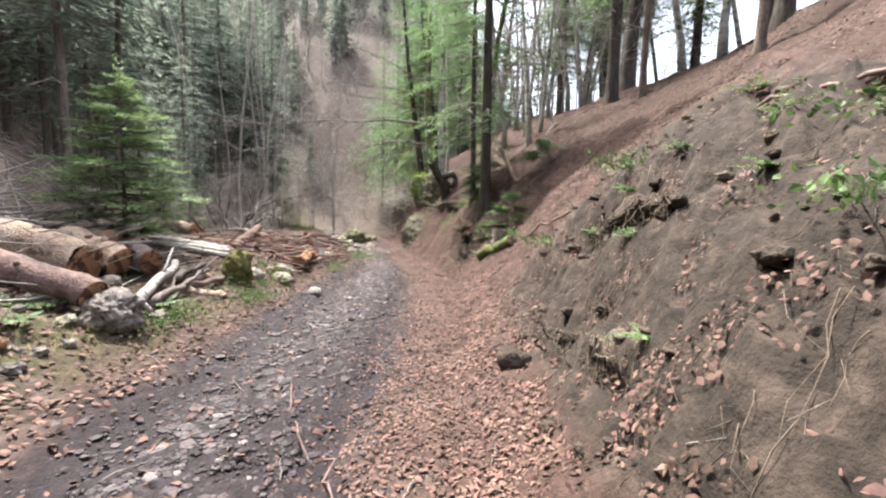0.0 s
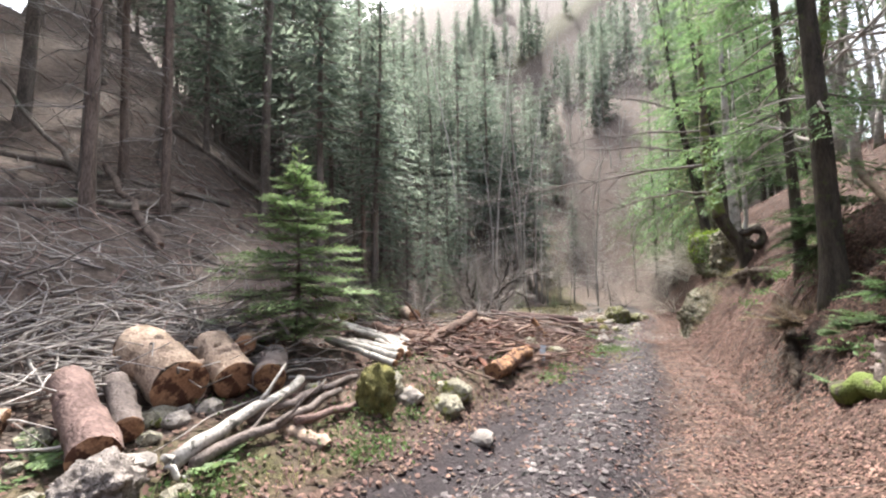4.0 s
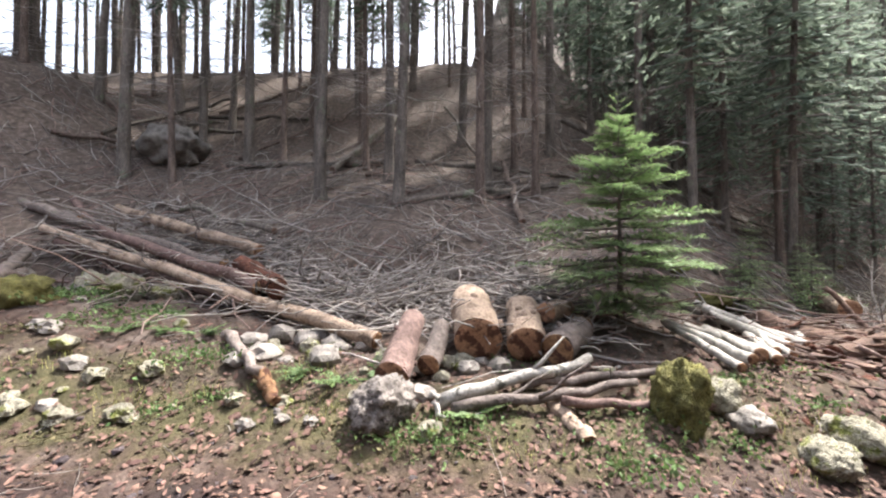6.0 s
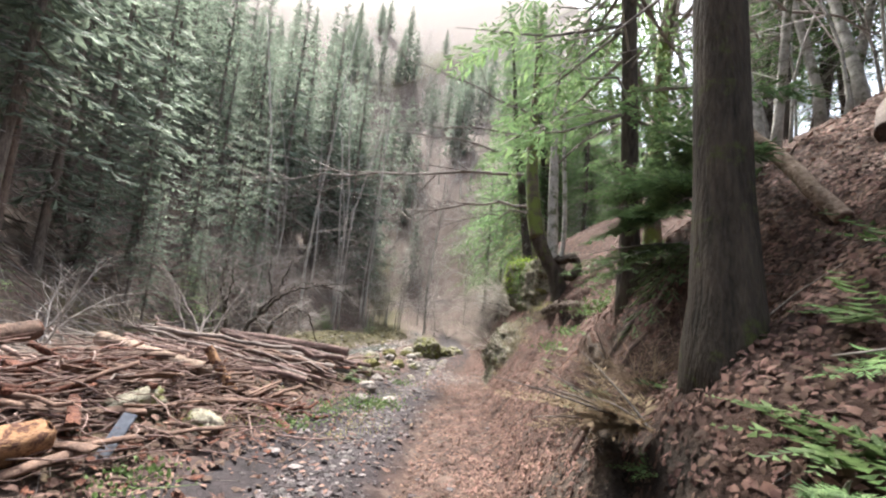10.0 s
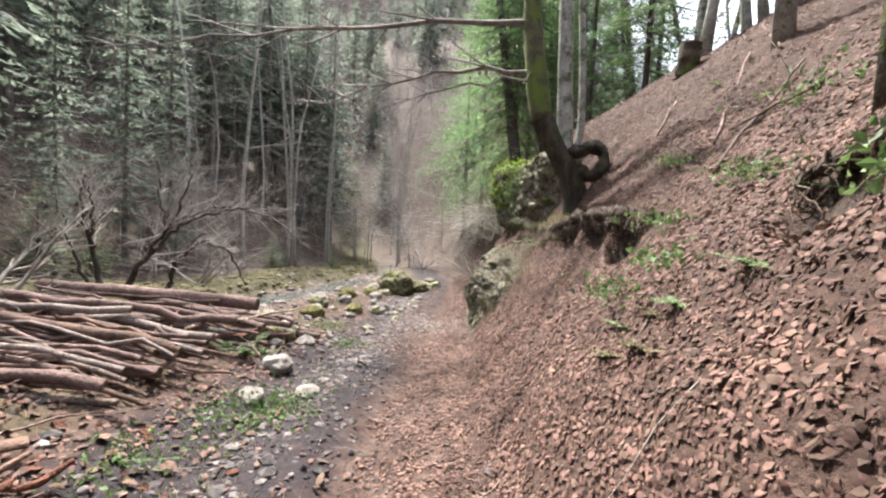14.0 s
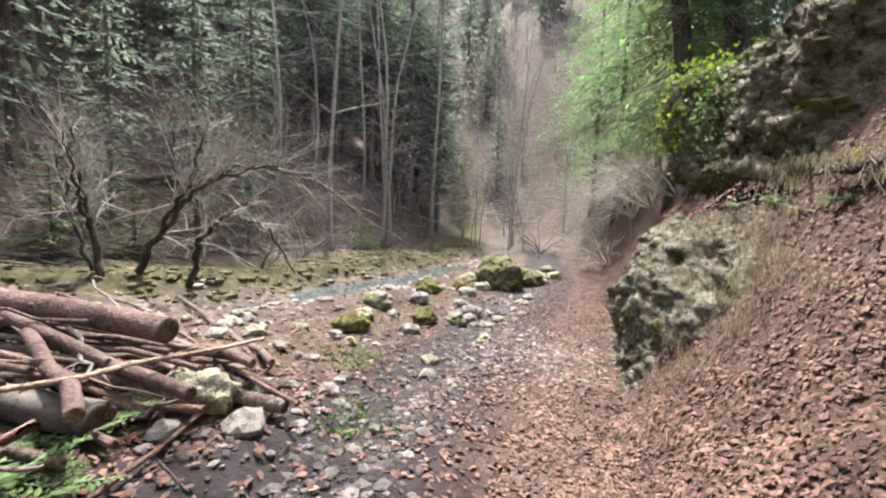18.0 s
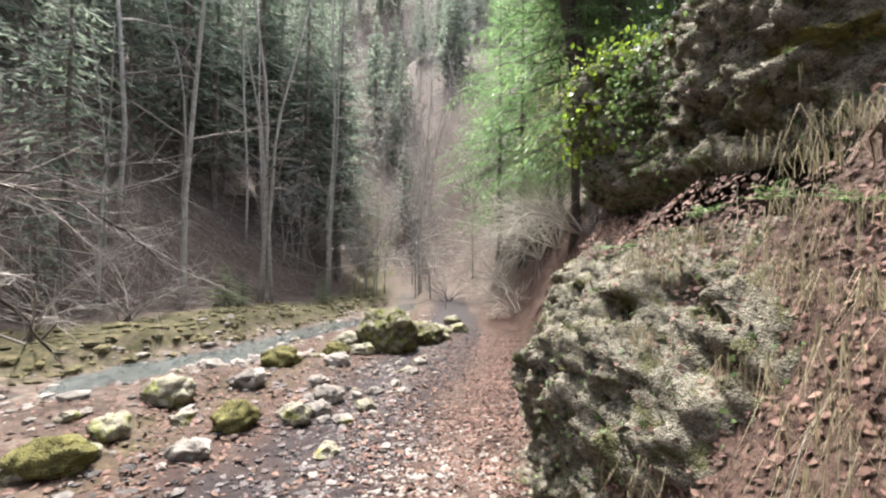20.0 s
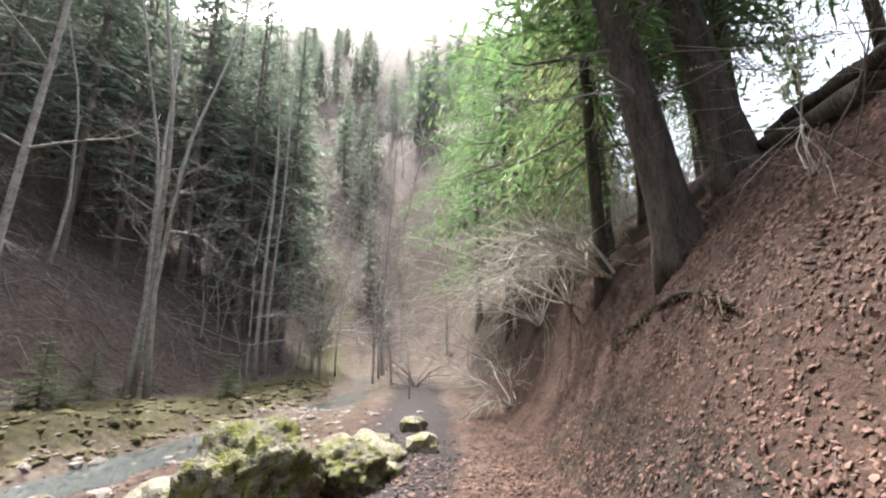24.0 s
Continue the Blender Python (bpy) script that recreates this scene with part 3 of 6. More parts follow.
# ---------------------------------------------------------------- trees
def sprays(g, base, tip, n, length, droop, width, fine=1, up=.15):
    """Needle sprays on both sides of a branch, from base to tip."""
    base, tip = np.asarray(base, float), np.asarray(tip, float)
    ax = tip - base
    L = np.linalg.norm(ax)
    ax = ax / (L + 1e-9)
    side = np.cross(ax, (0, 0, 1.0))
    side /= np.linalg.norm(side) + 1e-9
    s = np.repeat(np.linspace(.12, 1, n), 2)
    sg = np.tile([1.0, -1.0], n)
    root = base + ax * (L * s)[:, None]
    root[:, 2] -= droop * L * .25 * s ** 2
    ln_ = length * (1.05 - .75 * s) * rng.uniform(.7, 1.25, 2 * n)
    d = ax * rng.uniform(.45, .8, (2 * n, 1)) + side * sg[:, None] * rng.uniform(.7, 1.0, (2 * n, 1))
    d[:, 2] += rng.uniform(-droop, up, 2 * n)
    d /= np.linalg.norm(d, axis=1)[:, None]
    if fine <= 1:
        w = np.cross(d, (0, 0, 1.0)) * (width * ln_)[:, None]
        lift = np.zeros((2 * n, 3))
        lift[:, 2] = -.12 * ln_
        g.blades(root, d * ln_[:, None], w, lift)
        return
    # needles in tufts along each side twig
    k = fine
    f = np.linspace(.1, 1, k)
    rr = np.repeat(root, k * 2, 0) + np.repeat(d * ln_[:, None], k * 2, 0) * np.tile(np.repeat(f, 2), 2 * n)[:, None]
    dd = np.repeat(d, k * 2, 0)
    ss = np.cross(dd, (0, 0, 1.0))
    sgn = np.tile([1.0, -1.0], 2 * n * k)[:, None]
    nd = dd * .8 + ss * sgn * rng.uniform(.5, 1.0, (len(dd), 1))
    nd[:, 2] += rng.uniform(-.5, .45, len(dd))
    nl = (np.repeat(ln_, k * 2) * .42 * (1.15 - .5 * np.tile(np.repeat(f, 2), 2 * n)))[:, None] * rng.uniform(.7, 1.2, (len(dd), 1))
    if fine >= 6:
        nl = np.minimum(nl, rng.uniform(.07, .15, nl.shape))
    w = np.cross(nd, (0, 0, 1.0)) * nl * width
    g.blades(rr, nd * nl, w)


def conifer(name, h, r, crown0, reach, label, mats, whorl=.5, per=6, n=7, fine=1, droop=.35, dead=18, lean=(0, 0), width=.16, taper=.92, sparse=0.0, one_side=None, tip_reach=.08):
    """A conifer at the origin: trunk, dead lower branches, green crown."""
    root = thing(name, (0, 0, 0), label, "tree")
    g = Geo()
    hs = np.array([-.5, 0, .25, .8, 2, h * .3, h * .55, h * .8, h])
    wob = rng.normal(0, .02 * r / .15, (9, 2))
    wob[:5] = 0
    pts = np.stack([lean[0] * hs / h + wob[:, 0], lean[1] * hs / h + wob[:, 1], hs], -1)
    rad = r * np.clip(1 - taper * np.clip(hs, 0, h) / h, .04, 1)
    rad[:3] *= (1.55, 1.35, 1.15)
    g.tube(pts, rad, 10, rough=.035)
    g.make("trunk", M[mats[0]], root)
    axis = lambda z: np.array([lean[0] * z / h, lean[1] * z / h, z])
    if dead:
        g = Geo()
        for _ in range(dead):
            z = rng.uniform(.12 * h, max(crown0 * 1.25, .3 * h))
            a = rng.uniform(0, 2 * np.pi)
            L = rng.uniform(.5, 1.0) * reach * .8
            p = axis(z)
            e = p + np.array([np.cos(a) * L, np.sin(a) * L, rng.uniform(-.35, .1) * L])
            c = curve_pts(p, e, 4, sag=-.04 * L, wob=.03 * L)
            g.tube(c, np.linspace(.018, .004, 4), 3, cap=False)
            for _ in range(3):
                s = c[rng.integers(1, 4)]
                g.tube(curve_pts(s, s + rng.normal(0, .22 * L, 3) * (1, 1, .5), 3), [.007, .005, .002], 3, cap=False)
        tagged(g.make("deadwood", M["twig"], root), kind="stuff")
    gb, gs = Geo(), Geo()
    z = crown0
    while z < h - .02:
        f = (z - crown0) / (h - crown0)
        R = reach * (1 - f) ** .8 * min(1, .55 + 2.2 * f) + tip_reach
        for j in range(per):
            if rng.random() < sparse:
                continue
            a = 2 * np.pi * j / per + rng.uniform(-.35, .35)
            if one_side is not None and np.cos(a - one_side) < -.2 and rng.random() < .75:
                continue
            L = R * rng.uniform(.75, 1.15)
            zz = z + rng.uniform(-.4, .4) * whorl
            p = axis(min(zz, h - .03))
            rise = .25 * f - droop * (1 - f) * .6
            e = p + np.array([np.cos(a) * L, np.sin(a) * L, rise * L])
            kk = 3 if fine > 1 else 2
            gb.tube(curve_pts(p, e, kk, sag=.06 * L), np.linspace(.012 + .01 * L, .003, kk), 3, cap=False)
            sprays(gs, p, e, n, L * .42, droop, width, fine)
        z += whorl
    sprays(gs, axis(h - .25 * min(1, whorl * 2)), axis(h + .12) + (.01, 0, 0), 3, .18, 0, width, fine)
    tagged(gb.make("branchwork", M["twig_dark"], root), kind="stuff")
    tagged(gs.make("crown", M[mats[1]], root, smooth=False), kind="stuff")
    return root


def limbs(g, p, d, length, r, depth, spread_=.55, kids=3, wob=.12, lift=.12, sides=5, out=None):
    """Recursive bare limbs."""
    k = 4 if depth > 1 else (3 if depth > 0 else 2)
    pts = [np.array(p, float)]
    d = np.array(d, float)
    for _ in range(k):
        d = d + rng.normal(0, wob, 3) + (0, 0, lift * .35)
        d /= np.linalg.norm(d)
        pts.append(pts[-1] + d * length / k)
    rad = np.linspace(r, r * (.45 if depth else .2), k + 1)
    g.tube(pts, rad, max(3, sides if r > .02 else 3), cap=False)
    if out is not None:
        out.append(pts[-1])
    if depth <= 0:
        return
    for c in range(kids + (depth > 1)):
        s = rng.uniform(.3, 1.0) * k
        i = min(int(s), k - 1)
        q = pts[i] + (pts[i + 1] - pts[i]) * (s - i)
        nd = d + rng.normal(0, spread_, 3)
        nd /= np.linalg.norm(nd)
        limbs(g, q, nd, length * rng.uniform(.5, .75), rad[i] * .55, depth - 1, spread_, kids, wob, lift, sides, out)


def bare_tree(name, h, r, label, mat, stems=1, depth=3, first=.35, kids=3, twig_mat="twig", spread_=.5, lean=.05, branch_len=.28):
    root = thing(name, (0, 0, 0), label, "tree")
    gt, gl = Geo(), Geo()
    for s in range(stems):
        a = rng.uniform(0, 6.28)
        off = np.array([np.cos(a), np.sin(a), 0]) * (.25 if stems > 1 else 0)
        k = 9
        pts, d = [off + (0, 0, -.4)], np.array([np.cos(a) * lean, np.sin(a) * lean, 1.0])
        for _ in range(k):
            d = d + rng.normal(0, .05, 3) * (1, 1, .3)
            d /= np.linalg.norm(d)
            pts.append(pts[-1] + d * h / k)
        rad = r * np.linspace(1, .16, k + 1) ** .9
        rad[0] *= 1.3
        gt.tube(pts, rad, 8, rough=.03)
        for i in range(int(k * first), k + 1):
            for _ in range(2):
                nd = np.array([*rng.normal(0, 1, 2), rng.uniform(.1, .7)])
                nd /= np.linalg.norm(nd)
                limbs(gl, pts[i], nd, h * branch_len * rng.uniform(.6, 1.1) * (1.15 - .6 * i / k), rad[i] * .45, depth - 1, spread_, kids)
    gt.make("trunk", M[mat], root)
    tagged(gl.make("crown", M[twig_mat], root, smooth=True), kind="stuff")
    return root


def plant(src, x, y, turn=None, scale=1.0, sink=0.0, tilt=(0, 0)):
    a = rng.uniform(0, 360) if turn is None else turn
    return copy_thing(src, pose(x, y, float(height(x, y)) - sink, tilt[0], tilt[1], a) @ Matrix.Diagonal((scale, scale, scale, 1)))


def settle(src, x, y, turn=0, scale=1.0, sink=0.0):
    src.matrix_basis = pose(x, y, float(height(x, y)) - sink, 0, 0, turn) @ Matrix.Diagonal((scale, scale, scale, 1))
    return src


# young fir in the log yard
fir = conifer("young_fir", 3.1, .045, .42, 1.5, "young bright green fir tree standing behind cut logs", ("bark", "spray"), whorl=.27, per=7, n=12, fine=8, droop=.15, dead=0, width=.13, tip_reach=.05)
settle(fir, -5.42, 6.75)

def leafless(x, y):
    """The fan of bare grey trees that fills the valley's head."""
    return y > 36 and -.71 * (y - 14) < x < -.16 * (y - 8)


# the wooded hillside across the valley
spruces = [conifer("spruce_tree", 20, .145, 7.5, 2.5, "tall dark spruce with bare lower trunk", ("bark", "spray_dark"), whorl=.62, per=5, n=6, sparse=.35, dead=36, droop=.6, width=.15),
           conifer("spruce_tree", 17, .115, 6.5, 2.2, "tall dark spruce with dead lower branches", ("bark_warm", "spray_dark"), whorl=.6, per=5, n=6, sparse=.35, dead=38, droop=.6, width=.15),
           conifer("spruce_tree", 22, .18, 9.0, 2.5, "tall spruce with a long bare trunk", ("bark", "spray_dark"), whorl=.65, per=5, n=6, sparse=.35, dead=36, droop=.6, width=.15),
           conifer("spruce_tree", 14, .11, 3.6, 1.9, "slender spruce branched halfway down", ("bark", "spray_dark"), whorl=.5, per=6, n=6, dead=14, droop=.5, width=.15)]
far_spruces = [conifer("spruce_tree", 18, .16, 3.6, 2.9, "dark spruce in the dense wood", ("bark", "spray_dark"), whorl=.85, per=6, n=5, dead=10, droop=.6, width=.16),
               conifer("spruce_tree", 15, .13, 2.4, 2.6, "dark spruce on the far slope", ("bark", "spray_dark"), whorl=.75, per=6, n=5, dead=8, droop=.6, width=.16)]
known = [(-13.4, -2.7, 2), (-14.1, -.55, 0), (-15.2, .75, 1), (-11.7, 2.45, 0), (-10.1, 5.05, 1), (-15.2, 7.9, 2), (-11.3, -5.4, 2), (-19.5, 2.2, 2), (-15.1, -6.3, 0), (-12.5, 14.1, 1),
         (-9.4, 9.9, 3), (-13.6, -1.6, 1), (-17.6, 0.0, 0), (-16.6, 13.4, 0), (-17.7, 18.0, 0), (-13.0, 6.3, 1), (-15.4, 4.6, 2), (-10.9, 13.2, 3), (-13.1, 10.2, 0)]
used_spruce = set()


def put_spruce(k, x, y, scale):
    if k not in used_spruce:
        used_spruce.add(k)
        settle(spruces[k], x, y, rng.uniform(0, 360), scale)
    else:
        plant(spruces[k], x, y, scale=scale, tilt=rng.normal(0, 1.2, 2))


for x, y in [(-25.5, -4.5), (-26.5, -1.5), (-25, -7.5), (-28, -9), (-27.5, 1), (-24.5, 1.8), (-29, -5)]:
    known.append((x, y, 3))
for x, y, k in known:
    put_spruce(k, x, y, rng.uniform(.95, 1.1))
spots = [(x, y) for x, y, _ in known] + [(-5.42, 6.75)]
tries = 0
while len(spots) < 225 and tries < 9000:
    tries += 1
    y = rng.uniform(-22, 58)
    x = rng.uniform(-46, -7)
    foot = np.interp(y, [-30, -6, 4, 8, 11, 17, 24, 34, 45, 60], [-10, -10, -9.5, -9.8, -11.5, -16.5, -20, -21, -22, -30])
    gap = 1.45 + .02 * (foot - x) if y < 9 else 2.5 + .03 * (foot - x)
    if x > foot or leafless(x, y) or min((x - a) ** 2 + (y - b) ** 2 for a, b in spots) < gap ** 2:
        continue
    spots.append((x, y))
    if y < 6 and x < -30:
        continue
    if (foot - x > 9 and y > 8) or y > 40:
        plant(far_spruces[int(rng.integers(2))], x, y, scale=rng.uniform(.8, 1.25))
    else:
        if y > 9 and rng.random() < .6:
            plant(far_spruces[int(rng.integers(2))], x, y, scale=rng.uniform(.8, 1.2))
        else:
            put_spruce(int(rng.choice(4, p=[.3, .2, .1, .4] if y > 7 else [.36, .3, .3, .04])), x, y, rng.uniform(.8, 1.15))

for x, y in [(-19.5, 44), (-21.5, 46.5), (-20.5, 41.5), (-23, 44.5), (-17.6, 47.5), (-24.5, 48), (-22.5, 39.5), (-19, 50), (-25.5, 42.5), (-21, 52), (-16.5, 52), (-27, 46)]:
    if x > -22.2 and leafless(x - 2, y):
        continue
    plant(far_spruces[int(rng.integers(2))], x, y, scale=rng.uniform(1.45, 1.75))

tries = 0
while tries < 1500 and len(spots) < 325:
    tries += 1
    y = rng.uniform(11, 46)
    foot = np.interp(y, [11, 17, 24, 34, 46], [-14, -18.5, -21, -22, -24])
    x = foot - 26 * rng.random() ** 1.3
    if leafless(x, y) or min((x - a) ** 2 + (y - b) ** 2 for a, b in spots) < 2.3 ** 2:
        continue
    spots.append((x, y))
    plant(far_spruces[int(rng.integers(2))], x, y, scale=rng.uniform(1.0, 1.45))
for x, y, s in [(-14.2, 18.4, .5), (-15.2, 21.2, .6), (-13.6, 16.6, .4), (-15.6, 23.6, .75), (-13.0, 19.9, .3), (-16.6, 26.2, .8), (-12.2, 17.6, .32), (-14.4, 24.6, .3), (-13.4, 15.4, .95), (-14.8, 17.2, 1.05), (-12.6, 12.6, .85), (-15.6, 14.2, 1.1), (-16.2, 19.6, 1.0)]:
    plant(far_spruces[1], x, y, scale=s)

# pale leafless trees
birch = bare_tree("birch_tree", 13, .072, "slender pale leafless tree", "bark_birch", depth=3, first=.42, kids=2, lean=.03, branch_len=.16, spread_=.4)
settle(birch, -15.1, 32.2, 0, 1.35)
settle(far_spruces[0], -30, 20)
settle(far_spruces[1], -33, 31)
for x, y in [(-14.75, 32.5), (-15.5, 32.6), (-14.9, 31.9), (-15.0, 28.8), (-16.0, 38), (-18, 41), (-20, 36), (-19, 29), (-13, 44), (-21, 33), (-9.5, 53)]:
    plant(birch, x, y, scale=rng.uniform(.75, 1.15))
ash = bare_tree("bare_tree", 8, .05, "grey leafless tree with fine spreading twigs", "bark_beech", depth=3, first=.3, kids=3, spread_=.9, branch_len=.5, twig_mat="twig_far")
settle(ash, -15.5, 26.5)
for x, y in [(-17, 27.5), (-14.6, 36), (-12.5, 42.5), (-13.2, 38.5), (-10, 46), (-7, 49), (-14, 49), (-18, 50), (-16, 42), (-11, 51), (-5, 55), (-12, 56), (-20, 58), (-8, 62), (-16.4, 24), (-11.9, 40.6), (-13.4, 45), (-9, 57), (-15, 47), (-16.5, 54), (-13, 53)]:
    plant(ash, x, y, scale=rng.uniform(.75, 1.25))
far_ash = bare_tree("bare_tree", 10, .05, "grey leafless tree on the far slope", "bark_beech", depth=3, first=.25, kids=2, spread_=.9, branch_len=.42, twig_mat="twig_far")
settle(far_ash, -9, 52)
for x, y in [(3.6, 15.2), (4.8, 16.6), (5.6, 17.2), (4.2, 18.4), (6.2, 19.2), (3.2, 19.2), (5.2, 20.6), (3.8, 22.9), (4.9, 24.3), (2.6, 25.2), (6.1, 22.8), (3.9, 26.4), (5.3, 27.4), (2.2, 28.4), (7.1, 25.4), (4.2, 30.2), (7.4, 20.6), (6.6, 15.8), (8.2, 22.2), (8.6, 17.8)]:
    plant(far_ash, x, y, scale=rng.uniform(.5, .85))

# trees on the bank and along its crest
big = conifer("fir_tree", 15, .15, 2.3, 1.9, "old fir with a thick dark trunk on the bank", ("bark_wet", "spray_mid"), whorl=.8, per=4, n=11, fine=9, dead=14, droop=.8, width=.13, lean=(-.1, .3), sparse=.62)
settle(big, .95, 11.05, 0, sink=.0)
second = conifer("spruce_tree", 13, .10, 2.0, 2.5, "slim dark spruce with long green boughs over the track", ("bark_dark", "spray_mid"), whorl=.55, per=5, n=11, fine=8, dead=14, droop=.6, width=.15, sparse=.35, lean=(-.3, 0), one_side=np.pi * 1.05)
settle(second, .72, 13.2, 0)
for x, y, s in [(1.6, 25.6, 1.0), (.2, 27.6, .95)]:
    plant(second, x, y, scale=s)
bank_trees = [conifer("spruce_tree", 17, .27, 4.6, 2.6, "tall spruce with a thick dark trunk on the bank", ("bark_dark", "spray_mid"), whorl=.6, per=5, n=8, fine=3, dead=26, droop=.6, width=.13, lean=(-2.2, 0)),
              conifer("spruce_tree", 14, .17, 3.2, 2.2, "slender sunlit spruce on the bank", ("bark_dark", "spray_mid"), whorl=.55, per=5, n=8, fine=3, dead=20, droop=.6, width=.13)]
settle(bank_trees[0], -2.0, 28.95)
settle(bank_trees[1], -1.3, 33.2)
for x, y, k in [(-1.0, 29.6, 0), (.2, 32.5, 1), (2.2, 30.6, 0), (-1.2, 35, 1), (1.2, 37, 0), (3.6, 33.6, 1), (-1.5, 43, 0), (2.6, 43, 1)]:
    plant(bank_trees[k], x, y, scale=rng.uniform(.85, 1.1))
droopy = conifer("spruce_tree", 15, .15, 2.2, 3.2, "spruce with long drooping olive boughs over the track", ("bark", "spray_olive"), whorl=.6, per=5, n=11, fine=3, dead=16, droop=1.5, width=.11, one_side=np.pi, sparse=.25)
settle(droopy, -2.3, 34.4)
for x, y, s in [(-3.6, 37.5, 1.0), (-1.8, 39.5, .9)]:
    plant(droopy, x, y, turn=rng.uniform(-25, 25), scale=s)
lime = conifer("spruce_tree", 16, .15, 2.6, 4.2, "sunlit green spruce with long boughs over the track", ("bark_dark", "spray_lime"), whorl=.7, per=5, n=13, fine=3, dead=8, droop=.9, width=.10, one_side=np.pi, sparse=.3)
settle(lime, -2.7, 31.7)
plant(lime, -5.4, 38.5, turn=12, scale=1.05)
plant(lime, -7.6, 43.5, turn=-20, scale=1.1)
plant(lime, .6, 33.8, scale=.9)
crest = bare_tree("beech_tree", 13, .13, "slim grey beech on the crest of the bank", "bark_beech", depth=3, first=.4, kids=2, branch_len=.22)
settle(crest, 3.0, 16.2, 40, .85)
forked = bare_tree("beech_tree", 12, .135, "forked dark beech rooted in the leafy bank", "bark_moss", stems=1, depth=3, first=.3, kids=2, branch_len=.22, lean=.05)
settle(forked, 1.28, 15.5, 75, sink=.02)
for x, y in [(3.3, 22.5), (2.6, 24.2), (4.2, 25.5), (3.2, 27.3), (5.0, 23.2), (4.6, 20.5), (5.6, 18.6), (4.4, 28.8), (6.4, 26.5), (6.8, 22), (7.5, 17), (8.5, 24), (6, 31), (9, 29), (3.6, 17.6), (7.2, 13.5), (9.5, 20), (10, 15), (6.6, 10.6), (8.2, 7.4), (7.4, 4.2), (10.5, 10), (2.4, 19.6), (3.0, 20.8), (3.9, 21.9), (2.2, 22.6), (3.6, 24.0), (2.9, 26.0), (5.2, 19.4), (4.6, 22.6), (6.0, 20.2), (5.4, 25.2)]:
    plant(crest, x, y, scale=rng.uniform(.75, 1.15))
for x, y, k in [(6.2, 15.6, 0), (8.0, 19.5, 1), (7.2, 24.6, 0), (5.4, 21.6, 1), (9.5, 26.5, 0), (8.8, 12, 0), (12, 22, 1), (12, 16, 0), (11, 31, 0), (6.6, 18.2, 1), (5.8, 23.8, 1), (7.0, 28, 0), (9.5, 23, 1), (10, 18, 1), (4.9, 13.2, 1), (6.2, 8.2, 1)]:
    plant(bank_trees[k], x, y, scale=rng.uniform(.9, 1.1) * (.6 if x < 4 else 1))

for x, y, s in [(5.07, 11.45, .8), (5.1, 7.14, .7)]:
    plant(spruces[1], x, y, scale=s)

# woods on the valley's head and beyond the crests
wide_spruce = conifer("spruce_tree", 14, .16, 1.6, 3.6, "broad spruce at the valley's head", ("bark", "spray_dark"), whorl=.95, per=6, n=3, dead=0, droop=.7, width=.34)
settle(wide_spruce, -26, 55)
woods = []
far = 0
while far < 210:
    x, y = rng.uniform(-50, 10), 47 + 48 * rng.random() ** 1.2
    if (y < 53 and abs(x - np.interp(y, PATH_Y, PATH_X)) < 2.5) or y < 47 - .12 * x:
        continue
    far += 1
    if rng.random() < ((.06 if y < 66 else .22) if leafless(x, y) else .45):
        woods.append((wide_spruce, x, y, rng.uniform(.6, 1.3)))
    else:
        woods.append((far_ash, x, y, rng.uniform(.8, 1.4)))
side_ = 0
while side_ < 130:
    x, y = rng.uniform(-72, -12), rng.uniform(58, 118)
    side_ += 1
    woods.append((wide_spruce if rng.random() < (.2 if leafless(x, y) else .55) else far_ash, x, y, rng.uniform(.7, 1.5)))
for _ in range(130):
    x, y = rng.uniform(-85, 30), rng.uniform(92, 150)
    woods.append((wide_spruce if rng.random() < (.35 if leafless(x, y) else .6) else far_ash, x, y, rng.uniform(.8, 1.4)))
near_far = 0
while near_far < 85:
    x, y = rng.uniform(-26, 3), rng.uniform(36, 58)
    if abs(x - np.interp(y, PATH_Y, PATH_X)) < 1.6 or abs(x - np.interp(y, STREAM_Y, STREAM_X)) < 1.3:
        continue
    near_far += 1
    woods.append((far_ash, x, y, rng.uniform(.35, .85)))


def join_woods(trees):
    """The far trees past counting, joined into one wood."""
    root = tagged(new("far_woods"), "dense mixed woods covering the valley's far slopes", "woods", kind="stuff")
    made = {}
    for src, x, y, s in trees:
        m = pose(x, y, float(height(x, y)) - .1, 0, 0, rng.uniform(0, 360)) @ Matrix.Diagonal((s, s, s, 1))
        R, T = np.array(m.to_3x3()), np.array(m.translation)
        for ch in src.children:
            me = ch.data
            v = np.empty(len(me.vertices) * 3, np.float32)
            me.vertices.foreach_get("co", v)
            tri = np.empty(len(me.loops), np.int32)
            me.loops.foreach_get("vertex_index", tri)
            st = np.empty(len(me.polygons), np.int32)
            me.polygons.foreach_get("loop_total", st)
            nq = int((st == 4).sum())
            g = made.setdefault(me.materials[0].name, (Geo(), me.materials[0], ch.name.split(".")[0]))[0]
            g.add(v.reshape(-1, 3) @ R.T + T, tri[:nq * 4].reshape(-1, 4), tri[nq * 4:].reshape(-1, 3))
    for g, mt, nm in made.values():
        tagged(g.make(nm, mt, root), kind="stuff")


join_woods(woods)
for x, y, k in [(-8.5, -13, 1), (-6, -16, 3), (-10, -17, 0), (-4, -19, 1), (-7.5, -21, 2), (-12.5, -11.5, 2), (-2, -22, 0), (3, -12, 1), (5, -6, 0), (8, -14, 2), (-9.6, -9.2, 1)]:
    plant(spruces[k], x, y, scale=rng.uniform(.85, 1.1))


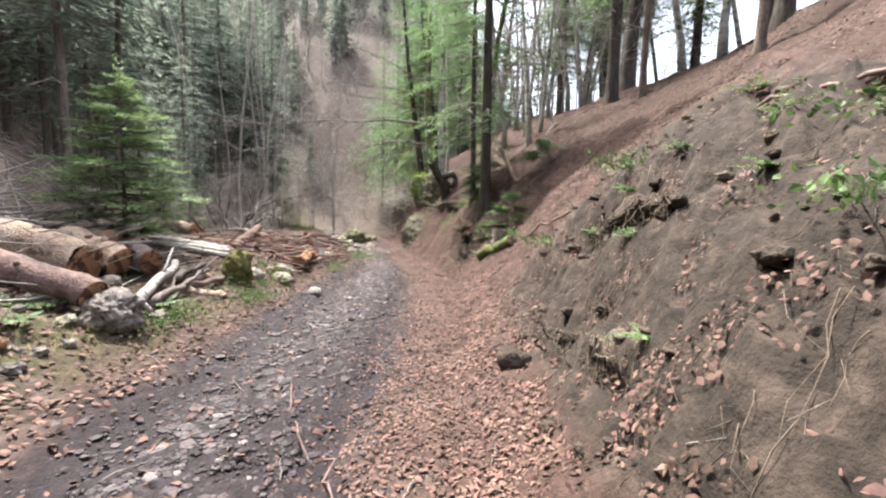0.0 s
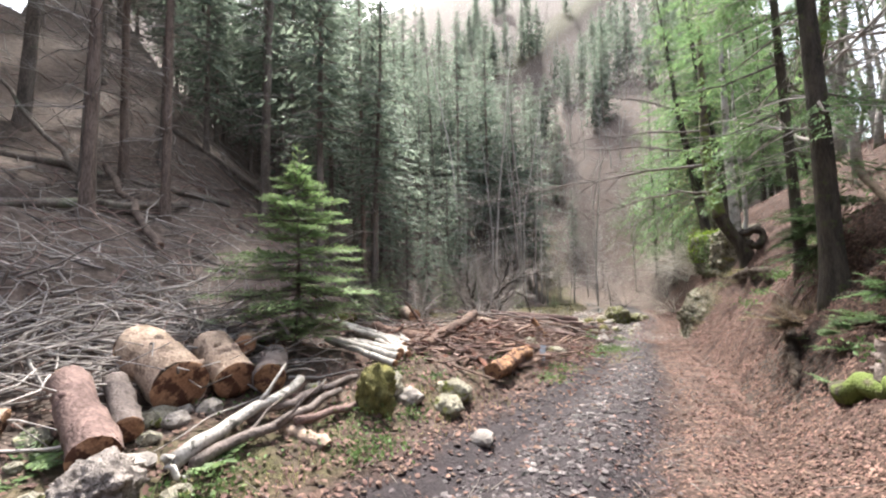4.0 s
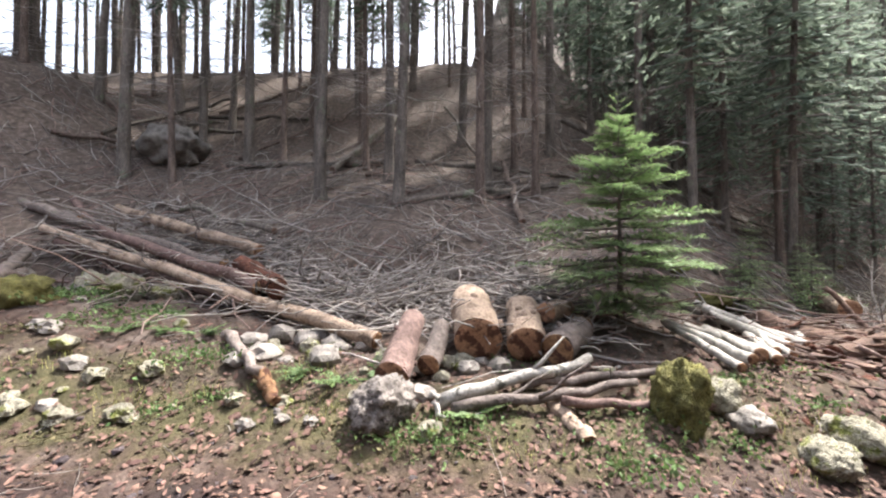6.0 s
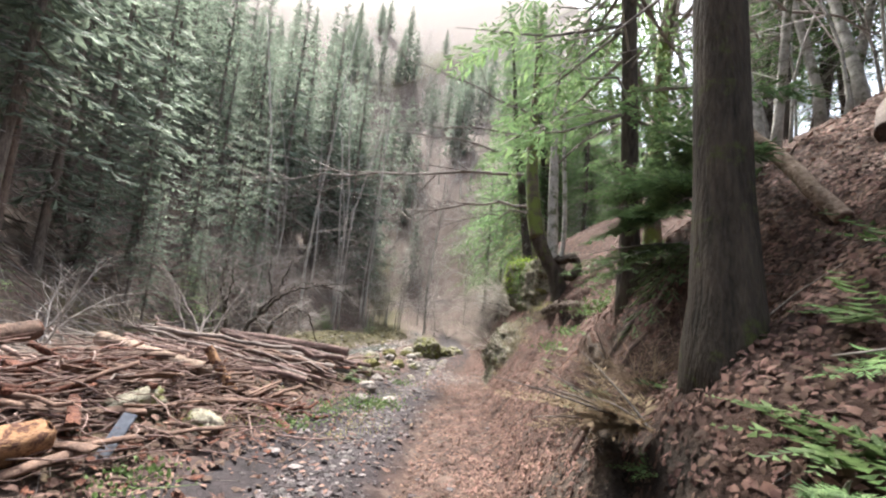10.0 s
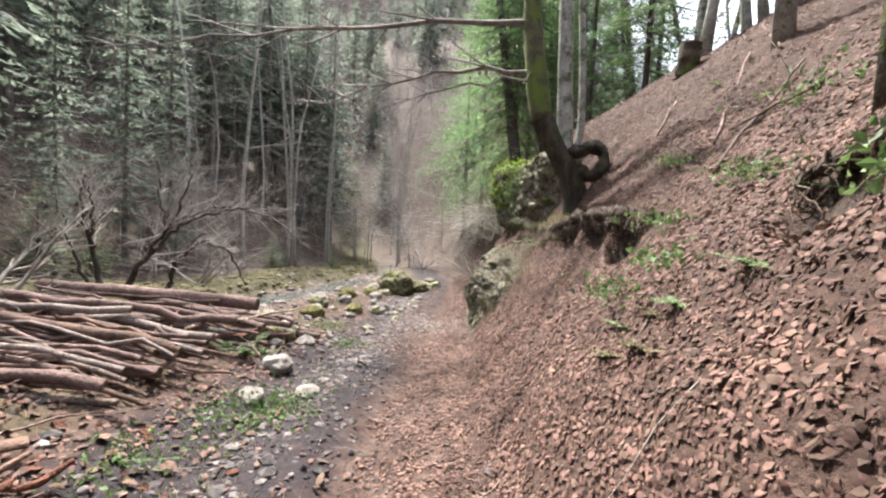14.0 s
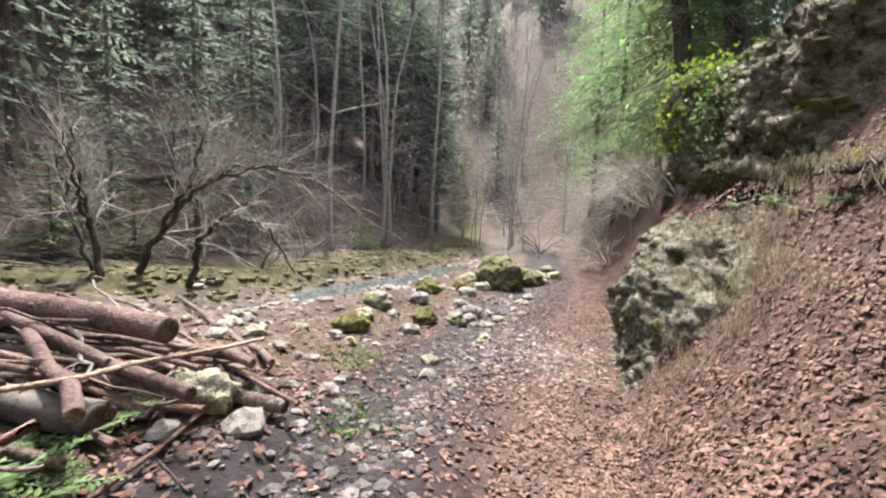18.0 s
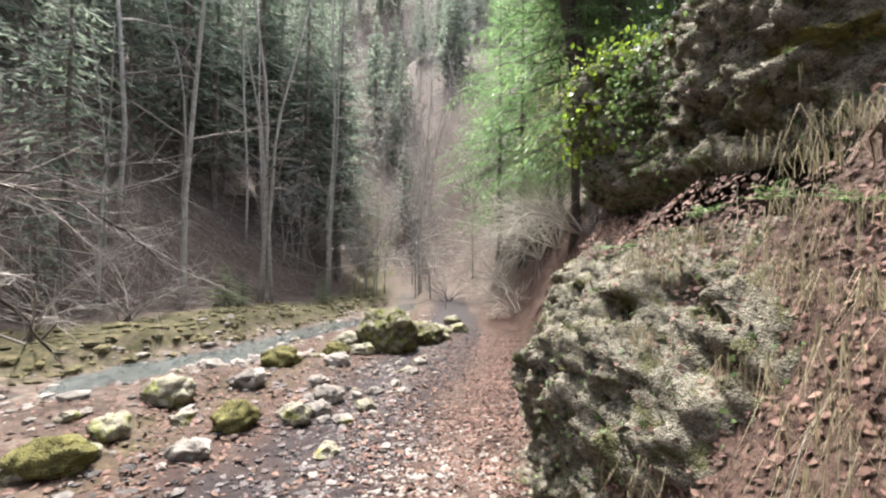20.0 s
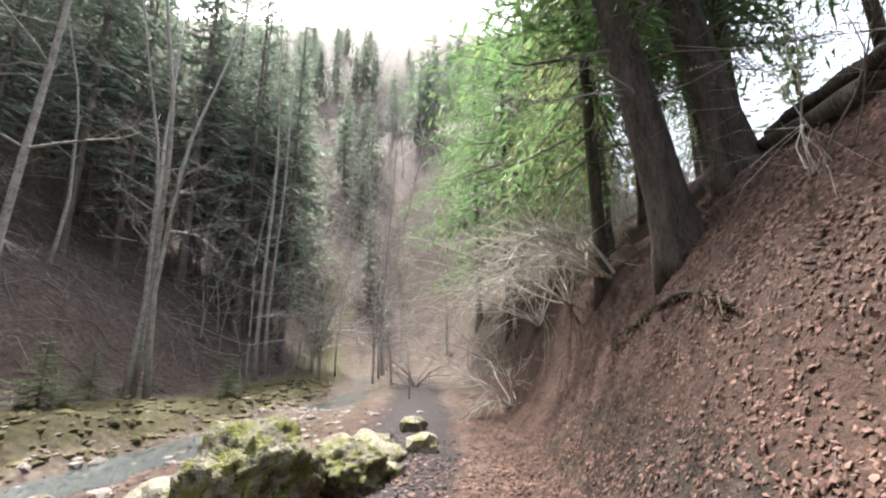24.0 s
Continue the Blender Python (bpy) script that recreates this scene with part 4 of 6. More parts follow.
# ---------------------------------------------------------------- timber in the clearing
def log(p0, p1, r, label, bark="log", cut="cut", group="", r1=None, wob=.012, name="log", sides=14, ends=True, rough=.035):
    """A trunk section from p0 to p1 with sawn faces."""
    p0, p1 = np.asarray(p0, float), np.asarray(p1, float)
    root = thing(name, p0, label, "log", group)
    k = 9
    pts = curve_pts(p0, p1, k, wob=wob)
    pts[-1] = p1
    rad = np.linspace(r, r1 or r * .92, k) * (1 + rng.normal(0, .025, k))
    g = Geo()
    g.tube(pts, rad, sides, cap=False, rough=rough)
    ax = (p1 - p0) / np.linalg.norm(p1 - p0)
    for _ in range(3):
        i = rng.integers(1, k - 1)
        side = np.cross(ax, rng.normal(0, 1, 3))
        side /= np.linalg.norm(side)
        g.tube([pts[i] + side * rad[i] * .8, pts[i] + side * rad[i] * rng.uniform(1.1, 1.25)], [r * .22, r * .16], 6)
    g.make("bark", M[bark], root, origin=p0)
    if ends:
        for c, out, rr in ((pts[0], -ax, rad[0]), (pts[-1], ax, rad[-1])):
            a = np.cross(out, (0, 0, 1.0))
            a /= np.linalg.norm(a) + 1e-9
            b = np.cross(out, a)
            g = Geo()
            ang = np.linspace(0, 2 * np.pi, 18, endpoint=False)
            rings = []
            for q, dz in ((1.0, .0), (.97, .010), (.6, .012), (.25, .006)):
                jag = 1 + rng.normal(0, .015, 18)
                rings.append(c + out * dz + (rr * q * jag)[:, None] * (np.cos(ang)[:, None] * a + np.sin(ang)[:, None] * b))
            v = np.vstack(rings + [c + out * .008])
            quads = [(i * 18 + j, i * 18 + (j + 1) % 18, i * 18 + 18 + (j + 1) % 18, i * 18 + 18 + j) for i in range(3) for j in range(18)]
            tris = [(54 + j, 54 + (j + 1) % 18, 72) for j in range(18)]
            g.add(v, quads, tris)
            g.make("cut_face", M[cut], root, "sawn orange-brown wood", origin=p0)
    return root


def stick(p0, p1, r, label, mat="log", group="", twigs=2, wob=.02, sag=0.0, name="branch"):
    """A loose branch, one mesh."""
    pts = curve_pts(p0, p1, 8, sag=sag, wob=wob)
    g = Geo()
    g.tube(pts, np.linspace(r, r * .7, 8), 8, rough=.04)
    L = np.linalg.norm(np.asarray(p1) - np.asarray(p0))
    for _ in range(twigs):
        i = rng.integers(2, 7)
        e = pts[i] + (pts[i] - pts[i - 1]) * 1.2 + rng.normal(0, .1 * L, 3) + (0, 0, .05 * L)
        g.tube(curve_pts(pts[i], e, 4, wob=.01), np.linspace(r * .4, r * .15, 4), 5)
    ob = g.make(name, M[mat], origin=np.asarray(p0, float))
    return tagged(ob, label, "branch", group)


def gp(x, y, up=0.0):
    return ground_point(x, y, up)


YARD = "sawn logs in the clearing"
log((-3.52, 3.98, .55), (-4.72, 4.02, .88), .155, "thick purplish log with a dark sawn end lying on stones", "log_red", group=YARD)
log((-3.95, 4.28, .55), (-4.75, 4.38, .80), .115, "short grey log leaning beside a thicker one", "log", group=YARD)
log((-4.35, 4.80, .72), (-5.35, 4.72, 1.05), .27, "thick pale log section with a weathered orange end", "log_tan", group=YARD)
log((-4.35, 5.33, .68), (-5.1, 5.38, .98), .215, "stout log section with a dark rotting end", "log_tan", group=YARD)
log((-4.17, 5.62, .66), (-4.85, 6.05, .78), .175, "log with a bright orange cut face and greenish bark", "log", "orange", group=YARD)
log((-4.75, 5.62, .98), (-5.5, 6.05, .95), .12, "small log with a pale cut end among the larger ones", "log_tan", group=YARD)
log((-3.12, 5.62, .17), (-3.62, 5.45, .30), .075, "short peeled log lying on the leaf litter", "log_tan", group=YARD)
stick((-3.42, 4.42, .36), (-4.0, 5.92, .60), .07, "long pale barkless branch resting on the timber", "bark_birch", twigs=1)
stick((-3.32, 4.55, .34), (-3.72, 6.25, .45), .055, "grey branch lying along the edge of the clearing", "log", twigs=2)
stick((-3.75, 5.2, .42), (-4.05, 6.75, .50), .05, "grey branch lying under the pale one", "log", twigs=1)
stick((-3.45, 5.5, .38), (-3.5, 6.9, .34), .045, "thin grey branch on stones", "log_red", twigs=1)
stick((-3.35, 4.35, .45), (-3.28, 4.52, .2), .03, "short broken side stem of a pale branch", "bark_birch", twigs=0)
# forked branch with a torn end
fork = stick((-4.25, 2.0, .78), (-3.62, 2.72, .55), .075, "forked grey branch with a torn orange end", "log", twigs=0)
log((-3.66, 2.68, .53), (-3.34, 2.98, .38), .07, "torn pale orange branch end lying on the ground", "orange", "orange", name="log", r1=.05, wob=.015)

# slope of poles leading up to the yard
POLES = "long poles stacked at the edge of the wood"
for p0, p1, r, m in [((-4.55, 3.62, .68), (-7.55, -3.75, 2.28), .095, "log_tan"), ((-6.5, .6, 1.55), (-8.0, -4.0, 2.6), .10, "log"), ((-5.5, 1.7, 1.22), (-7.65, -2.9, 2.34), .10, "log_red"),
                     ((-6.9, 1.0, 1.78), (-8.35, -2.9, 2.75), .12, "log_tan"), ((-5.1, 2.5, .9), (-7.2, -2.2, 1.8), .075, "log"), ((-5.6, 1.2, 1.1), (-7.5, -3.4, 2.0), .09, "log_red"), ((-8.2, -3.6, 2.5), (-9.2, -6.2, 3.1), .12, "log"), ((-8.0, -3.2, 2.4), (-9.6, -5.2, 3.2), .09, "log_red")]:
    log(p0, p1, r, "long slender pole with bark, stacked with others", m, "orange", group=POLES, wob=.025, sides=10)
log((-5.5, 2.0, 1.2), (-6.35, 1.0, 1.55), .16, "split rotten log showing bright red wood", "rotten", "rotten", rough=.2)
log(gp(-4.0, -3.2, .2), gp(-4.9, -4.4, .25), .2, "thick log with an orange sawn end", "log_red", "orange")
log(gp(-4.75, -2.1, -.1), gp(-4.7, -2.2, .62), .13, "splintered upright stub of red wood", "rotten", "rotten")
log((-6.3, -.7, 1.2), (-7.4, -1.3, 1.75), .08, "grey log lying across the poles", "log")
for x, y, a in [(-4.4, -2.6, .5), (-4.7, -3.3, -.2), (-5.2, -3.0, .2), (-4.9, -1.9, .3), (-5.5, -2.3, .1)]:
    log(gp(x, y, .15), gp(x - 1.6, y - 1.4 + a, .25), .1, "grey pole in a heap near the trees", "log", group=POLES, sides=9)

# pale sticks and the torn orange log
WHITE = "pale sticks lying together"
for i in range(11):
    x0, y0 = -3.9 - .14 * i + rng.normal(0, .08), 7.35 + .17 * i
    z0 = float(height(x0, y0)) + .12 + .02 * (i % 3)
    L = rng.uniform(1.1, 1.9)
    a = rng.uniform(-.35, .5)
    x1, y1 = x0 - L * math.cos(a), y0 + L * math.sin(a)
    log((x0, y0, z0), (x1, y1, float(height(x1, y1)) + .16), rng.uniform(.045, .08), "pale barkless stick with a cut end", "bark_birch", group=WHITE, sides=10, wob=.01)
log((-3.27, 8.85, .24), (-3.7, 10.85, .20), .14, "torn orange log with splintered grain beside the track", "orange", "orange", wob=.02, r1=.13, rough=.14)
log((-4.75, 8.9, .5), (-5.5, 11.6, .82), .115, "long rotten log half stripped of its bark", "chips", "rotten", wob=.03, rough=.08)
log((-5.0, 9.3, .55), (-7.2, 9.6, .62), .13, "rotten red log lying across the heap", "chips", "rotten", wob=.03)
log((-7.1, 11.2, .75), (-8.6, 11.9, .8), .16, "pale peeled log at the back of the heap", "log_tan", "cut", wob=.02)
stick((-6.4, 10.9, .4), (-6.85, 10.6, 1.15), .05, "upright splintered stub sticking out of the heap", "chips", twigs=0)

# heap of bark slabs and broken wood
SCRAP = "heap of bark slabs and broken wood"
pieces = []
for k in range(9):
    g = Geo()
    L = rng.uniform(.3, 1.25)
    pts = curve_pts((-L / 2, 0, 0), (L / 2, 0, 0), 6, sag=rng.uniform(-.05, .05), wob=.018)
    if k % 3 == 2:
        a = np.linspace(-1.1, 1.1, 5)
        w = rng.uniform(.03, .065)
        inner = pts[:, None] + np.stack([np.zeros(5), np.sin(a) * w, np.cos(a) * w * .6], -1)[None]
        outer = inner + (0, 0, .02)
        v = np.concatenate([inner.reshape(-1, 3), outer.reshape(-1, 3)])
        q = []
        for i in range(5):
            for j in range(4):
                b0 = i * 5 + j
                q += [(b0, b0 + 5, b0 + 6, b0 + 1), (30 + b0, 30 + b0 + 1, 30 + b0 + 6, 30 + b0 + 5)]
            q += [(i * 5, 30 + i * 5, 35 + i * 5, 5 + i * 5), (i * 5 + 4, i * 5 + 9, 39 + i * 5, 34 + i * 5)]
        g.add(v, q)
    else:
        r = rng.uniform(.009, .032)
        g.tube(pts, np.linspace(r, r * .6, 6) * (1 + rng.normal(0, .12, 6)), 7, rough=.1)
    m = ["chips", "log_red", "chips", "rotten", "log", "chips", "twig_red", "log_tan", "rotten"][k]
    lab = ["broken brown branch in a heap", "purplish broken branch in a heap", "curved slab of loose bark in a heap", "piece of rotten red wood in a heap", "grey broken branch in a heap",
           "slab of dark bark in a heap", "reddish broken branch in a heap", "pale peeled branch in a heap", "crumbling slab of red wood in a heap"][k]
    pieces.append(tagged(g.make("wood_scrap", M[m]), lab, "wood", SCRAP))


def scatter_scrap(n, cx, cy, lx, ly, hgt, turn, spread_deg, weights):
    for i in range(n):
        a, b = rng.uniform(-1, 1), rng.uniform(-1, 1)
        x, y = cx + a * lx + .35 * b * ly * math.sin(radians(turn)) * .3, cy + b * ly
        dome = max(0, 1 - a * a) * max(.15, 1 - b * b)
        z = float(height(x, y)) + .05 + hgt * dome * rng.uniform(.05, 1)
        k = int(rng.choice(9, p=weights))
        m = pose(x, y, z, rng.normal(0, 12), rng.normal(0, 9), turn + rng.normal(0, spread_deg))
        copy_thing(pieces[k], m)


even = np.array([2, 2, 2.6, 1.6, 1.6, 2.6, 2, .5, 1.8])
scatter_scrap(215, -5.1, 11.3, 1.5, 2.7, .36, 55, 50, even / even.sum())
scatter_scrap(45, -4.5, 9.6, 1.1, 1.2, .2, 35, 50, even / even.sum())
poles_w = np.array([2, 3, .4, .3, 2, .4, 3, .5, .2])
scatter_scrap(30, -6.0, 16.4, 1.5, 2.2, .34, 30, 24, poles_w / poles_w.sum())
for k, pc in enumerate(pieces):
    x, y = -4.4 - .2 * k, 13.2 + .1 * k
    pc.matrix_basis = pose(x, y, float(height(x, y)) + .1, 5, 3, 50 + 9 * k)

g = Geo()
for _ in range(900):
    x, y = rng.normal(-5.0, .8), rng.normal(11.2, 1.4)
    z = float(height(x, y)) + .05 + abs(rng.normal(0, .2)) * math.exp(-((x + 5.1) / 1.2) ** 2)
    L, a = rng.uniform(.15, .8), radians(rng.normal(55, 50))
    e = np.array([x + L * math.cos(a), y + L * math.sin(a), z + rng.normal(0, .12) * L])
    r = rng.uniform(.004, .014)
    g.tube(curve_pts((x, y, z), e, 4, wob=.015), np.linspace(r, r * .5, 4), 5)
tagged(g.make("broken_twigs", M["twig_red"], origin=(-5, 11, .3)), "broken reddish twigs strewn over the wood heap", "twigs", kind="stuff")

# long stack of thin trunks further on
STACK = "stack of thin trunks beside the track"
for i in range(84):
    y0 = 14.2 + .046 * i + rng.normal(0, .1)
    lift = .04 + rng.uniform(0, .42) * math.sin(math.pi * (.12 + .8 * i / 84))
    x0 = -4.78 - .009 * i + rng.normal(0, .32)
    a = radians(rng.normal(158, 15))
    L = rng.uniform(2.2, 3.6)
    q = gp(x0 + L * .12, y0 + .8, lift)
    e = gp(x0 + L * math.cos(a), y0 + .8 - L * math.sin(a) * .9, lift + .12 + rng.normal(0, .06))
    log(q, e, rng.choice([.014, .018, .024, .03, .05]) * rng.uniform(.9, 1.15), "thin reddish-brown trunk in a stack", ["log_red", "bark_warm", "chips", "log_red", "log"][i % 5], "chips", group=STACK, sides=9, wob=.035)
log(gp(-5.35, 18.1, .42), gp(-8.3, 16.9, .55), .105, "thick smooth trunk on top of the stack", "log_red", "chips", group=STACK)
log(gp(-4.9, 17.5, .14), gp(-6.9, 16.4, .2), .11, "dark wet trunk at the foot of the stack", "twig_dark", "chips", group=STACK)
stick(gp(-5.2, 16.6, .25), gp(-4.8, 18.6, .5), .022, "thin pale stick leaning on the stack", "log_tan", twigs=2)
for i in range(16):
    x, y, a, L = rng.uniform(-6.4, -4.6), rng.uniform(14.4, 17.8), radians(rng.normal(100, 38)), rng.uniform(.8, 1.9)
    stick(gp(x, y, .3), gp(x + L * math.cos(a), y - L * math.sin(a), .22), rng.uniform(.008, .018), "thin dead branch lying across the stacked trunks", ["twig_dark", "chips", "log_red"][i % 3], group="branches across the stack", twigs=2, wob=.05)
stick(gp(-4.3, 17.2, .05), gp(-5.2, 18.9, .06), .018, "thin brown stick lying by stones", "chips", twigs=2)
log(gp(-4.6, 13.4, .15), gp(-6.6, 13.0, .3), .12, "pale trunk with a torn orange end", "log_tan", "orange")
log(gp(-4.35, 13.5, .02), gp(-4.75, 13.25, .5), .07, "leaning broken stub of orange wood", "orange", "rotten")
# blue-grey slate standing in the heap
bm = bmesh.new()
bmesh.ops.create_cube(bm, size=1, matrix=Matrix.Diagonal((.12, .02, .46, 1)))
bmesh.ops.bevel(bm, geom=bm.edges[:], offset=.008, segments=2, affect="EDGES")
me = bpy.data.meshes.new("slate_slab")
bm.to_mesh(me)
bm.free()
me.materials.append(M["slate"])
sl = tagged(new("slate_slab", me), "blue-grey stone slab leaning in the wood heap", "stone")
sl.matrix_basis = pose(-3.6, 11.35, float(height(-3.6, 11.35)) + .15, -38, 12, 30)

# tangle of thin branches behind the logs
g = Geo()
for _ in range(900):
    y = rng.uniform(-2.5, 6.3)
    x = rng.normal(-6.3, .8) if y > 3.6 else -4.9 - .41 * (3.62 - y) - abs(rng.normal(0, 1.0))
    z = float(height(x, y)) + abs(rng.normal(.1, .2))
    L = rng.uniform(.5, 1.9)
    a, el = rng.uniform(0, 6.28), rng.normal(.08, .22)
    e = np.array([x + L * math.cos(a), y + L * math.sin(a), z + L * math.sin(el)])
    e[2] = max(e[2], float(height(e[0], e[1])) + .03)
    g.tube(curve_pts((x, y, z), e, 5, sag=rng.normal(0, .05), wob=.035), np.linspace(rng.uniform(.008, .024), .004, 5), 4, cap=False)
tagged(g.make("brush_pile", M["twig"], origin=(-6.3, 3, .8)), "tangled pile of thin grey cut branches", "brush", kind="stuff")

# dead twigs all over the wooded hillside
for mat_, n_ in (("twig", 1500), ("twig_red", 2300), ("twig_dark", 1700)):
    g = Geo()
    for _ in range(n_):
        y = rng.uniform(-12, 40)
        foot = float(np.interp(y, [-30, -6, 4, 8, 11, 17, 24, 34, 45], [-7, -6.0, -5.4, -6.0, -7.4, -11.4, -14.4, -16.5, -19]))
        x = foot + .5 - abs(rng.normal(0, 8.5))
        z = float(height(x, y)) + abs(rng.normal(.02, .14))
        L = rng.uniform(.4, 1.8)
        a = rng.uniform(0, 6.28)
        e = np.array([x + L * math.cos(a), y + L * math.sin(a), 0])
        e[2] = float(height(e[0], e[1])) + abs(rng.normal(.04, .26 if y < 9 else .1))
        r = rng.uniform(.008, .026)
        g.tube(curve_pts((x, y, z), e, 4, sag=rng.normal(0, .06), wob=.05), np.linspace(r, r * .3, 4), 3, cap=False)
    tagged(g.make("dead_twigs", M[mat_], origin=(-10, 10, 1)), "dead " + {"twig": "grey", "twig_red": "reddish-brown", "twig_dark": "dark brown"}[mat_] + " twigs strewn over the forest floor", "brush", kind="stuff")
for _ in range(26):
    y = rng.uniform(-8, 30)
    x = float(np.interp(y, [-30, -6, 4, 8, 11, 17, 24, 34], [-9, -8, -7.6, -8, -9.4, -13, -15.5, -17.5])) - rng.uniform(0, 9)
    L, a, r = rng.uniform(2.5, 6), radians(rng.normal(35, 30)), rng.uniform(.04, .09)
    e = (x - L * math.cos(a), y + L * math.sin(a))
    log(gp(x, y, r * 2), gp(e[0], e[1], r * 2 + rng.uniform(0, .3)), r, "dark dead trunk fallen on the wooded slope", ["bark_dark", "bark", "bark_warm"][int(rng.integers(3))], "chips", group="fallen trunks", sides=7, wob=.05)
for x, y, L, a, r in [(-9.5, 3.2, 4.5, 115, .09), (-11, 5.6, 5, 60, .08), (-12.5, .5, 5, 160, .11), (-10.6, 8.2, 4, 100, .07), (-14, 3, 6, 75, .10), (-13, -3.2, 6, 95, .11), (-11.8, 11.5, 5, 130, .08), (-14.5, 16, 6, 120, .1), (-17, 22, 7, 110, .11), (-9, 6.6, 3, 40, .06), (-18, 9, 7, 90, .12), (-18.5, 28, 6, 140, .1)]:
    e = (x + L * math.cos(radians(a)), y + L * math.sin(radians(a)))
    log(gp(x, y, r * .9), gp(e[0], e[1], r * 1.4), r, "fallen dead trunk lying on the wooded slope", "bark", "chips", group="fallen trunks", sides=8, wob=.03)


# ---------------------------------------------------------------- stones
def stone(x, y, size, label, mat="stone", squash=(1, 1, .7), sink=.25, detail=2, rough=.2, name="stone", group="", z=None):
    g = Geo()
    base = float(height(x, y)) if z is None else z
    rock_geo(g, (0, 0, 0), size, detail, rough, squash, seed=rng.uniform(0, 50))
    ob = g.make(name, M[mat], smooth=detail > 2)
    ob.matrix_basis = pose(x, y, base + size * squash[2] * (1 - 2 * sink) * .8, 0, 0, rng.uniform(0, 360))
    return tagged(ob, label, "stone", group)


stone(-3.3, 3.95, .30, "large pitted grey-white rock at the edge of the clearing", "pitted", squash=(1.05, .9, .75), detail=5, rough=.16, name="boulder")
stone(-3.62, 4.25, .13, "small pale rock beside a larger one")
stone(-3.35, 6.45, .27, "upright mossy pointed rock in the clearing", "moss", (.8, .85, 1.35), detail=5, rough=.16, name="boulder")
stone(-3.6, 6.9, .2, "mossy rock between sticks", "stone_moss", (1, 1, .9), detail=4, rough=.18)
stone(-3.35, 7.0, .17, "pale rock at the end of the sticks", detail=4, rough=.18)
stone(-3.2, 7.75, .23, "mossy green rock by the pale sticks", "stone_moss", (1.1, .9, .75), detail=4, rough=.18)
stone(-3.0, 7.35, .2, "grey angular rock on the verge", "stone_moss", (1.2, .9, .7), detail=4, rough=.18)
stone(-2.3, 7.05, .13, "rounded grey stone near the track")
stone(-4.5, -.85, .36, "moss-covered green boulder by the poles", "moss", (1.2, .9, .75), detail=4, name="boulder")
stone(-5.5, -.3, .3, "lichen-grey rock below the poles", "stone_moss", (1, .9, .9), detail=4, rough=.18)
stone(-5.0, -1.2, .2, "pale rock on the verge")
stone(-6.55, -3.2, .3, "white limestone block below the poles", squash=(1.2, .9, .7), detail=4, rough=.19)
stone(-6.0, -1.2, .3, "lichened grey rock under the poles", "stone_moss", (1.1, .9, .9), detail=4, rough=.19, name="boulder")
stone(-5.7, .2, .24, "mossy rock under the poles", "stone_moss", (1.1, .9, .8), detail=4, rough=.19, name="boulder")
stone(-13.1, -5.3, 1.2, "large pale rock slab on the wooded slope", squash=(1.3, .8, .6), detail=4, rough=.19, name="boulder")
stone(-7.4, 9.1, .26, "bright yellow-green mossy stone behind the sticks", "moss", (1.3, 1, .6), detail=4, name="boulder")
stone(-7.9, 8.7, .2, "yellow-green mossy stone near the young fir", "moss", (1.3, 1, .6), detail=4)
for i in range(60):
    y = rng.uniform(-3.5, 4.5)
    stone(-3.1 - abs(rng.normal(0, .8)), y, rng.uniform(.03, .12), "pale weathered stone on the raised verge", "stone_moss" if i % 3 else "stone", rough=.3, group="stones on the verge")
for i in range(20):
    stone(-4.65 + rng.normal(0, .35), 2.7 + rng.normal(0, .45), rng.uniform(.08, .17), "grey lichened stone in a low heap", "stone_moss" if i % 3 == 0 else "stone", group="low stone heap")
for i in range(14):
    stone(-4.2 + rng.normal(0, .25), 4.9 + rng.normal(0, .6), rng.uniform(.07, .14), "grey stone under the logs", "stone_moss" if i % 2 else "stone", group="stones under the logs")
stone(-3.75, 12.4, .22, "low mossy rock by the wood heap", "stone_moss", (1.4, .8, .7), detail=4, rough=.18)
stone(-4.25, 12.0, .25, "mossy rock half under the wood heap", "stone_moss", (1.5, .8, .7), detail=4, rough=.18)
stone(-4.1, 17.0, .2, "angular pale block beside the track", detail=4, rough=.18)
stone(-4.95, 18.12, .24, "lichened angular block in front of the stack", "stone_moss", (1.3, .8, .75), detail=4, rough=.18)
stone(-4.5, 18.2, .15, "pale rounded stone beside the track")
stone(-4.75, 17.8, .11, "small pale stone near the stack")
stone(-3.75, 16.1, .17, "pale flat stone on the verge", squash=(1.2, .8, .5))
stone(-3.35, 16.55, .16, "white limestone half sunk in the track's edge", squash=(1.2, .8, .5))
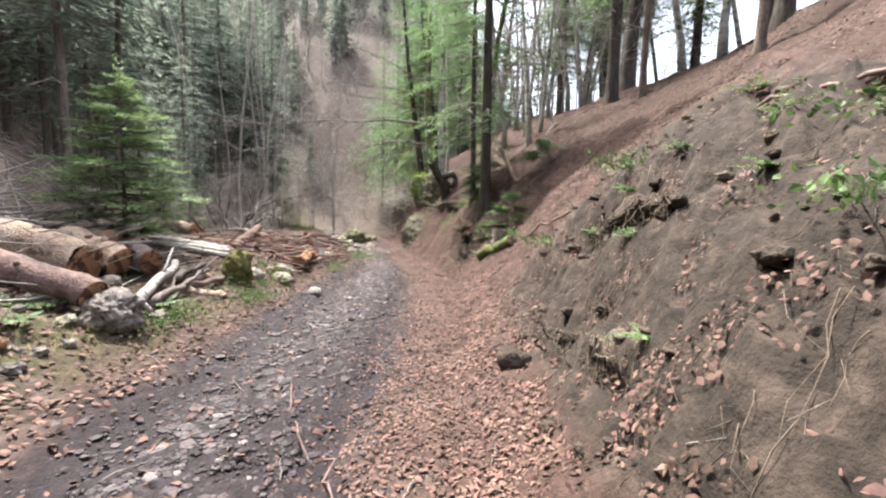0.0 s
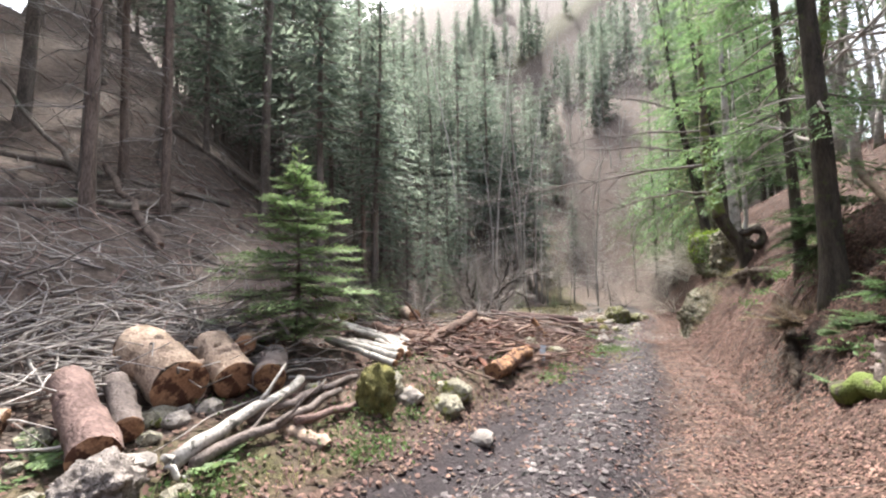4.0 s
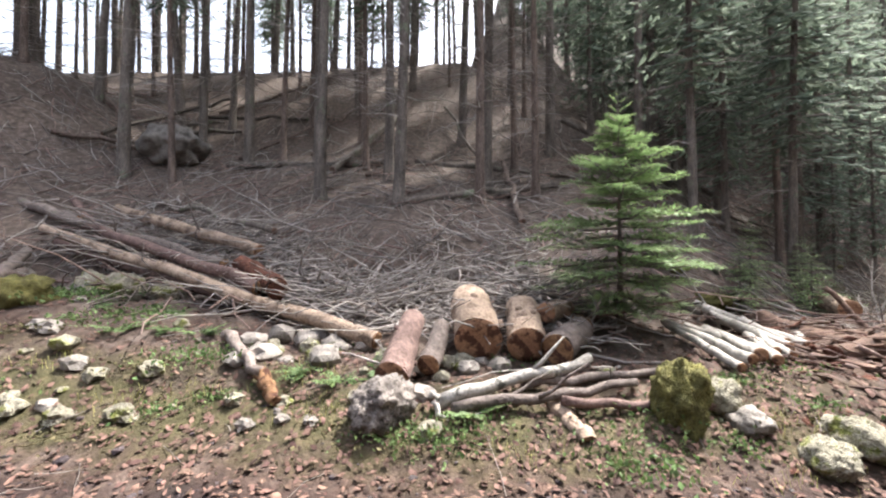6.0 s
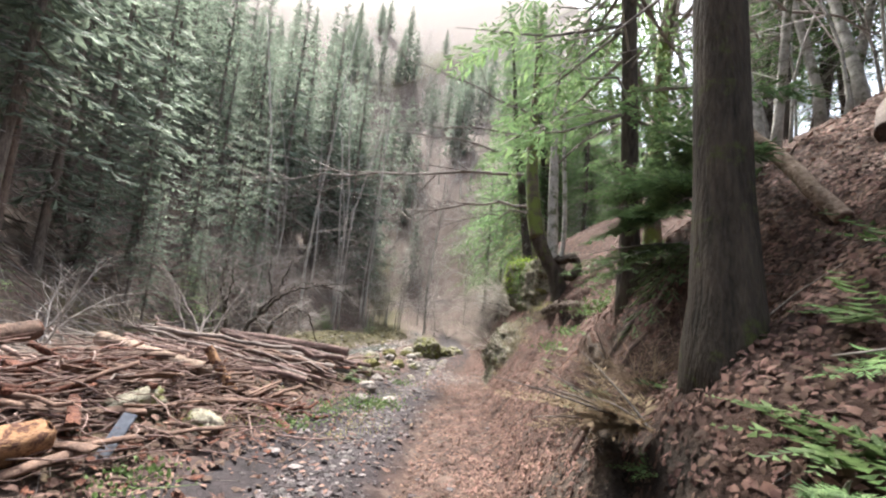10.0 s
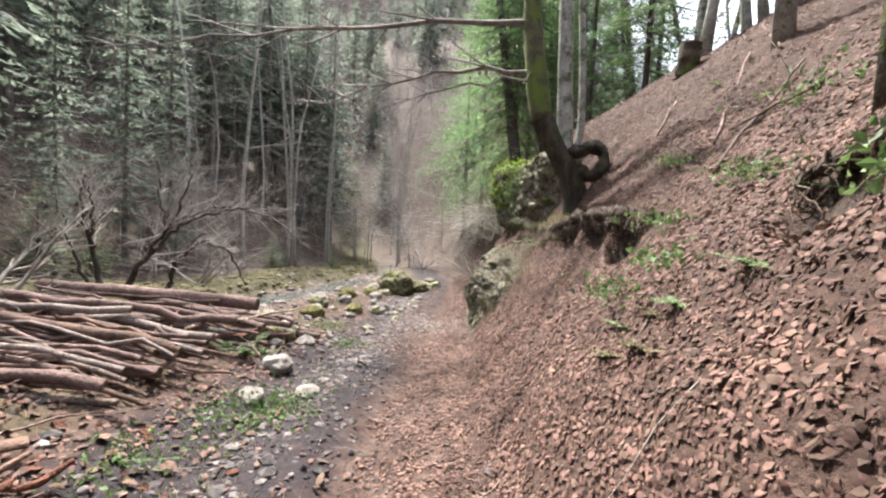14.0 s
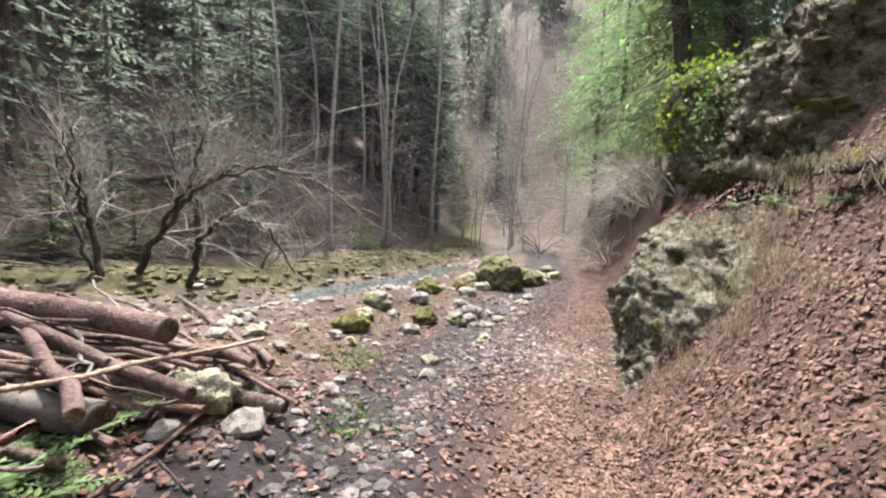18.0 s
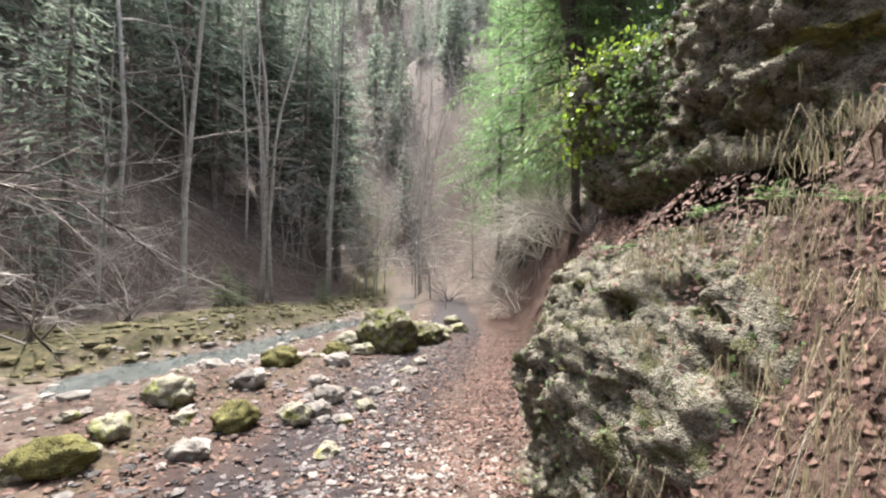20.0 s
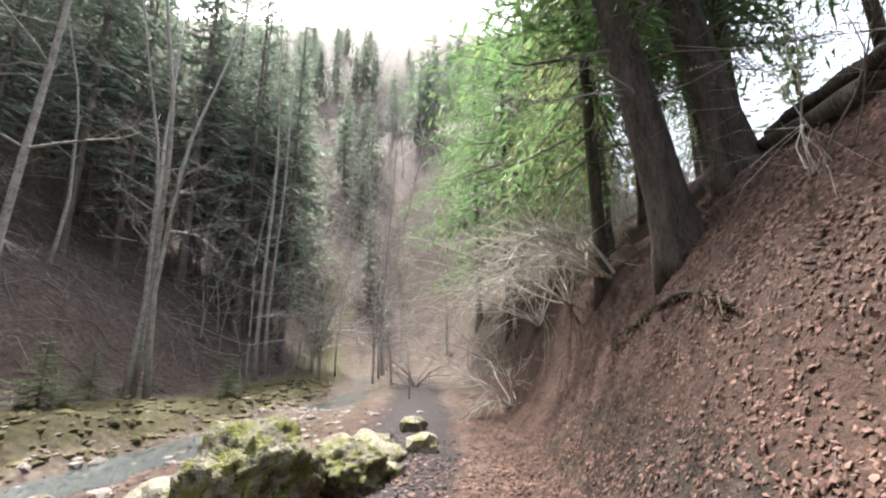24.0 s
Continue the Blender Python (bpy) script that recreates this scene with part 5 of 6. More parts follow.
# between track and stream
RUB = "stones between track and stream"
for x, y, s, m in [(-6.1, 20.9, .25, "moss"), (-6.4, 21.5, .2, "stone_moss"), (-5.75, 22.3, .24, "moss"), (-5.4, 22.8, .2, "stone_moss"), (-5.3, 23.15, .16, "stone"), (-5.55, 21.6, .15, "stone"), (-6.9, 22.4, .28, "stone_moss"), (-6.6, 23.4, .2, "stone"), (-7.2, 24.6, .3, "moss"),
                   (-5.53, 23.6, .20, "stone"), (-6.62, 23.3, .2, "stone"), (-6.42, 25.1, .2, "stone"), (-7.0, 25.9, .25, "moss"), (-6.6, 26.3, .22, "stone_moss"), (-5.1, 24.1, .11, "stone"), (-5.0, 24.55, .1, "stone"), (-7.6, 23.6, .16, "stone"), (-6.0, 24.0, .14, "stone"), (-4.7, 24.2, .09, "stone")]:
    stone(x, y, s, {"moss": "moss-covered boulder by the stream", "stone_moss": "partly mossy grey boulder by the stream", "stone": "pale rounded limestone by the stream"}[m], m, (1.15, .85, .72), detail=4, rough=.18, group=RUB)
for i in range(120):
    y = rng.uniform(18.4, 27)
    x = float(np.interp(y, PATH_Y, PATH_X)) - rng.uniform(1.3, 5.2)
    stone(x, y, rng.uniform(.04, .15) * rng.uniform(.7, 1), "pale stone among leaves by the stream", ["stone", "stone_moss", "stone"][i % 3], rough=.3, group=RUB)
stone(-6.5, 27.1, .64, "big porous mossy boulder beside the track", "tufa_dark", (1.05, .9, .95), detail=5, rough=.2, name="boulder")
stone(-6.1, 28.3, .48, "porous mossy rock behind a big boulder", "tufa_dark", detail=5, rough=.2, name="boulder")
stone(-7.2, 26.7, .34, "yellow-mossed rock at the foot of a boulder", "stone_moss", detail=4, rough=.19, name="boulder")
stone(-6.0, 29.0, .33, "mossy rock in a row beside the track", "stone_moss", detail=3, rough=.28, name="boulder")
for i in range(12):
    stone(-6.4 + rng.normal(0, .5), 29.8 + rng.normal(0, 1.0), rng.uniform(.15, .32), "mossy stone in a ridge beside the track", "stone_moss", detail=2, group="ridge of mossy stones")
log(gp(-7.35, 25.5, .05), gp(-7.05, 24.7, .08), .07, "grey weathered log among stream stones", "log", "chips")
log(gp(-7.6, 25.3, .04), gp(-7.45, 24.5, .06), .05, "thin weathered log among stream stones", "log", "chips")


# ---------------------------------------------------------------- mossy rock outcrop on the bank
def outcrop_part(parent, c, size, squash, mat, name="rock", detail=5, rough=.3, freq=2.2):
    g = Geo()
    rock_geo(g, c, size, detail, rough, squash, seed=rng.uniform(0, 50), freq=freq)
    return g.make(name, M[mat], parent, origin=parent.location)


def crag(p):
    """Porous, ledged limestone relief."""
    k = .5 * noise.noise(p * 1.1) + .4 * noise.noise(p * 2.6) - .45 * abs(noise.noise(p * 5.2)) + .3 * noise.noise(p * 11) + .2 * noise.noise(p * 24)
    v = noise.voronoi(p * 2.3)[0][0]
    return k - .85 * max(0, .36 - v) / .36 * max(0, min(1, .6 + 1.6 * noise.noise(p * .8 + Vector((7, 3, 1)))))


def rock_face(parent, y0, y1, z0, z1, bulge, rough, step=.035, cover=0.3):
    """A craggy face bulging out of the bank between two heights; leaves lie on its ledges."""
    ys, zs = np.arange(y0, y1, step), np.arange(z0, z1, step)
    us = np.linspace(.1, 4.2, 160)
    P3 = np.zeros((len(ys), len(zs), 3))
    out = np.array([-.88, -.30, .2])
    for i, y in enumerate(ys):
        px, _ = path_at(y)
        hs = np.maximum.accumulate(height(px + us, np.full(160, y)))
        xs = px + np.interp(zs, hs, us)
        sy = i / (len(ys) - 1)
        for j, z in enumerate(zs):
            sz = j / (len(zs) - 1)
            edge = min(1, 7 * sy, 6 * (1 - sy), 5 * (1 - sz) + .0, 12 * sz + .35)
            p = Vector((xs[j], y, z))
            d = edge * (bulge(sy, sz) + rough * crag(p + Vector((0, 0, .12 * noise.noise(p * 3))))) - .14 * (1 - edge)
            P3[i, j] = np.array(p) + out * d
    n, m = len(ys), len(zs)
    k = np.arange(n - 1)[:, None] * m + np.arange(m - 1)[None]
    g = Geo()
    g.add(P3.reshape(-1, 3), np.stack([k, k + 1, k + m + 1, k + m], -1).reshape(-1, 4))
    g.make("rock_face", M["tufa"], parent, origin=parent.location)
    nrm = np.cross(np.gradient(P3, axis=1), np.gradient(P3, axis=0))
    nrm *= np.sign(nrm @ out)[..., None]
    nrm /= np.linalg.norm(nrm, axis=2)[..., None] + 1e-9
    return P3.reshape(-1, 3), nrm.reshape(-1, 3)


def on_rock(parent, name, mat, pts, nrm, size, label, flat=.35, wide=(.26, .4)):
    """Small leaves lying on rock at the given points."""
    n = len(pts)
    nn = nrm + rng.normal(0, flat, (n, 3))
    nn /= np.linalg.norm(nn, axis=1)[:, None]
    d = np.cross(nn, rng.normal(0, 1, (n, 3)))
    d /= np.linalg.norm(d, axis=1)[:, None]
    L = size * rng.uniform(.5, 1.3, (n, 1))
    g = Geo()
    g.leaves(pts + nn * .012 - d * L * .5, d * L, np.cross(nn, d) * L * rng.uniform(*wide, (n, 1)), nn * L * rng.uniform(-.16, .2, (n, 1)))
    ob = g.make(name, M[mat], smooth=False, origin=pts.mean(0))
    return tagged(ob, label, "leaves", kind="stuff")


def bump_at(y, z, y0, z0, ry, rz):
    return math.exp(-(((y - y0) / ry) ** 2 + ((z - z0) / rz) ** 2))


def low_bulge(a, b):
    """Swell of the lower outcrop: round knobs, with dark caves between them."""
    y, z = 20.7 + 3.8 * a, -1.0 + 2.25 * b
    d = .02 + .06 * math.sin(3.1 * b) + .08 * bump_at(y, z, 21.7, 0, .8, 1.5)
    d += .3 * bump_at(y, z, 22.95, -.15, .36, .32) + .16 * bump_at(y, z, 23.6, .8, .3, .2) + .16 * bump_at(y, z, 22.2, .0, .35, .5) + .12 * bump_at(y, z, 22.5, .85, .3, .22)
    return d - .42 * bump_at(y, z, 23.4, .42, .15, .15) - .26 * bump_at(y, z, 23.8, .60, .12, .11) - .4 * bump_at(y, z, 23.35, -.62, .25, .14) - .25 * bump_at(y, z, 22.35, -.5, .25, .13)


low = thing("rock_outcrop", (-2.2, 23.2, -.8), "pitted mossy limestone outcrop beside the track", "rock")
lowP, lowN = rock_face(low, 20.7, 24.5, -1.0, 1.25, low_bulge, .34)
for c, s, q in [((-2.28, 22.85, -.2), .36, (.8, .9, .9)), ((-1.7, 21.9, -.1), .34, (.8, .9, .7))]:
    outcrop_part(low, c, s, q, "tufa", "rock", 5, .32, 2.6)
top = thing("rock_outcrop", (-1.6, 23.8, 1.3), "upper mossy outcrop overgrown with bright leaves", "rock")
topP, topN = rock_face(top, 21.5, 25.0, 1.55, 3.6, lambda a, b: .24 + .25 * math.sin(2.8 * min(1, b * 1.1)) * (.7 + .4 * math.sin(9 * a)) + .35 * bump_at(21.5 + 3.5 * a, b, 24.45, .6, .4, .3), .42)
for c, s, q in [((-1.45, 23.55, 2.5), .5, (.9, .85, .8)), ((-.9, 22.6, 2.3), .45, (1, .8, .7)), ((-1.85, 24.4, 2.4), .5, (.85, .9, .9))]:
    outcrop_part(top, c, s, q, "tufa", "rock", 5, .32, 2.6)
for c, s in [((-.95, 22.45, 2.75), .3), ((-.7, 22.3, 2.75), .28), ((-1.3, 23.2, 2.95), .25), ((-.8, 21.95, 2.2), .26)]:
    outcrop_part(top, c, s, (1.3, 1.2, .45), "moss", "moss_cushion", 4, .25, 2.4)
for PP, NN, n1, n2 in ((lowP, lowN, 2400, 1600), (topP, topN, 1000, 1200)):
    w = np.where(NN[:, 2] > .45)[0]
    k = rng.choice(w, n1)
    on_rock(None, "fallen_leaves", "leaf", PP[k], NN[k], .032, "brown leaves caught on the rock's ledges")
    k = rng.choice(len(PP), n2)
    on_rock(None, "rock_plants", "fern", PP[k], NN[k], .035, "tiny green plants and moss growing on the rock", .8)
k = rng.choice(np.where((topP[:, 1] > 23.6) & (topP[:, 2] > 2.1))[0], 1100)
on_rock(None, "ivy", "ivy", topP[k] + topN[k] * rng.uniform(0, .1, (1100, 1)), topN[k], .075, "bright yellow-green ivy clinging to the upper rock", .6)
k = rng.choice(np.where((topP[:, 1] > 22.6) & (topP[:, 1] < 24.2))[0], 700)
on_rock(None, "ivy", "fern", topP[k] + topN[k] * .03, topN[k], .055, "dark ivy leaves clinging to the rock", .5)


def leaf_cluster(name, centre, spread_, n, size, mat, label, category, up=.5, out=None):
    """A bush of many small leaves round a centre."""
    c = np.asarray(centre, float)
    p = c + rng.normal(0, 1, (n, 3)) * spread_
    d = rng.normal(0, 1, (n, 3)) + (0, 0, up)
    if out is not None:
        d += np.asarray(out)
    d /= np.linalg.norm(d, axis=1)[:, None]
    L = size * rng.uniform(.6, 1.3, (n, 1))
    w = np.cross(d, rng.normal(0, 1, (n, 3)))
    w /= np.linalg.norm(w, axis=1)[:, None]
    lift = np.cross(d, w) * L * .12
    g = Geo()
    g.blades(p, d * L, w * L * .33, lift)
    for _ in range(max(5, n // 60)):
        e = c + rng.normal(0, 1, 3) * spread_
        g.tube(curve_pts(c - (0, 0, spread_[2]), e, 4, wob=.03), [.006, .005, .004, .002], 3, cap=False)
    ob = g.make(name, M[mat], smooth=False, origin=c)
    return tagged(ob, label, category, kind="stuff")


leaf_cluster("ivy_bush", (-2.15, 24.35, 2.8), (.12, .25, .3), 480, .075, "ivy", "bright yellow-green leafy ivy hanging over the rock", "bush", out=(-.7, -.5, 0))
leaf_cluster("ivy_bush", (-1.75, 23.35, 2.6), (.16, .22, .3), 500, .06, "fern", "dark green ivy on the rock", "bush", out=(-.6, -.7, 0))
leaf_cluster("ivy_bush", (-1.75, 24.3, 3.3), (.3, .4, .12), 500, .08, "ivy", "bright yellow-green leaves on top of the rock", "bush", up=.9)


def grass_tuft(x, y, n, L, mat, label, z=None, droop=.5, spread_=.12, lean=(0, 0)):
    c = np.array([x, y, float(height(x, y)) if z is None else z])
    g = Geo()
    for _ in range(n):
        a = rng.uniform(0, 6.28)
        d = np.array([math.cos(a) + lean[0], math.sin(a) + lean[1]]) * rng.uniform(.15, .7)
        l = L * rng.uniform(.5, 1.2)
        b = c + np.array([*rng.normal(0, spread_, 2), 0])
        m = b + np.array([*(d * l * .45), l * (.55 if droop < 1.5 else .1)])
        e = b + np.array([*(d * l), l * (.75 - droop)])
        w = np.array([-d[1], d[0], 0]) / (np.linalg.norm(d) + 1e-6) * .0022
        g.add([b - w, b + w, m + w * .8, m - w * .8, e], [(0, 1, 2, 3)], [(3, 2, 4)])
    ob = g.make("grass_tuft", M[mat], smooth=False, origin=c)
    return tagged(ob, label, "grass", kind="stuff")


for x, y, z in [(-1.75, 22.5, .85), (-1.5, 22.1, .85), (-1.9, 22.85, .9), (-1.2, 21.6, .7), (-1.6, 22.3, 0.0), (-1.0, 21.2, .6)]:
    grass_tuft(x, y, 220, .3, "straw", "long dead grass hanging down the rock", z, droop=1.7, lean=(-.8, -.4), spread_=.16)
for _ in range(26):
    y = rng.uniform(20.2, 22.2)
    u = rng.uniform(.7, 2.1)
    grass_tuft(float(np.interp(y, PATH_Y, PATH_X)) + u, y, 55, .24, "straw", "dry grass hanging on the leafy slope by the rock", droop=1.2, lean=(-.9, -.3), spread_=.13)
for x, y in [(-.55, 20.6), (-.75, 20.9), (-.4, 20.3)]:
    grass_tuft(x, y, 90, .35, "grass", "green grass at the foot of the beech", droop=.6, lean=(-.6, -.3))
for x, y in [(-3.4, 3.4), (-3.0, 8.1), (-2.9, 6.9), (-3.05, 5.1), (-3.4, 7.3), (-3.9, 13.1), (-3.3, 15.2), (-3.0, 14.6), (-3.6, 17.3), (-3.15, 16.0), (-3.4, 1.6), (-3.7, .6), (-3.5, 2.2), (-3.9, 3.1), (-4.3, 14.2), (-2.6, 14.2), (-2.75, 13.8)]:
    grass_tuft(x, y, 60, .16, "grass", "low green grass on the verge", droop=.3, spread_=.2)


def fern(x, y, n, L, label, z=None, mat="fern"):
    """A fern or bramble clump: fronds with leaflets."""
    c = np.array([x, y, float(height(x, y)) if z is None else z])
    g = Geo()
    for i in range(n):
        a = rng.uniform(0, 6.28)
        l = L * rng.uniform(.6, 1.15)
        e = c + np.array([math.cos(a) * l, math.sin(a) * l, rng.uniform(.05, .55) * l])
        sprays(g, c + (0, 0, .02), e, 9, l * .33, .35, .22)
    ob = g.make("fern", M[mat], smooth=False, origin=c)
    return tagged(ob, label, "fern", kind="stuff")


for x, y in [(-3.75, 3.45), (-4.0, 3.7), (-3.9, 3.0), (-4.4, 1.6), (-4.2, .8), (-4.9, .9), (-3.35, 4.75)]:
    fern(x, y, 9, .34, "cut green fir twigs lying among the stones")
for x, y in [(-5.2, -1.6), (-5.6, -2.2), (-4.9, -.6), (-5.4, -.9), (-4.6, .2), (-5.9, -2.9), (-4.4, 1.2), (-5.0, .6), (-4.7, -1.9), (-6.1, -3.8)]:
    fern(x, y, 7, .28, "low green fern on the verge below the poles")
for x, y in [(1.75, 3.6), (2.0, 4.2), (1.9, 5.0), (2.3, 3.9), (2.6, 3.2), (2.5, 5.4), (3.0, 4.1), (1.35, 2.4), (2.2, 2.6)]:
    fern(x, y, 9, .26, "dark green fern on the bare bank")
for x, y in [(1.3, 9.7), (1.15, 10.0), (1.5, 10.2), (1.05, 10.25), (1.7, 9.9), (1.35, 10.6), (1.6, 10.8)]:
    fern(x, y, 10, .34, "green bramble trailing over the bank")
for x, y in [(.35, 15.0), (.1, 15.3), (-.2, 15.7), (-1.1, 21.2), (-.9, 20.9), (-1.25, 21.7), (-1.5, 22.0), (.1, 18.2), (-2.0, 22.4), (1.7, 20.0)]:
    fern(x, y, 7, .2, "small green fern on the leafy bank")

# saplings and shrubs
sap = conifer("fir_sapling", 1.7, .025, .12, .85, "small green fir sapling", ("bark", "spray"), whorl=.19, per=6, n=7, fine=3, droop=.3, dead=0, width=.17)
settle(sap, .72, 12.35, 0, .95)
for x, y, s in [(-7.4, 9.6, .75), (-8.6, 10.6, .8), (-10.6, 13.2, .9), (-9.4, 12.2, .7), (-12.6, 19.3, 1.3), (-13.4, 21.0, 1.1), (-7.9, 8.4, .6), (-14.0, 29.5, .9), (-14.8, 31.0, .8), (-13, 33.5, .7)]:
    plant(sap, x, y, scale=s)


def bough(p, d, L, label, mat="spray_mid", n=5):
    """A drooping spray of fir twigs."""
    p, d = np.asarray(p, float), np.asarray(d, float)
    root = thing("fir_bough", p, label, "branch")
    gs, gb = Geo(), Geo()
    for _ in range(n):
        e = p + (d / np.linalg.norm(d) + rng.normal(0, .28, 3)) * L * rng.uniform(.6, 1.1)
        gb.tube(curve_pts(p, e, 4, sag=-.04 * L), np.linspace(.008, .002, 4), 4, cap=False)
        sprays(gs, p, e, 12, L * .36, .35, .15, 8)
    gb.make("stem", M["twig_dark"], root, origin=p)
    tagged(gs.make("needles", M[mat], root, smooth=False, origin=p), kind="stuff")
    return root


settle(sap, -8.1, 11.4, 0, .8)
for x, y, up, d, L in [(1.9, 10.6, .9, (.6, -.6, -.2), .7), (1.6, 9.9, .3, (-.3, -.8, .1), .5), (1.3, 10.05, .25, (-.5, -.6, .1), .45), (2.2, 10.9, .9, (.5, -.5, -.2), .8)]:
    bough(gp(x, y, up), d, L, "green fir bough low on the bank beside the old fir", "spray_lime")
for p, d, L in [((1.05, 12.7, 2.55), (-.8, -.5, -.35), .95), ((1.1, 12.5, 2.2), (-.7, -.7, -.3), .9), ((1.15, 12.3, 2.5), (-.5, -.9, -.25), .9), ((1.3, 12.4, 2.9), (-.6, -.7, .0), 1.0), ((1.2, 12.9, 2.9), (-.9, -.2, -.1), .9)]:
    bough(p, d, L, "green fir bough hanging over the leafy bank")
for x, y, d in [(.8, 10.1, (-.4, -.6, .1)), (.45, 11.9, (-.7, .1, .2)), (.9, 10.0, (-.3, -.9, .1))]:
    bough(gp(x, y, .2), d, .3, "low green fir twigs at the foot of the old fir", n=4)
for x, y, d in [(.6, 10.9, (-.8, .1, .15)), (.55, 11.2, (-.8, -.2, .3)), (.5, 11.4, (-.7, .2, .4))]:
    bough(gp(x, y, .2), d, .45, "dry brown fir twigs hanging from the bank", "spray_dry", n=5)


def shrub(x, y, n, L, label, mat="twig_dark", lean=(0, 0), r=.03, arch=.5, depth=2):
    c = gp(x, y)
    root = thing("bare_shrub", c, label, "shrub")
    for i in range(n):
        a = rng.uniform(0, 6.28)
        d = np.array([math.cos(a) * .8 + lean[0], math.sin(a) * .8 + lean[1], rng.uniform(.5, 1.3)])
        d /= np.linalg.norm(d)
        l = L * rng.uniform(.55, 1.1)
        k = 8
        pts, p = [c + rng.normal(0, .06, 3) * (1, 1, 0) - (0, 0, .05)], None
        for s in range(k):
            d = d + rng.normal(0, .13, 3) - (0, 0, arch * .16 * (s / k + .3))
            d /= np.linalg.norm(d)
            pts.append(pts[-1] + d * l / k)
        g = Geo()
        rad = np.linspace(r, r * .18, k + 1) * rng.uniform(.7, 1.2)
        g.tube(pts, rad, 6, cap=False)
        for j in range(3, k + 1):
            for _ in range(2):
                nd = d + rng.normal(0, .6, 3) + (0, 0, .1)
                nd /= np.linalg.norm(nd)
                limbs(g, pts[j], nd, l * rng.uniform(.2, .4), rad[j] * .6, depth - 1, .5, 2, .1, .02, 4)
        g.make("stem", M[mat], root, origin=c)
    return root


shrub(-8.2, 16.1, 8, 2.4, "dark bare shrub with crooked stems behind the stack", "twig_dark", lean=(.1, -.1), r=.05, depth=3)


def crooked(label, stems, mat="bark_wet", twig="twig", reach=1.0, per=3, depth=3):
    """A bare shrub whose main stems run through the given places, the first on the ground."""
    x, y, _ = stems[0][0][0]
    c = gp(x, y)
    root = thing("bare_shrub", c, label, "shrub")
    gt = Geo()
    for pts, r in stems:
        p = np.array(pts, float)
        t = np.linspace(0, len(p) - 1, 7 * (len(p) - 1) + 1)
        q = np.stack([np.interp(t, np.arange(len(p)), p[:, i]) for i in range(3)], -1)
        for _ in range(3):
            q[1:-1] = (q[:-2] + 2 * q[1:-1] + q[2:]) / 4
        q[1:] += rng.normal(0, .03, (len(q) - 1, 3))
        rad = np.linspace(r, r * .22, len(q))
        g = Geo()
        g.tube(q, rad, 8, rough=.08)
        g.make("stem", M[mat], root, origin=c)
        for i in range(len(q) // 3, len(q)):
            for _ in range(per):
                if rng.random() < .45:
                    continue
                nd = (q[i] - q[i - 1]) / (np.linalg.norm(q[i] - q[i - 1]) + 1e-6) + rng.normal(0, .65, 3) + (.15, 0, .12)
                nd /= np.linalg.norm(nd)
                limbs(gt, q[i], nd, reach * rng.uniform(.45, 1.2), max(.006, rad[i] * .4), depth - 1, .55, 2, .12, .04, 4)
    tagged(gt.make("twigwork", M[twig], root, origin=c), kind="stuff")
    return root


crooked("dark bare shrub with slanting stems beyond the stream", [
    ([(-10.86, 19.88, -.5), (-10.35, 20.2, .55), (-9.9, 20.5, 1.4), (-9.53, 20.72, 2.6)], .085),
    ([(-10.3, 20.25, .6), (-9.7, 20.4, 1.25), (-8.9, 20.9, 1.75), (-8.0, 21.6, 1.9)], .05),
    ([(-9.9, 20.5, 1.4), (-9.2, 21.2, 1.9), (-8.4, 22.2, 1.7), (-7.9, 22.9, 1.0)], .035),
    ([(-10.0, 20.4, 1.2), (-10.3, 20.5, 2.2), (-10.2, 20.3, 3.0)], .035)], reach=1.1)
crooked("arching bare shrub bending down beside the stream", [
    ([(-10.43, 20.77, -.6), (-10.2, 20.85, .35), (-9.6, 21.0, .95), (-9.3, 21.7, .75), (-9.4, 22.5, -.35)], .075),
    ([(-10.2, 20.85, .35), (-10.0, 21.3, 1.0), (-9.4, 22.0, 1.5)], .035)], reach=.6, per=2)
crooked("dark bare shrub with upright crooked stems by the stream", [
    ([(-10.69, 19.44, -.5), (-10.95, 19.4, .6), (-11.15, 19.3, 1.5), (-10.9, 19.2, 2.4)], .075),
    ([(-10.95, 19.4, .6), (-10.5, 19.1, 1.3), (-10.3, 18.9, 2.2)], .045),
    ([(-11.1, 19.5, -.4), (-11.6, 19.3, .9), (-11.9, 19.2, 2.0)], .05)], reach=1.0)
crooked("thin pale bare shrub before the dark wood", [
    ([(-12.3, 21.8, -.5), (-12.0, 22.0, 1.2), (-11.4, 22.4, 2.6)], .035),
    ([(-12.2, 22.0, -.3), (-12.6, 22.3, 1.4), (-12.5, 22.6, 3.0)], .035)], "twig", reach=1.3)
shrub(-7.6, 12.2, 6, 1.6, "low bare shrub behind the wood heap", "twig_dark", r=.022)
shrub(-9.0, 13.6, 7, 2.2, "bare shrub at the edge of the wood", "twig", r=.025)
shrub(-12.2, 23.5, 7, 3.0, "grey bare shrub on the far bank", "twig", lean=(.3, 0), r=.03)
shrub(-13.5, 26, 7, 3.2, "grey bare shrub under the trees", "twig", lean=(.3, .1), r=.03)
shrub(-2.6, 31.6, 11, 3.6, "pale hazel arching far out over the track", "twig_pale", lean=(-.8, -.1), r=.032, arch=.85, depth=3)
shrub(-3.3, 33.4, 11, 3.8, "pale hazel with fine arching twigs", "twig_pale", lean=(-.8, -.1), r=.028, arch=.8, depth=3)
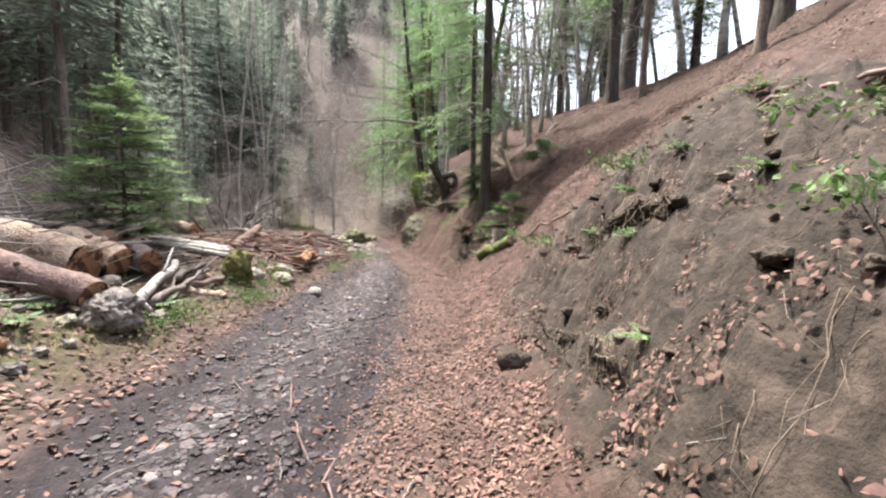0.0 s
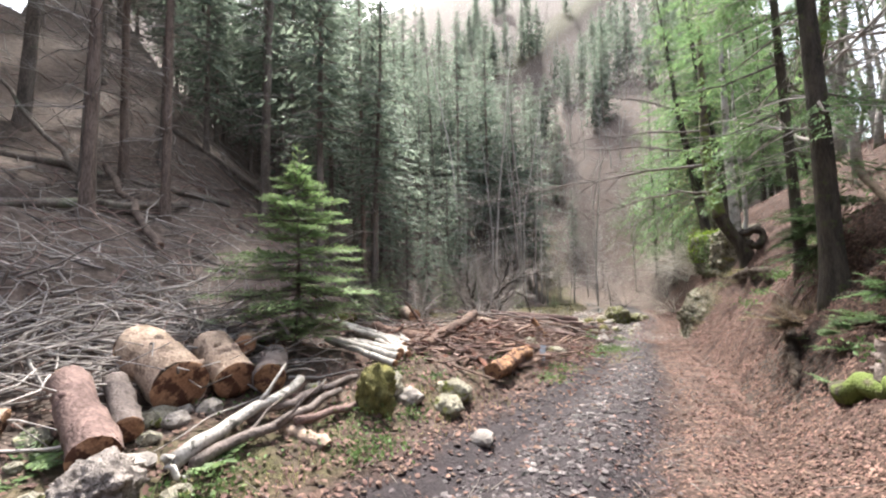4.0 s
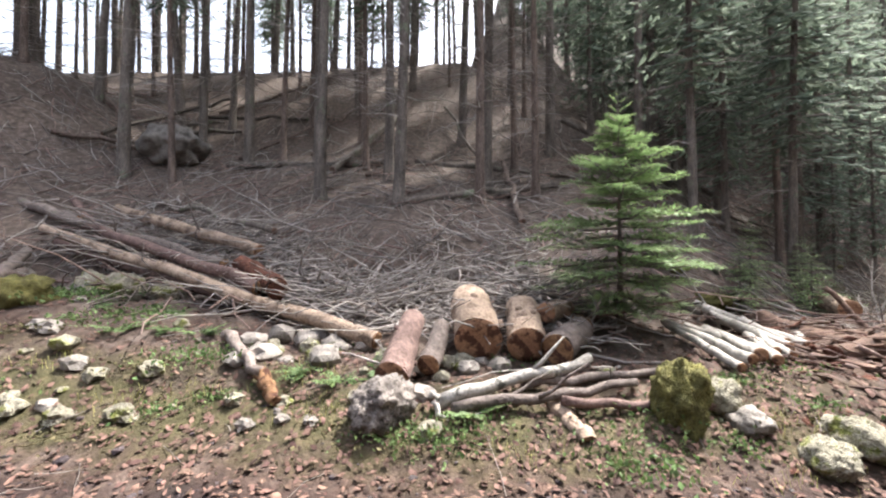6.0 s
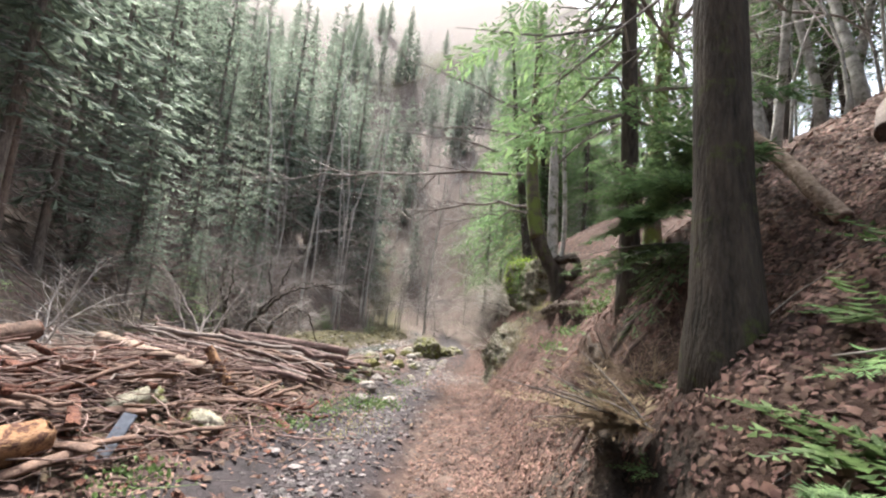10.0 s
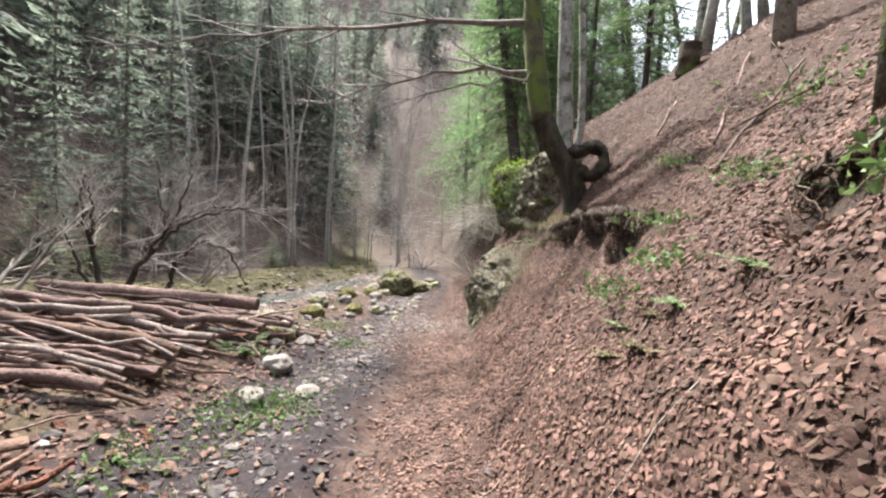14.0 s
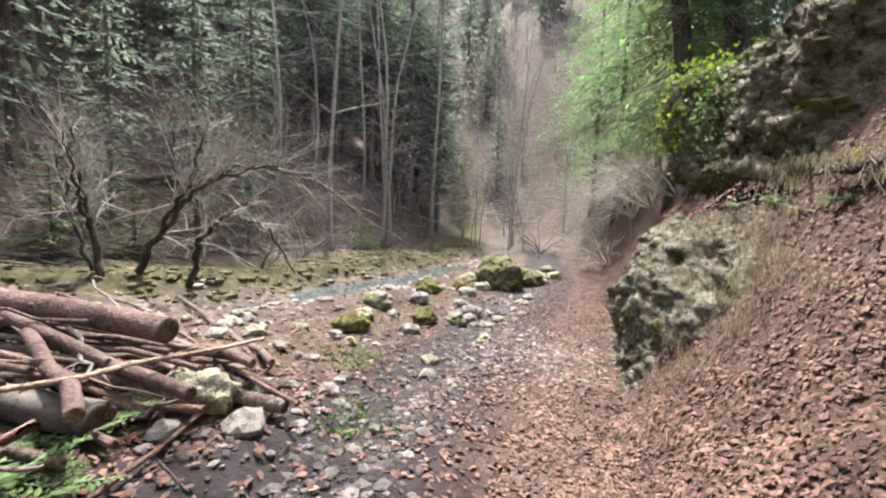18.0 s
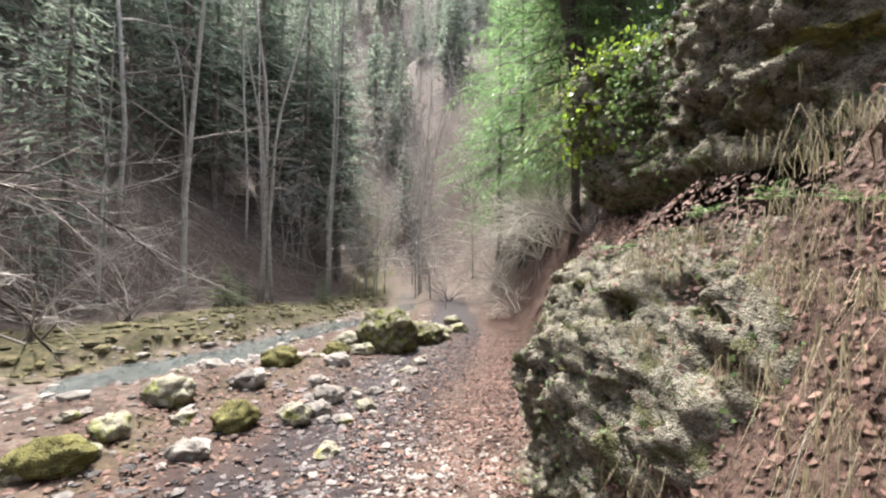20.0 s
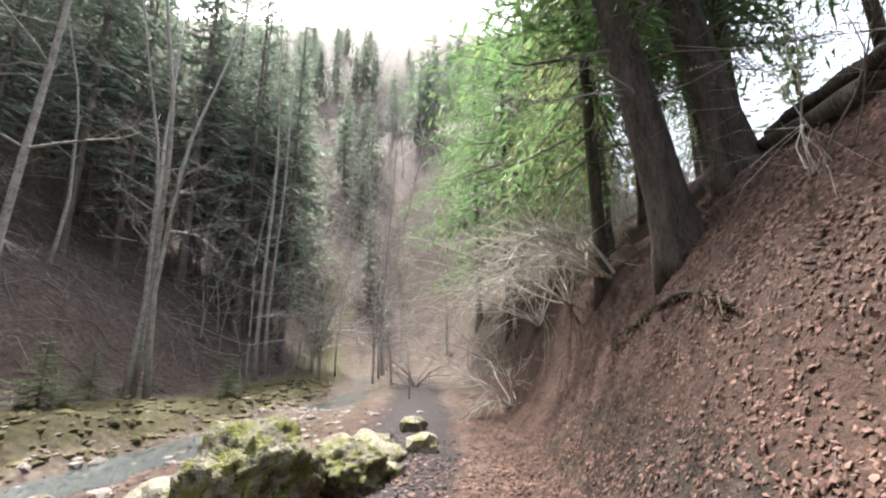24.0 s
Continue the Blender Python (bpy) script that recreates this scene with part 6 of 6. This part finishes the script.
shrub(-4.2, 35.5, 12, 3.6, "pale tangled hazel beside the track", "twig_pale", lean=(-.6, -.1), r=.025, arch=.8, depth=3)
shrub(-4.9, 34.2, 10, 2.6, "pale bare hazel on the bank", "twig_pale", lean=(-.6, -.2), r=.022, arch=.9, depth=3)
shrub(-6.0, 38.6, 10, 3.0, "tangled bare hazel by the bend", "twig", lean=(-.3, -.3), r=.025, arch=.8, depth=3)
shrub(-9.5, 39.5, 10, 3.0, "grey bare shrub at the bend of the track", "twig", lean=(.1, -.3), r=.025, arch=.8, depth=3)
shrub(-1.5, 26.9, 5, 2.6, "thin bare branches reaching out from the bank", "twig", lean=(-.5, -.6), r=.010, arch=.8)
shrub(-1.2, 25.6, 4, 1.8, "thin bare twigs on top of the bank", "twig", lean=(-.5, -.5), r=.009, arch=.6)
shrub(.72, 11.75, 34, .55, "dry tan brushwood leaning out from the bank", "twig_tan", lean=(-.35, -.15), r=.0035, arch=.5)

# the old beech with a looped burl above the track
bx, by, bz = -.39, 20.9, 2.4
beech = thing("beech_tree", (bx, by, bz), "many-stemmed beech with a mossy ring-shaped burl", "tree")


def beech_part(name, pts, rad, mat, sides=12, rough=.04, label=""):
    g = Geo()
    p = np.asarray(pts, float) + (bx, by, bz)
    # smooth the stem
    t = np.linspace(0, len(p) - 1, (len(p) - 1) * 4 + 1)
    q = np.stack([np.interp(t, np.arange(len(p)), p[:, i]) for i in range(3)], -1)
    q[1:-1] = (q[:-2] + 2 * q[1:-1] + q[2:]) / 4
    g.tube(q, np.interp(t, np.arange(len(p)), rad), sides, rough=rough)
    return g, q, g.make(name, M[mat], beech, label, origin=(bx, by, bz))


beech_part("trunk", [(.2, .15, -1.0), (.03, .05, -.15), (-.12, 0, .35), (-.45, 0, .9), (-.7, 0, 1.45)], [.36, .25, .215, .22, .225], "bark_wet", 14, .06, "dark mossy lower trunk")
_, s1, _ = beech_part("stem", [(-.66, .0, 1.3), (-.78, .02, 1.9), (-.85, .05, 2.5), (-.98, .1, 3.6), (-.95, .1, 9)], [.225, .22, .205, .175, .07], "bark_moss")
_, s2, _ = beech_part("stem", [(-.2, .03, .5), (-.2, .1, 1.0), (-.25, .12, 2.2), (-.3, .15, 4.0), (-.32, .2, 8.5)], [.18, .17, .155, .13, .05], "bark_beech")
_, s3, _ = beech_part("stem", [(.0, .12, .6), (.1, .2, 1.2), (.08, .25, 2.4), (-.05, .3, 4.5), (-.1, .3, 7.5)], [.09, .07, .065, .055, .025], "bark_beech")
ang = np.linspace(-2.7, 2.6, 13)
ring = [(.31 + (.22 + .025 * math.sin(3 * a)) * math.cos(a), -.06 + .06 * math.sin(a * 2), .5 + (.31 + .03 * math.cos(2 * a)) * math.sin(a)) for a in ang]
ring = [(-.02, 0, .2)] + ring + [(-.14, .02, .72)]
beech_part("burl", ring, [.15, .12, .105, .1, .11, .13, .12, .1, .09, .1, .12, .11, .09, .1, .12], "bark_wet", 14, .2, "dark mossy looped burl")

for p0, p1, r in [((-.95, .05, 3.3), (-9.6, -1.6, 2.7), .06), ((-.9, .05, 2.3), (-5.1, -.8, 1.65), .05), ((-.84, .02, 2.1), (-3.6, -1.6, 1.1), .03), ((-.96, .05, 3.7), (-5.6, -1.4, 4.3), .04), ((-.97, .1, 4.6), (-6.5, .2, 5.2), .04), ((-.28, .15, 3.6), (2.4, -1.4, 4.6), .035), ((-.97, .1, 5.2), (-4.6, -1.8, 6.2), .035), ((-.75, .02, 1.6), (-1.0, -.2, 2.05), .05)]:
    g = Geo()
    c = curve_pts(np.asarray(p0) + (bx, by, bz), np.asarray(p1) + (bx, by, bz), 10, sag=-.22, wob=.05)
    g.tube(c, np.linspace(r, r * .22, 10), 6, cap=False)
    L = np.linalg.norm(c[-1] - c[0])
    if L > 1:
        for i in range(2, 10):
            for _ in range(2):
                nd = (c[-1] - c[0]) / L + rng.normal(0, .45, 3)
                nd /= np.linalg.norm(nd)
                limbs(g, c[i], nd, L * rng.uniform(.1, .24), r * .4, 1, .45, 2, .1, .05, 4)
    g.make("branch", M["twig_dark"], beech, origin=(bx, by, bz))

# broken stump and dead wood on the bank
log(gp(1.65, 21.7, -.15), gp(1.72, 21.6, .5), .2, "mossy broken stump standing on the slope", "bark_moss", "chips", wob=.02)
log(gp(.78, 9.15, .05), gp(1.3, 8.0, .12), .12, "mossy log lying down the bank", "bark_moss", "chips", wob=.03, rough=.09)
log(gp(1.1, 8.7, .0), gp(1.12, 8.72, .38), .15, "grey rotten stump at the foot of the bank", "log", "chips")
log(gp(2.4, 12.4, .08), gp(3.4, 14.0, .1), .09, "dead trunk lying across the leafy slope", "log", "chips")
log(gp(1.9, 12.0, .05), gp(1.5, 12.7, 1.0), .06, "broken pale stem leaning on the slope", "log_tan", "chips")
log(gp(-1.1, 26.9, .08), gp(-.6, 30.2, .15), .11, "rotting trunk lying along the top of the bank", "bark_dark", "soil")
log(gp(-.8, 26.6, .2), gp(-.2, 30.4, .25), .1, "second rotting trunk on the bank", "bark_dark", "soil")
for x, y, L, a in [(1.9, 6.2, 1.4, 110), (2.8, 2.6, 1.0, 95), (.9, 17.4, 1.6, 40), (1.2, 18.4, 1.8, 60), (2.2, 19.2, 2.2, 75), (.6, 19.6, 1.2, 55), (.25, 12.15, .9, 35), (.5, 13.6, 1.0, 30), (1.6, 17.0, 1.4, 100)]:
    stick(gp(x, y, .04), gp(x + L * math.cos(radians(a)), y + L * math.sin(radians(a)), .05), .02, "dead branch lying on the leafy bank", "twig_red", group="dead branches on the bank")
stick(gp(-.55, 2.0, .02), gp(-1.2, 3.2, .02), .010, "thin crooked twig lying on the muddy track", "twig_red", twigs=3, wob=.05)
stick(gp(-.35, 1.5, .02), gp(-.62, 2.5, .02), .008, "thin twig on the track", "twig_red", twigs=1, wob=.05)


# overhanging lips of the bank with roots and dark hollows
def overhang(line, label, r=.09, hang=.3, roots=70, out=(-.9, -.2)):
    """A root-bound lip along points of the bank, with roots hanging from it."""
    t = np.linspace(0, len(line) - 1, 6 * (len(line) - 1) + 1)
    xs, ys = (np.interp(t, np.arange(len(line)), [q[i] for q in line]) for i in (0, 1))
    zs = np.interp(t, np.arange(len(line)), [q[2] if len(q) > 2 else float(height(q[0], q[1])) for q in line])
    pts = np.stack([xs, ys, zs], -1) + rng.normal(0, .018, (len(t), 3)) + (out[0] * .07, out[1] * .07, .0)
    root = thing("overhang", pts[0], label, "bank")
    g = Geo()
    taper = np.sin(np.linspace(.25, np.pi - .25, len(t))) * r * rng.uniform(.75, 1.25, len(t))
    g.tube(pts, taper, 12, rough=.24)
    g.make("turf_lip", M["soil"], root, origin=pts[0])
    g = Geo()
    for _ in range(roots):
        i = int(rng.integers(1, len(t) - 1))
        b = pts[i] + np.array([out[0] * r * .8, out[1] * r * .8, rng.uniform(-.4, .7) * r]) + rng.normal(0, .02, 3)
        l = hang * rng.uniform(.35, 1.2)
        e = b + np.array([rng.uniform(-.1, .1), rng.normal(0, .6) * l, -l])
        g.tube(curve_pts(b, e, 5, wob=.03), np.linspace(rng.uniform(.003, .011), .0015, 5), 4, cap=False)
    tagged(g.make("root_fringe", M["root"], root, origin=pts[0]), kind="stuff")
    return root


overhang([(-.95, 21.25, 1.5), (-.6, 20.45, 1.6), (-.27, 19.65, 1.72), (.1, 19.05, 1.8), (.36, 18.45, 1.76), (.6, 17.85, 1.7)], "long overhanging leafy edge with hanging roots above a dark hollow", .1, .28, 300)
overhang([(1.78, 4.25), (1.92, 3.7), (2.0, 3.15)], "turf overhang above a dark hollow in the bare bank", .1, .25, 60)
overhang([(.74, 15.4), (.86, 15.05), (.92, 14.6)], "overhanging turf with roots below the beech", .05, .26, 60)
overhang([(.42, 13.6), (.52, 13.1), (.56, 12.6)], "root-held edge above a dark hollow in the leaves", .055, .22, 50)
overhang([(.55, 11.9), (.5, 11.3), (.52, 10.7), (.5, 10.1)], "crumbling dark edge of the bank below the fir", .06, .22, 80)
overhang([(-2.75, 29.7), (-2.5, 28.7), (-2.25, 27.7), (-2.2, 26.8)], "root-bound earth shoulder above the track", .05, .22, 110)
overhang([(1.2, 2.2), (1.25, 3.0), (1.2, 3.9), (1.15, 4.8)], "crumbling bare edge low on the bank", .04, .2, 90)
stick(gp(.3, 13.0, .03), gp(.72, 12.75, .08), .024, "pale broken branch lying in the bank's hollow", "log", twigs=1)
stone(.72, 3.55, .14, "dark clod of earth on the leaf litter", "soil", (1, 1, .8), detail=3, name="earth_clod")
for x, y in [(-.15, 15.3), (-.02, 15.5), (-.28, 15.45), (-.1, 15.15)]:
    fern(x, y, 9, .17, "dark olive herbs on a mossy hummock", mat="moss_olive")

g = Geo()
for _ in range(900):
    y, u = rng.uniform(-2, 6.6), rng.uniform(.7, 3.3)
    x = u + float(np.interp(y, PATH_Y, PATH_X))
    L = rng.uniform(.1, .45)
    e = (x - L * rng.uniform(.3, .9), y + rng.normal(0, .16))
    g.tube(curve_pts(gp(x, y, .01), gp(e[0], e[1], rng.uniform(.0, .05)), 5, wob=.02), np.linspace(rng.uniform(.0015, .0045), .001, 5), 3, cap=False)
tagged(g.make("root_hairs", M["root"], origin=(2, 3, 1)), "fine roots hanging from the bare bank", "roots", kind="stuff")
for _ in range(16):
    y, u = rng.uniform(-1.5, 6.8), rng.uniform(.8, 3.2)
    grass_tuft(u, y, 40, .22, "straw", "dry grass hanging on the bare bank", droop=1.6, lean=(-.9, 0))
for i in range(110):
    y, u = rng.uniform(-1.2, 6.6), rng.uniform(.75, 3.0)
    stone(u, y, rng.uniform(.025, .075), "rough clod of dark earth on the bank", "soil" if i % 3 else "root", (1, 1.2, .6), sink=.35, detail=3, rough=.3, name="earth_clod", group="earth clods on the bank")

# low herbs on the verge
for _ in range(34):
    x, y, w = -3.0 - abs(rng.normal(0, .9)), rng.uniform(-3, 8), rng.uniform(.12, .3)
    leaf_cluster("herbs", gp(x, y, .015), (w, w, .02), 130, .04, "fern" if rng.random() < .5 else "moss_olive", "low green herbs and moss on the stony verge", "plant", up=.7)
for x, y, w in [(-3.45, 16.2, .3), (-3.2, 15.8, .22), (-3.7, 15.6, .25), (-3.0, 10.2, .2), (-3.4, 13.4, .25), (-3.6, 14.6, .25), (-4.2, 18.9, .25), (-4.0, 9.9, .2), (-3.2, 11.2, .2), (-4.9, -.4, .35), (-4.5, .5, .3), (-5.3, -1.3, .35), (-3.9, 1.9, .25), (-2.9, 5.9, .2), (-3.1, 4.4, .2), (-5.2, 19.9, .25)]:
    leaf_cluster("herbs", gp(x, y, .03), (w, w, .035), 260, .05, "fern", "low green herbs growing on the verge", "plant", up=.8)
for x, y, w in [(-.1, 16.2, .2), (.2, 15.9, .18), (.9, 16.4, .2), (.5, 17.2, .2), (1.2, 14.2, .2), (1.0, 13.6, .2), (.6, 14.2, .18), (1.5, 16.8, .25), (.9, 18.6, .2), (1.6, 6.0, .25), (2.2, 4.8, .25), (2.5, 2.2, .25), (1.9, 1.6, .2), (1.3, 9.2, .25), (1.7, 9.4, .25), (1.5, 8.8, .2)]:
    leaf_cluster("herbs", gp(x, y, .02), (w, w, .05), 200, .055, "fern", "dark green herbs and brambles on the bank", "plant", up=.7)

for x, y, L in [(-4.75, 17.0, .34), (-4.95, 17.25, .38), (-4.55, 17.2, .3), (-5.1, 17.6, .3)]:
    fern(x, y, 10, L, "feathery green herb growing in front of the stack")
# brambles and boughs round the old fir
for x, y in [(.75, 10.2), (.9, 9.8), (1.1, 9.5), (.95, 10.5), (.7, 9.6), (.6, 10.9), (.75, 11.6), (1.4, 9.3), (1.8, 9.6), (2.0, 10.1)]:
    fern(x, y, 8, .22, "green bramble trailing over the earth below the fir")


# ---------------------------------------------------------------- leaf litter, gravel, twigs
def scatter_leaves(name, x, y, size, label, lift=.008, mat="leaf"):
    n = len(x)
    e = .05
    z = height(x, y)
    nx_, ny_ = (height(x + e, y) - z) / e, (height(x, y + e) - z) / e
    nrm = np.stack([-nx_, -ny_, np.ones(n)], -1)
    nrm /= np.linalg.norm(nrm, axis=1)[:, None]
    nrm = nrm + rng.normal(0, .24, (n, 3))
    nrm /= np.linalg.norm(nrm, axis=1)[:, None]
    d = np.cross(nrm, rng.normal(0, 1, (n, 3)))
    d /= np.linalg.norm(d, axis=1)[:, None]
    w = np.cross(nrm, d)
    L = size * rng.uniform(.5, 1.5, (n, 1))
    base = np.stack([x, y, z + lift + rng.uniform(0, .014, n)], -1) - d * L * .5
    g = Geo()
    g.leaves(base, d * L, w * L * rng.uniform(.16, .38, (n, 1)), nrm * L * rng.uniform(-.1, .24, (n, 1)))
    return tagged(g.make(name, M[mat], smooth=False, origin=(0, 10, 0)), label, "leaves", kind="stuff")


n = 225000
y = rng.uniform(-2.5, 38, n)
u = -.45 + np.abs(rng.gamma(2.2, 1.15, n))
clump = np.clip(.5 + 1.6 * ripple(u + np.interp(y, PATH_Y, PATH_X), y, .23), 0, 1)
keep = rng.random(n) > (.95 - .62 * clump) * np.interp(y, [5.2, 7], [1, 0]) * np.interp(u, [.8, 1.15, 2.6, 3.6], [0, 1, 1, .2])
xx = u + np.interp(y, PATH_Y, PATH_X)
patch = np.clip(1.7 * ripple(xx + 2, y, .62) + .9 * ripple(y, xx, .27) - .62, 0, 1) * np.interp(u, [.35, .6, 4, 7], [0, 1, 1, .4])
keep &= rng.random(n) > .45 * patch
keep &= (rng.random(n) > .4 * np.interp(y, [9, 9.8, 12.2, 12.8], [0, 1, 1, 0]) * np.interp(u, [.3, .5, 1.2, 1.6], [0, 1, 1, 0]))
keep &= ~((y > 21.7) & (y < 24.6) & (((u > .42) & (u < 1.15)) | ((u > 1.75) & (u < 2.6))))
y, u = y[keep], u[keep]
scatter_leaves("leaf_litter", np.interp(y, PATH_Y, PATH_X) + u, y, .039, "thick brown beech leaf litter on the bank")
n = 85000
y, u = rng.uniform(7, 30, n), rng.uniform(1.8, 8, n)
keep = ~((y > 21.3) & (y < 25) & (u < 2.7))
y, u = y[keep], u[keep]
scatter_leaves("leaf_litter", np.interp(y, PATH_Y, PATH_X) + u, y, .042, "brown beech leaves high on the wooded bank")
n = 26000
y, u = rng.uniform(9.5, 20.5, n), rng.uniform(.45, 3.6, n)
scatter_leaves("leaf_litter", np.interp(y, PATH_Y, PATH_X) + u, y, .046, "loose brown beech leaves deep on the slope", .014)
n = 7000
y, u = rng.uniform(-2.5, 9.5, n), rng.normal(-.3, .26, n)
scatter_leaves("fallen_leaves", np.interp(y, PATH_Y, PATH_X) + u, y, .035, "small brown leaves trodden into the track's edge", .004)
n = 34000
y = rng.uniform(-2.5, 31, n)
u = -np.abs(rng.gamma(3.2, 1.0, n)) + .1
track = (u > -2.3) & (u < -.15) & (rng.random(n) < .78)
y, u = y[~track], u[~track]
scatter_leaves("fallen_leaves", np.interp(y, PATH_Y, PATH_X) + u, y, .06, "scattered brown leaves on the track's verge")
n = 15000
y, u = rng.uniform(9, 24, n), rng.uniform(-.65, .7, n)
scatter_leaves("fallen_leaves", np.interp(y, PATH_Y, PATH_X) + u, y, .04, "small brown leaves trodden into the path", .004)
n = 5000
y = rng.uniform(18.5, 30, n)
u = rng.uniform(-1.6, .8, n)
scatter_leaves("fallen_leaves", np.interp(y, PATH_Y, PATH_X) + u, y, .06, "small pale leaves trodden into the track")

bm = bmesh.new()
bmesh.ops.create_icosphere(bm, subdivisions=1, radius=1)
ICO_V = np.array([v.co[:] for v in bm.verts])
ICO_F = np.array([[v.index for v in f.verts] for f in bm.faces])
bm.free()


def gravel(name, x, y, s, label, mat="stone"):
    n = len(x)
    k = len(ICO_V)
    jag = rng.uniform(.7, 1.25, (n, k, 1))
    sq = np.stack([rng.uniform(.8, 1.3, n), rng.uniform(.7, 1.1, n), rng.uniform(.4, .7, n)], -1)[:, None]
    v = ICO_V[None] * jag * sq * s[:, None, None]
    a = rng.uniform(0, 6.28, n)
    c, si = np.cos(a)[:, None], np.sin(a)[:, None]
    v = np.stack([v[..., 0] * c - v[..., 1] * si, v[..., 0] * si + v[..., 1] * c, v[..., 2]], -1)
    v += np.stack([x, y, height(x, y) + s * .02], -1)[:, None]
    f = (ICO_F[None] + (np.arange(n) * k)[:, None, None]).reshape(-1, 3)
    g = Geo()
    g.add(v.reshape(-1, 3), tris=f)
    return tagged(g.make(name, M[mat], smooth=False, origin=(0, 10, 0)), label, "gravel", kind="stuff")


n = 10000
y = rng.uniform(-2, 32, n)
u = np.where(rng.random(n) < .6, rng.normal(-1.45, .33, n), rng.normal(-1.2, .8, n))
gravel("gravel", np.interp(y, PATH_Y, PATH_X) + u, y, np.clip(rng.lognormal(-3.95, .45, n), .008, .06), "pale gravel pressed into the muddy track", "gravel")
n = 9000
y, u = rng.uniform(-2, 9, n), rng.normal(-1.1, .62, n)
gravel("gravel", np.interp(y, PATH_Y, PATH_X) + u, y, np.clip(rng.lognormal(-4.4, .5, n), .005, .04), "small dark stones pressed into the wet track", "gravel")
n = 2200
y = rng.uniform(-2, 30, n)
u = rng.normal(-1.45, .28, n)
gravel("gravel", np.interp(y, PATH_Y, PATH_X) + u, y, np.clip(rng.lognormal(-3.8, .5, n), .01, .07), "pale limestone chips on the crown of the track", "gravel_pale")
# pale grit stands in for a patch of sunlight on the path
n = 2600
y, u = rng.normal(22.3, .75, n), rng.normal(-.35, .5, n)
gravel("gravel", np.interp(y, PATH_Y, PATH_X) + u, y, np.clip(rng.lognormal(-4.2, .5, n), .008, .05), "pale limestone grit imitating a sun patch on the trodden path", "stone")
n = 2300
y = np.where(rng.random(n) < .6, rng.uniform(17.5, 26, n), rng.uniform(12.5, 29, n))
u = -1.2 - np.abs(rng.normal(0, 1.7, n))
gravel("gravel", np.interp(y, PATH_Y, PATH_X) + u, y, np.clip(rng.lognormal(-3.75, .55, n), .01, .09), "pale rubble beside the track", "gravel_pale")
n = 900
y = rng.uniform(17, 38, n)
gravel("moss_clumps", np.interp(y, STREAM_Y, STREAM_X) - np.abs(rng.normal(0, 1.6, n)) - .75, y, np.clip(rng.lognormal(-2.5, .4, n), .04, .16), "olive moss clumps on the stream's far bank", "moss_olive")
n = 900
y = rng.uniform(17, 34, n)
gravel("gravel", np.interp(y, STREAM_Y, STREAM_X) + rng.normal(.3, 1.0, n), y, np.clip(rng.lognormal(-2.9, .5, n), .02, .14), "wet stones in the stream bed")

# twigs on the near ground
g = Geo()
for _ in range(900):
    y = rng.uniform(-1.5, 30)
    u = rng.uniform(-5.5, 4.5)
    x = float(np.interp(y, PATH_Y, PATH_X)) + u
    L, a = rng.uniform(.12, .6), rng.uniform(0, 6.28)
    e = (x + L * math.cos(a), y + L * math.sin(a))
    p0, p1 = gp(x, y, .015), gp(e[0], e[1], .02)
    g.tube(curve_pts(p0, p1, 4, wob=.012), np.linspace(rng.uniform(.003, .007), .002, 4), 3, cap=False)
tagged(g.make("twig_litter", M["twig_dark"], origin=(0, 10, 0)), "small twigs lying on leaves and mud", "twigs", kind="stuff")

# crumbs of bark and rotten wood round the heaps
def crumbs(name, n, cx, cy, sx_, sy_, size, mat, label):
    x, y = rng.normal(cx, sx_, n), rng.normal(cy, sy_, n)
    return scatter_leaves(name, x, y, size, label, .02, mat)


crumbs("wood_chips", 1500, -4.6, 11.3, .9, 1.7, .09, "rotten", "crumbled red wood scattered round the heap")
crumbs("wood_chips", 2200, -4.8, 10.8, 1.2, 2.2, .10, "chips", "flakes of brown bark round the heap")
crumbs("wood_chips", 1500, -4.1, 5.2, .8, 1.7, .06, "chips", "flakes of bark among the sawn logs")
crumbs("wood_chips", 700, -5.4, 16.4, 1.0, 1.5, .08, "chips", "flakes of bark round the stack")
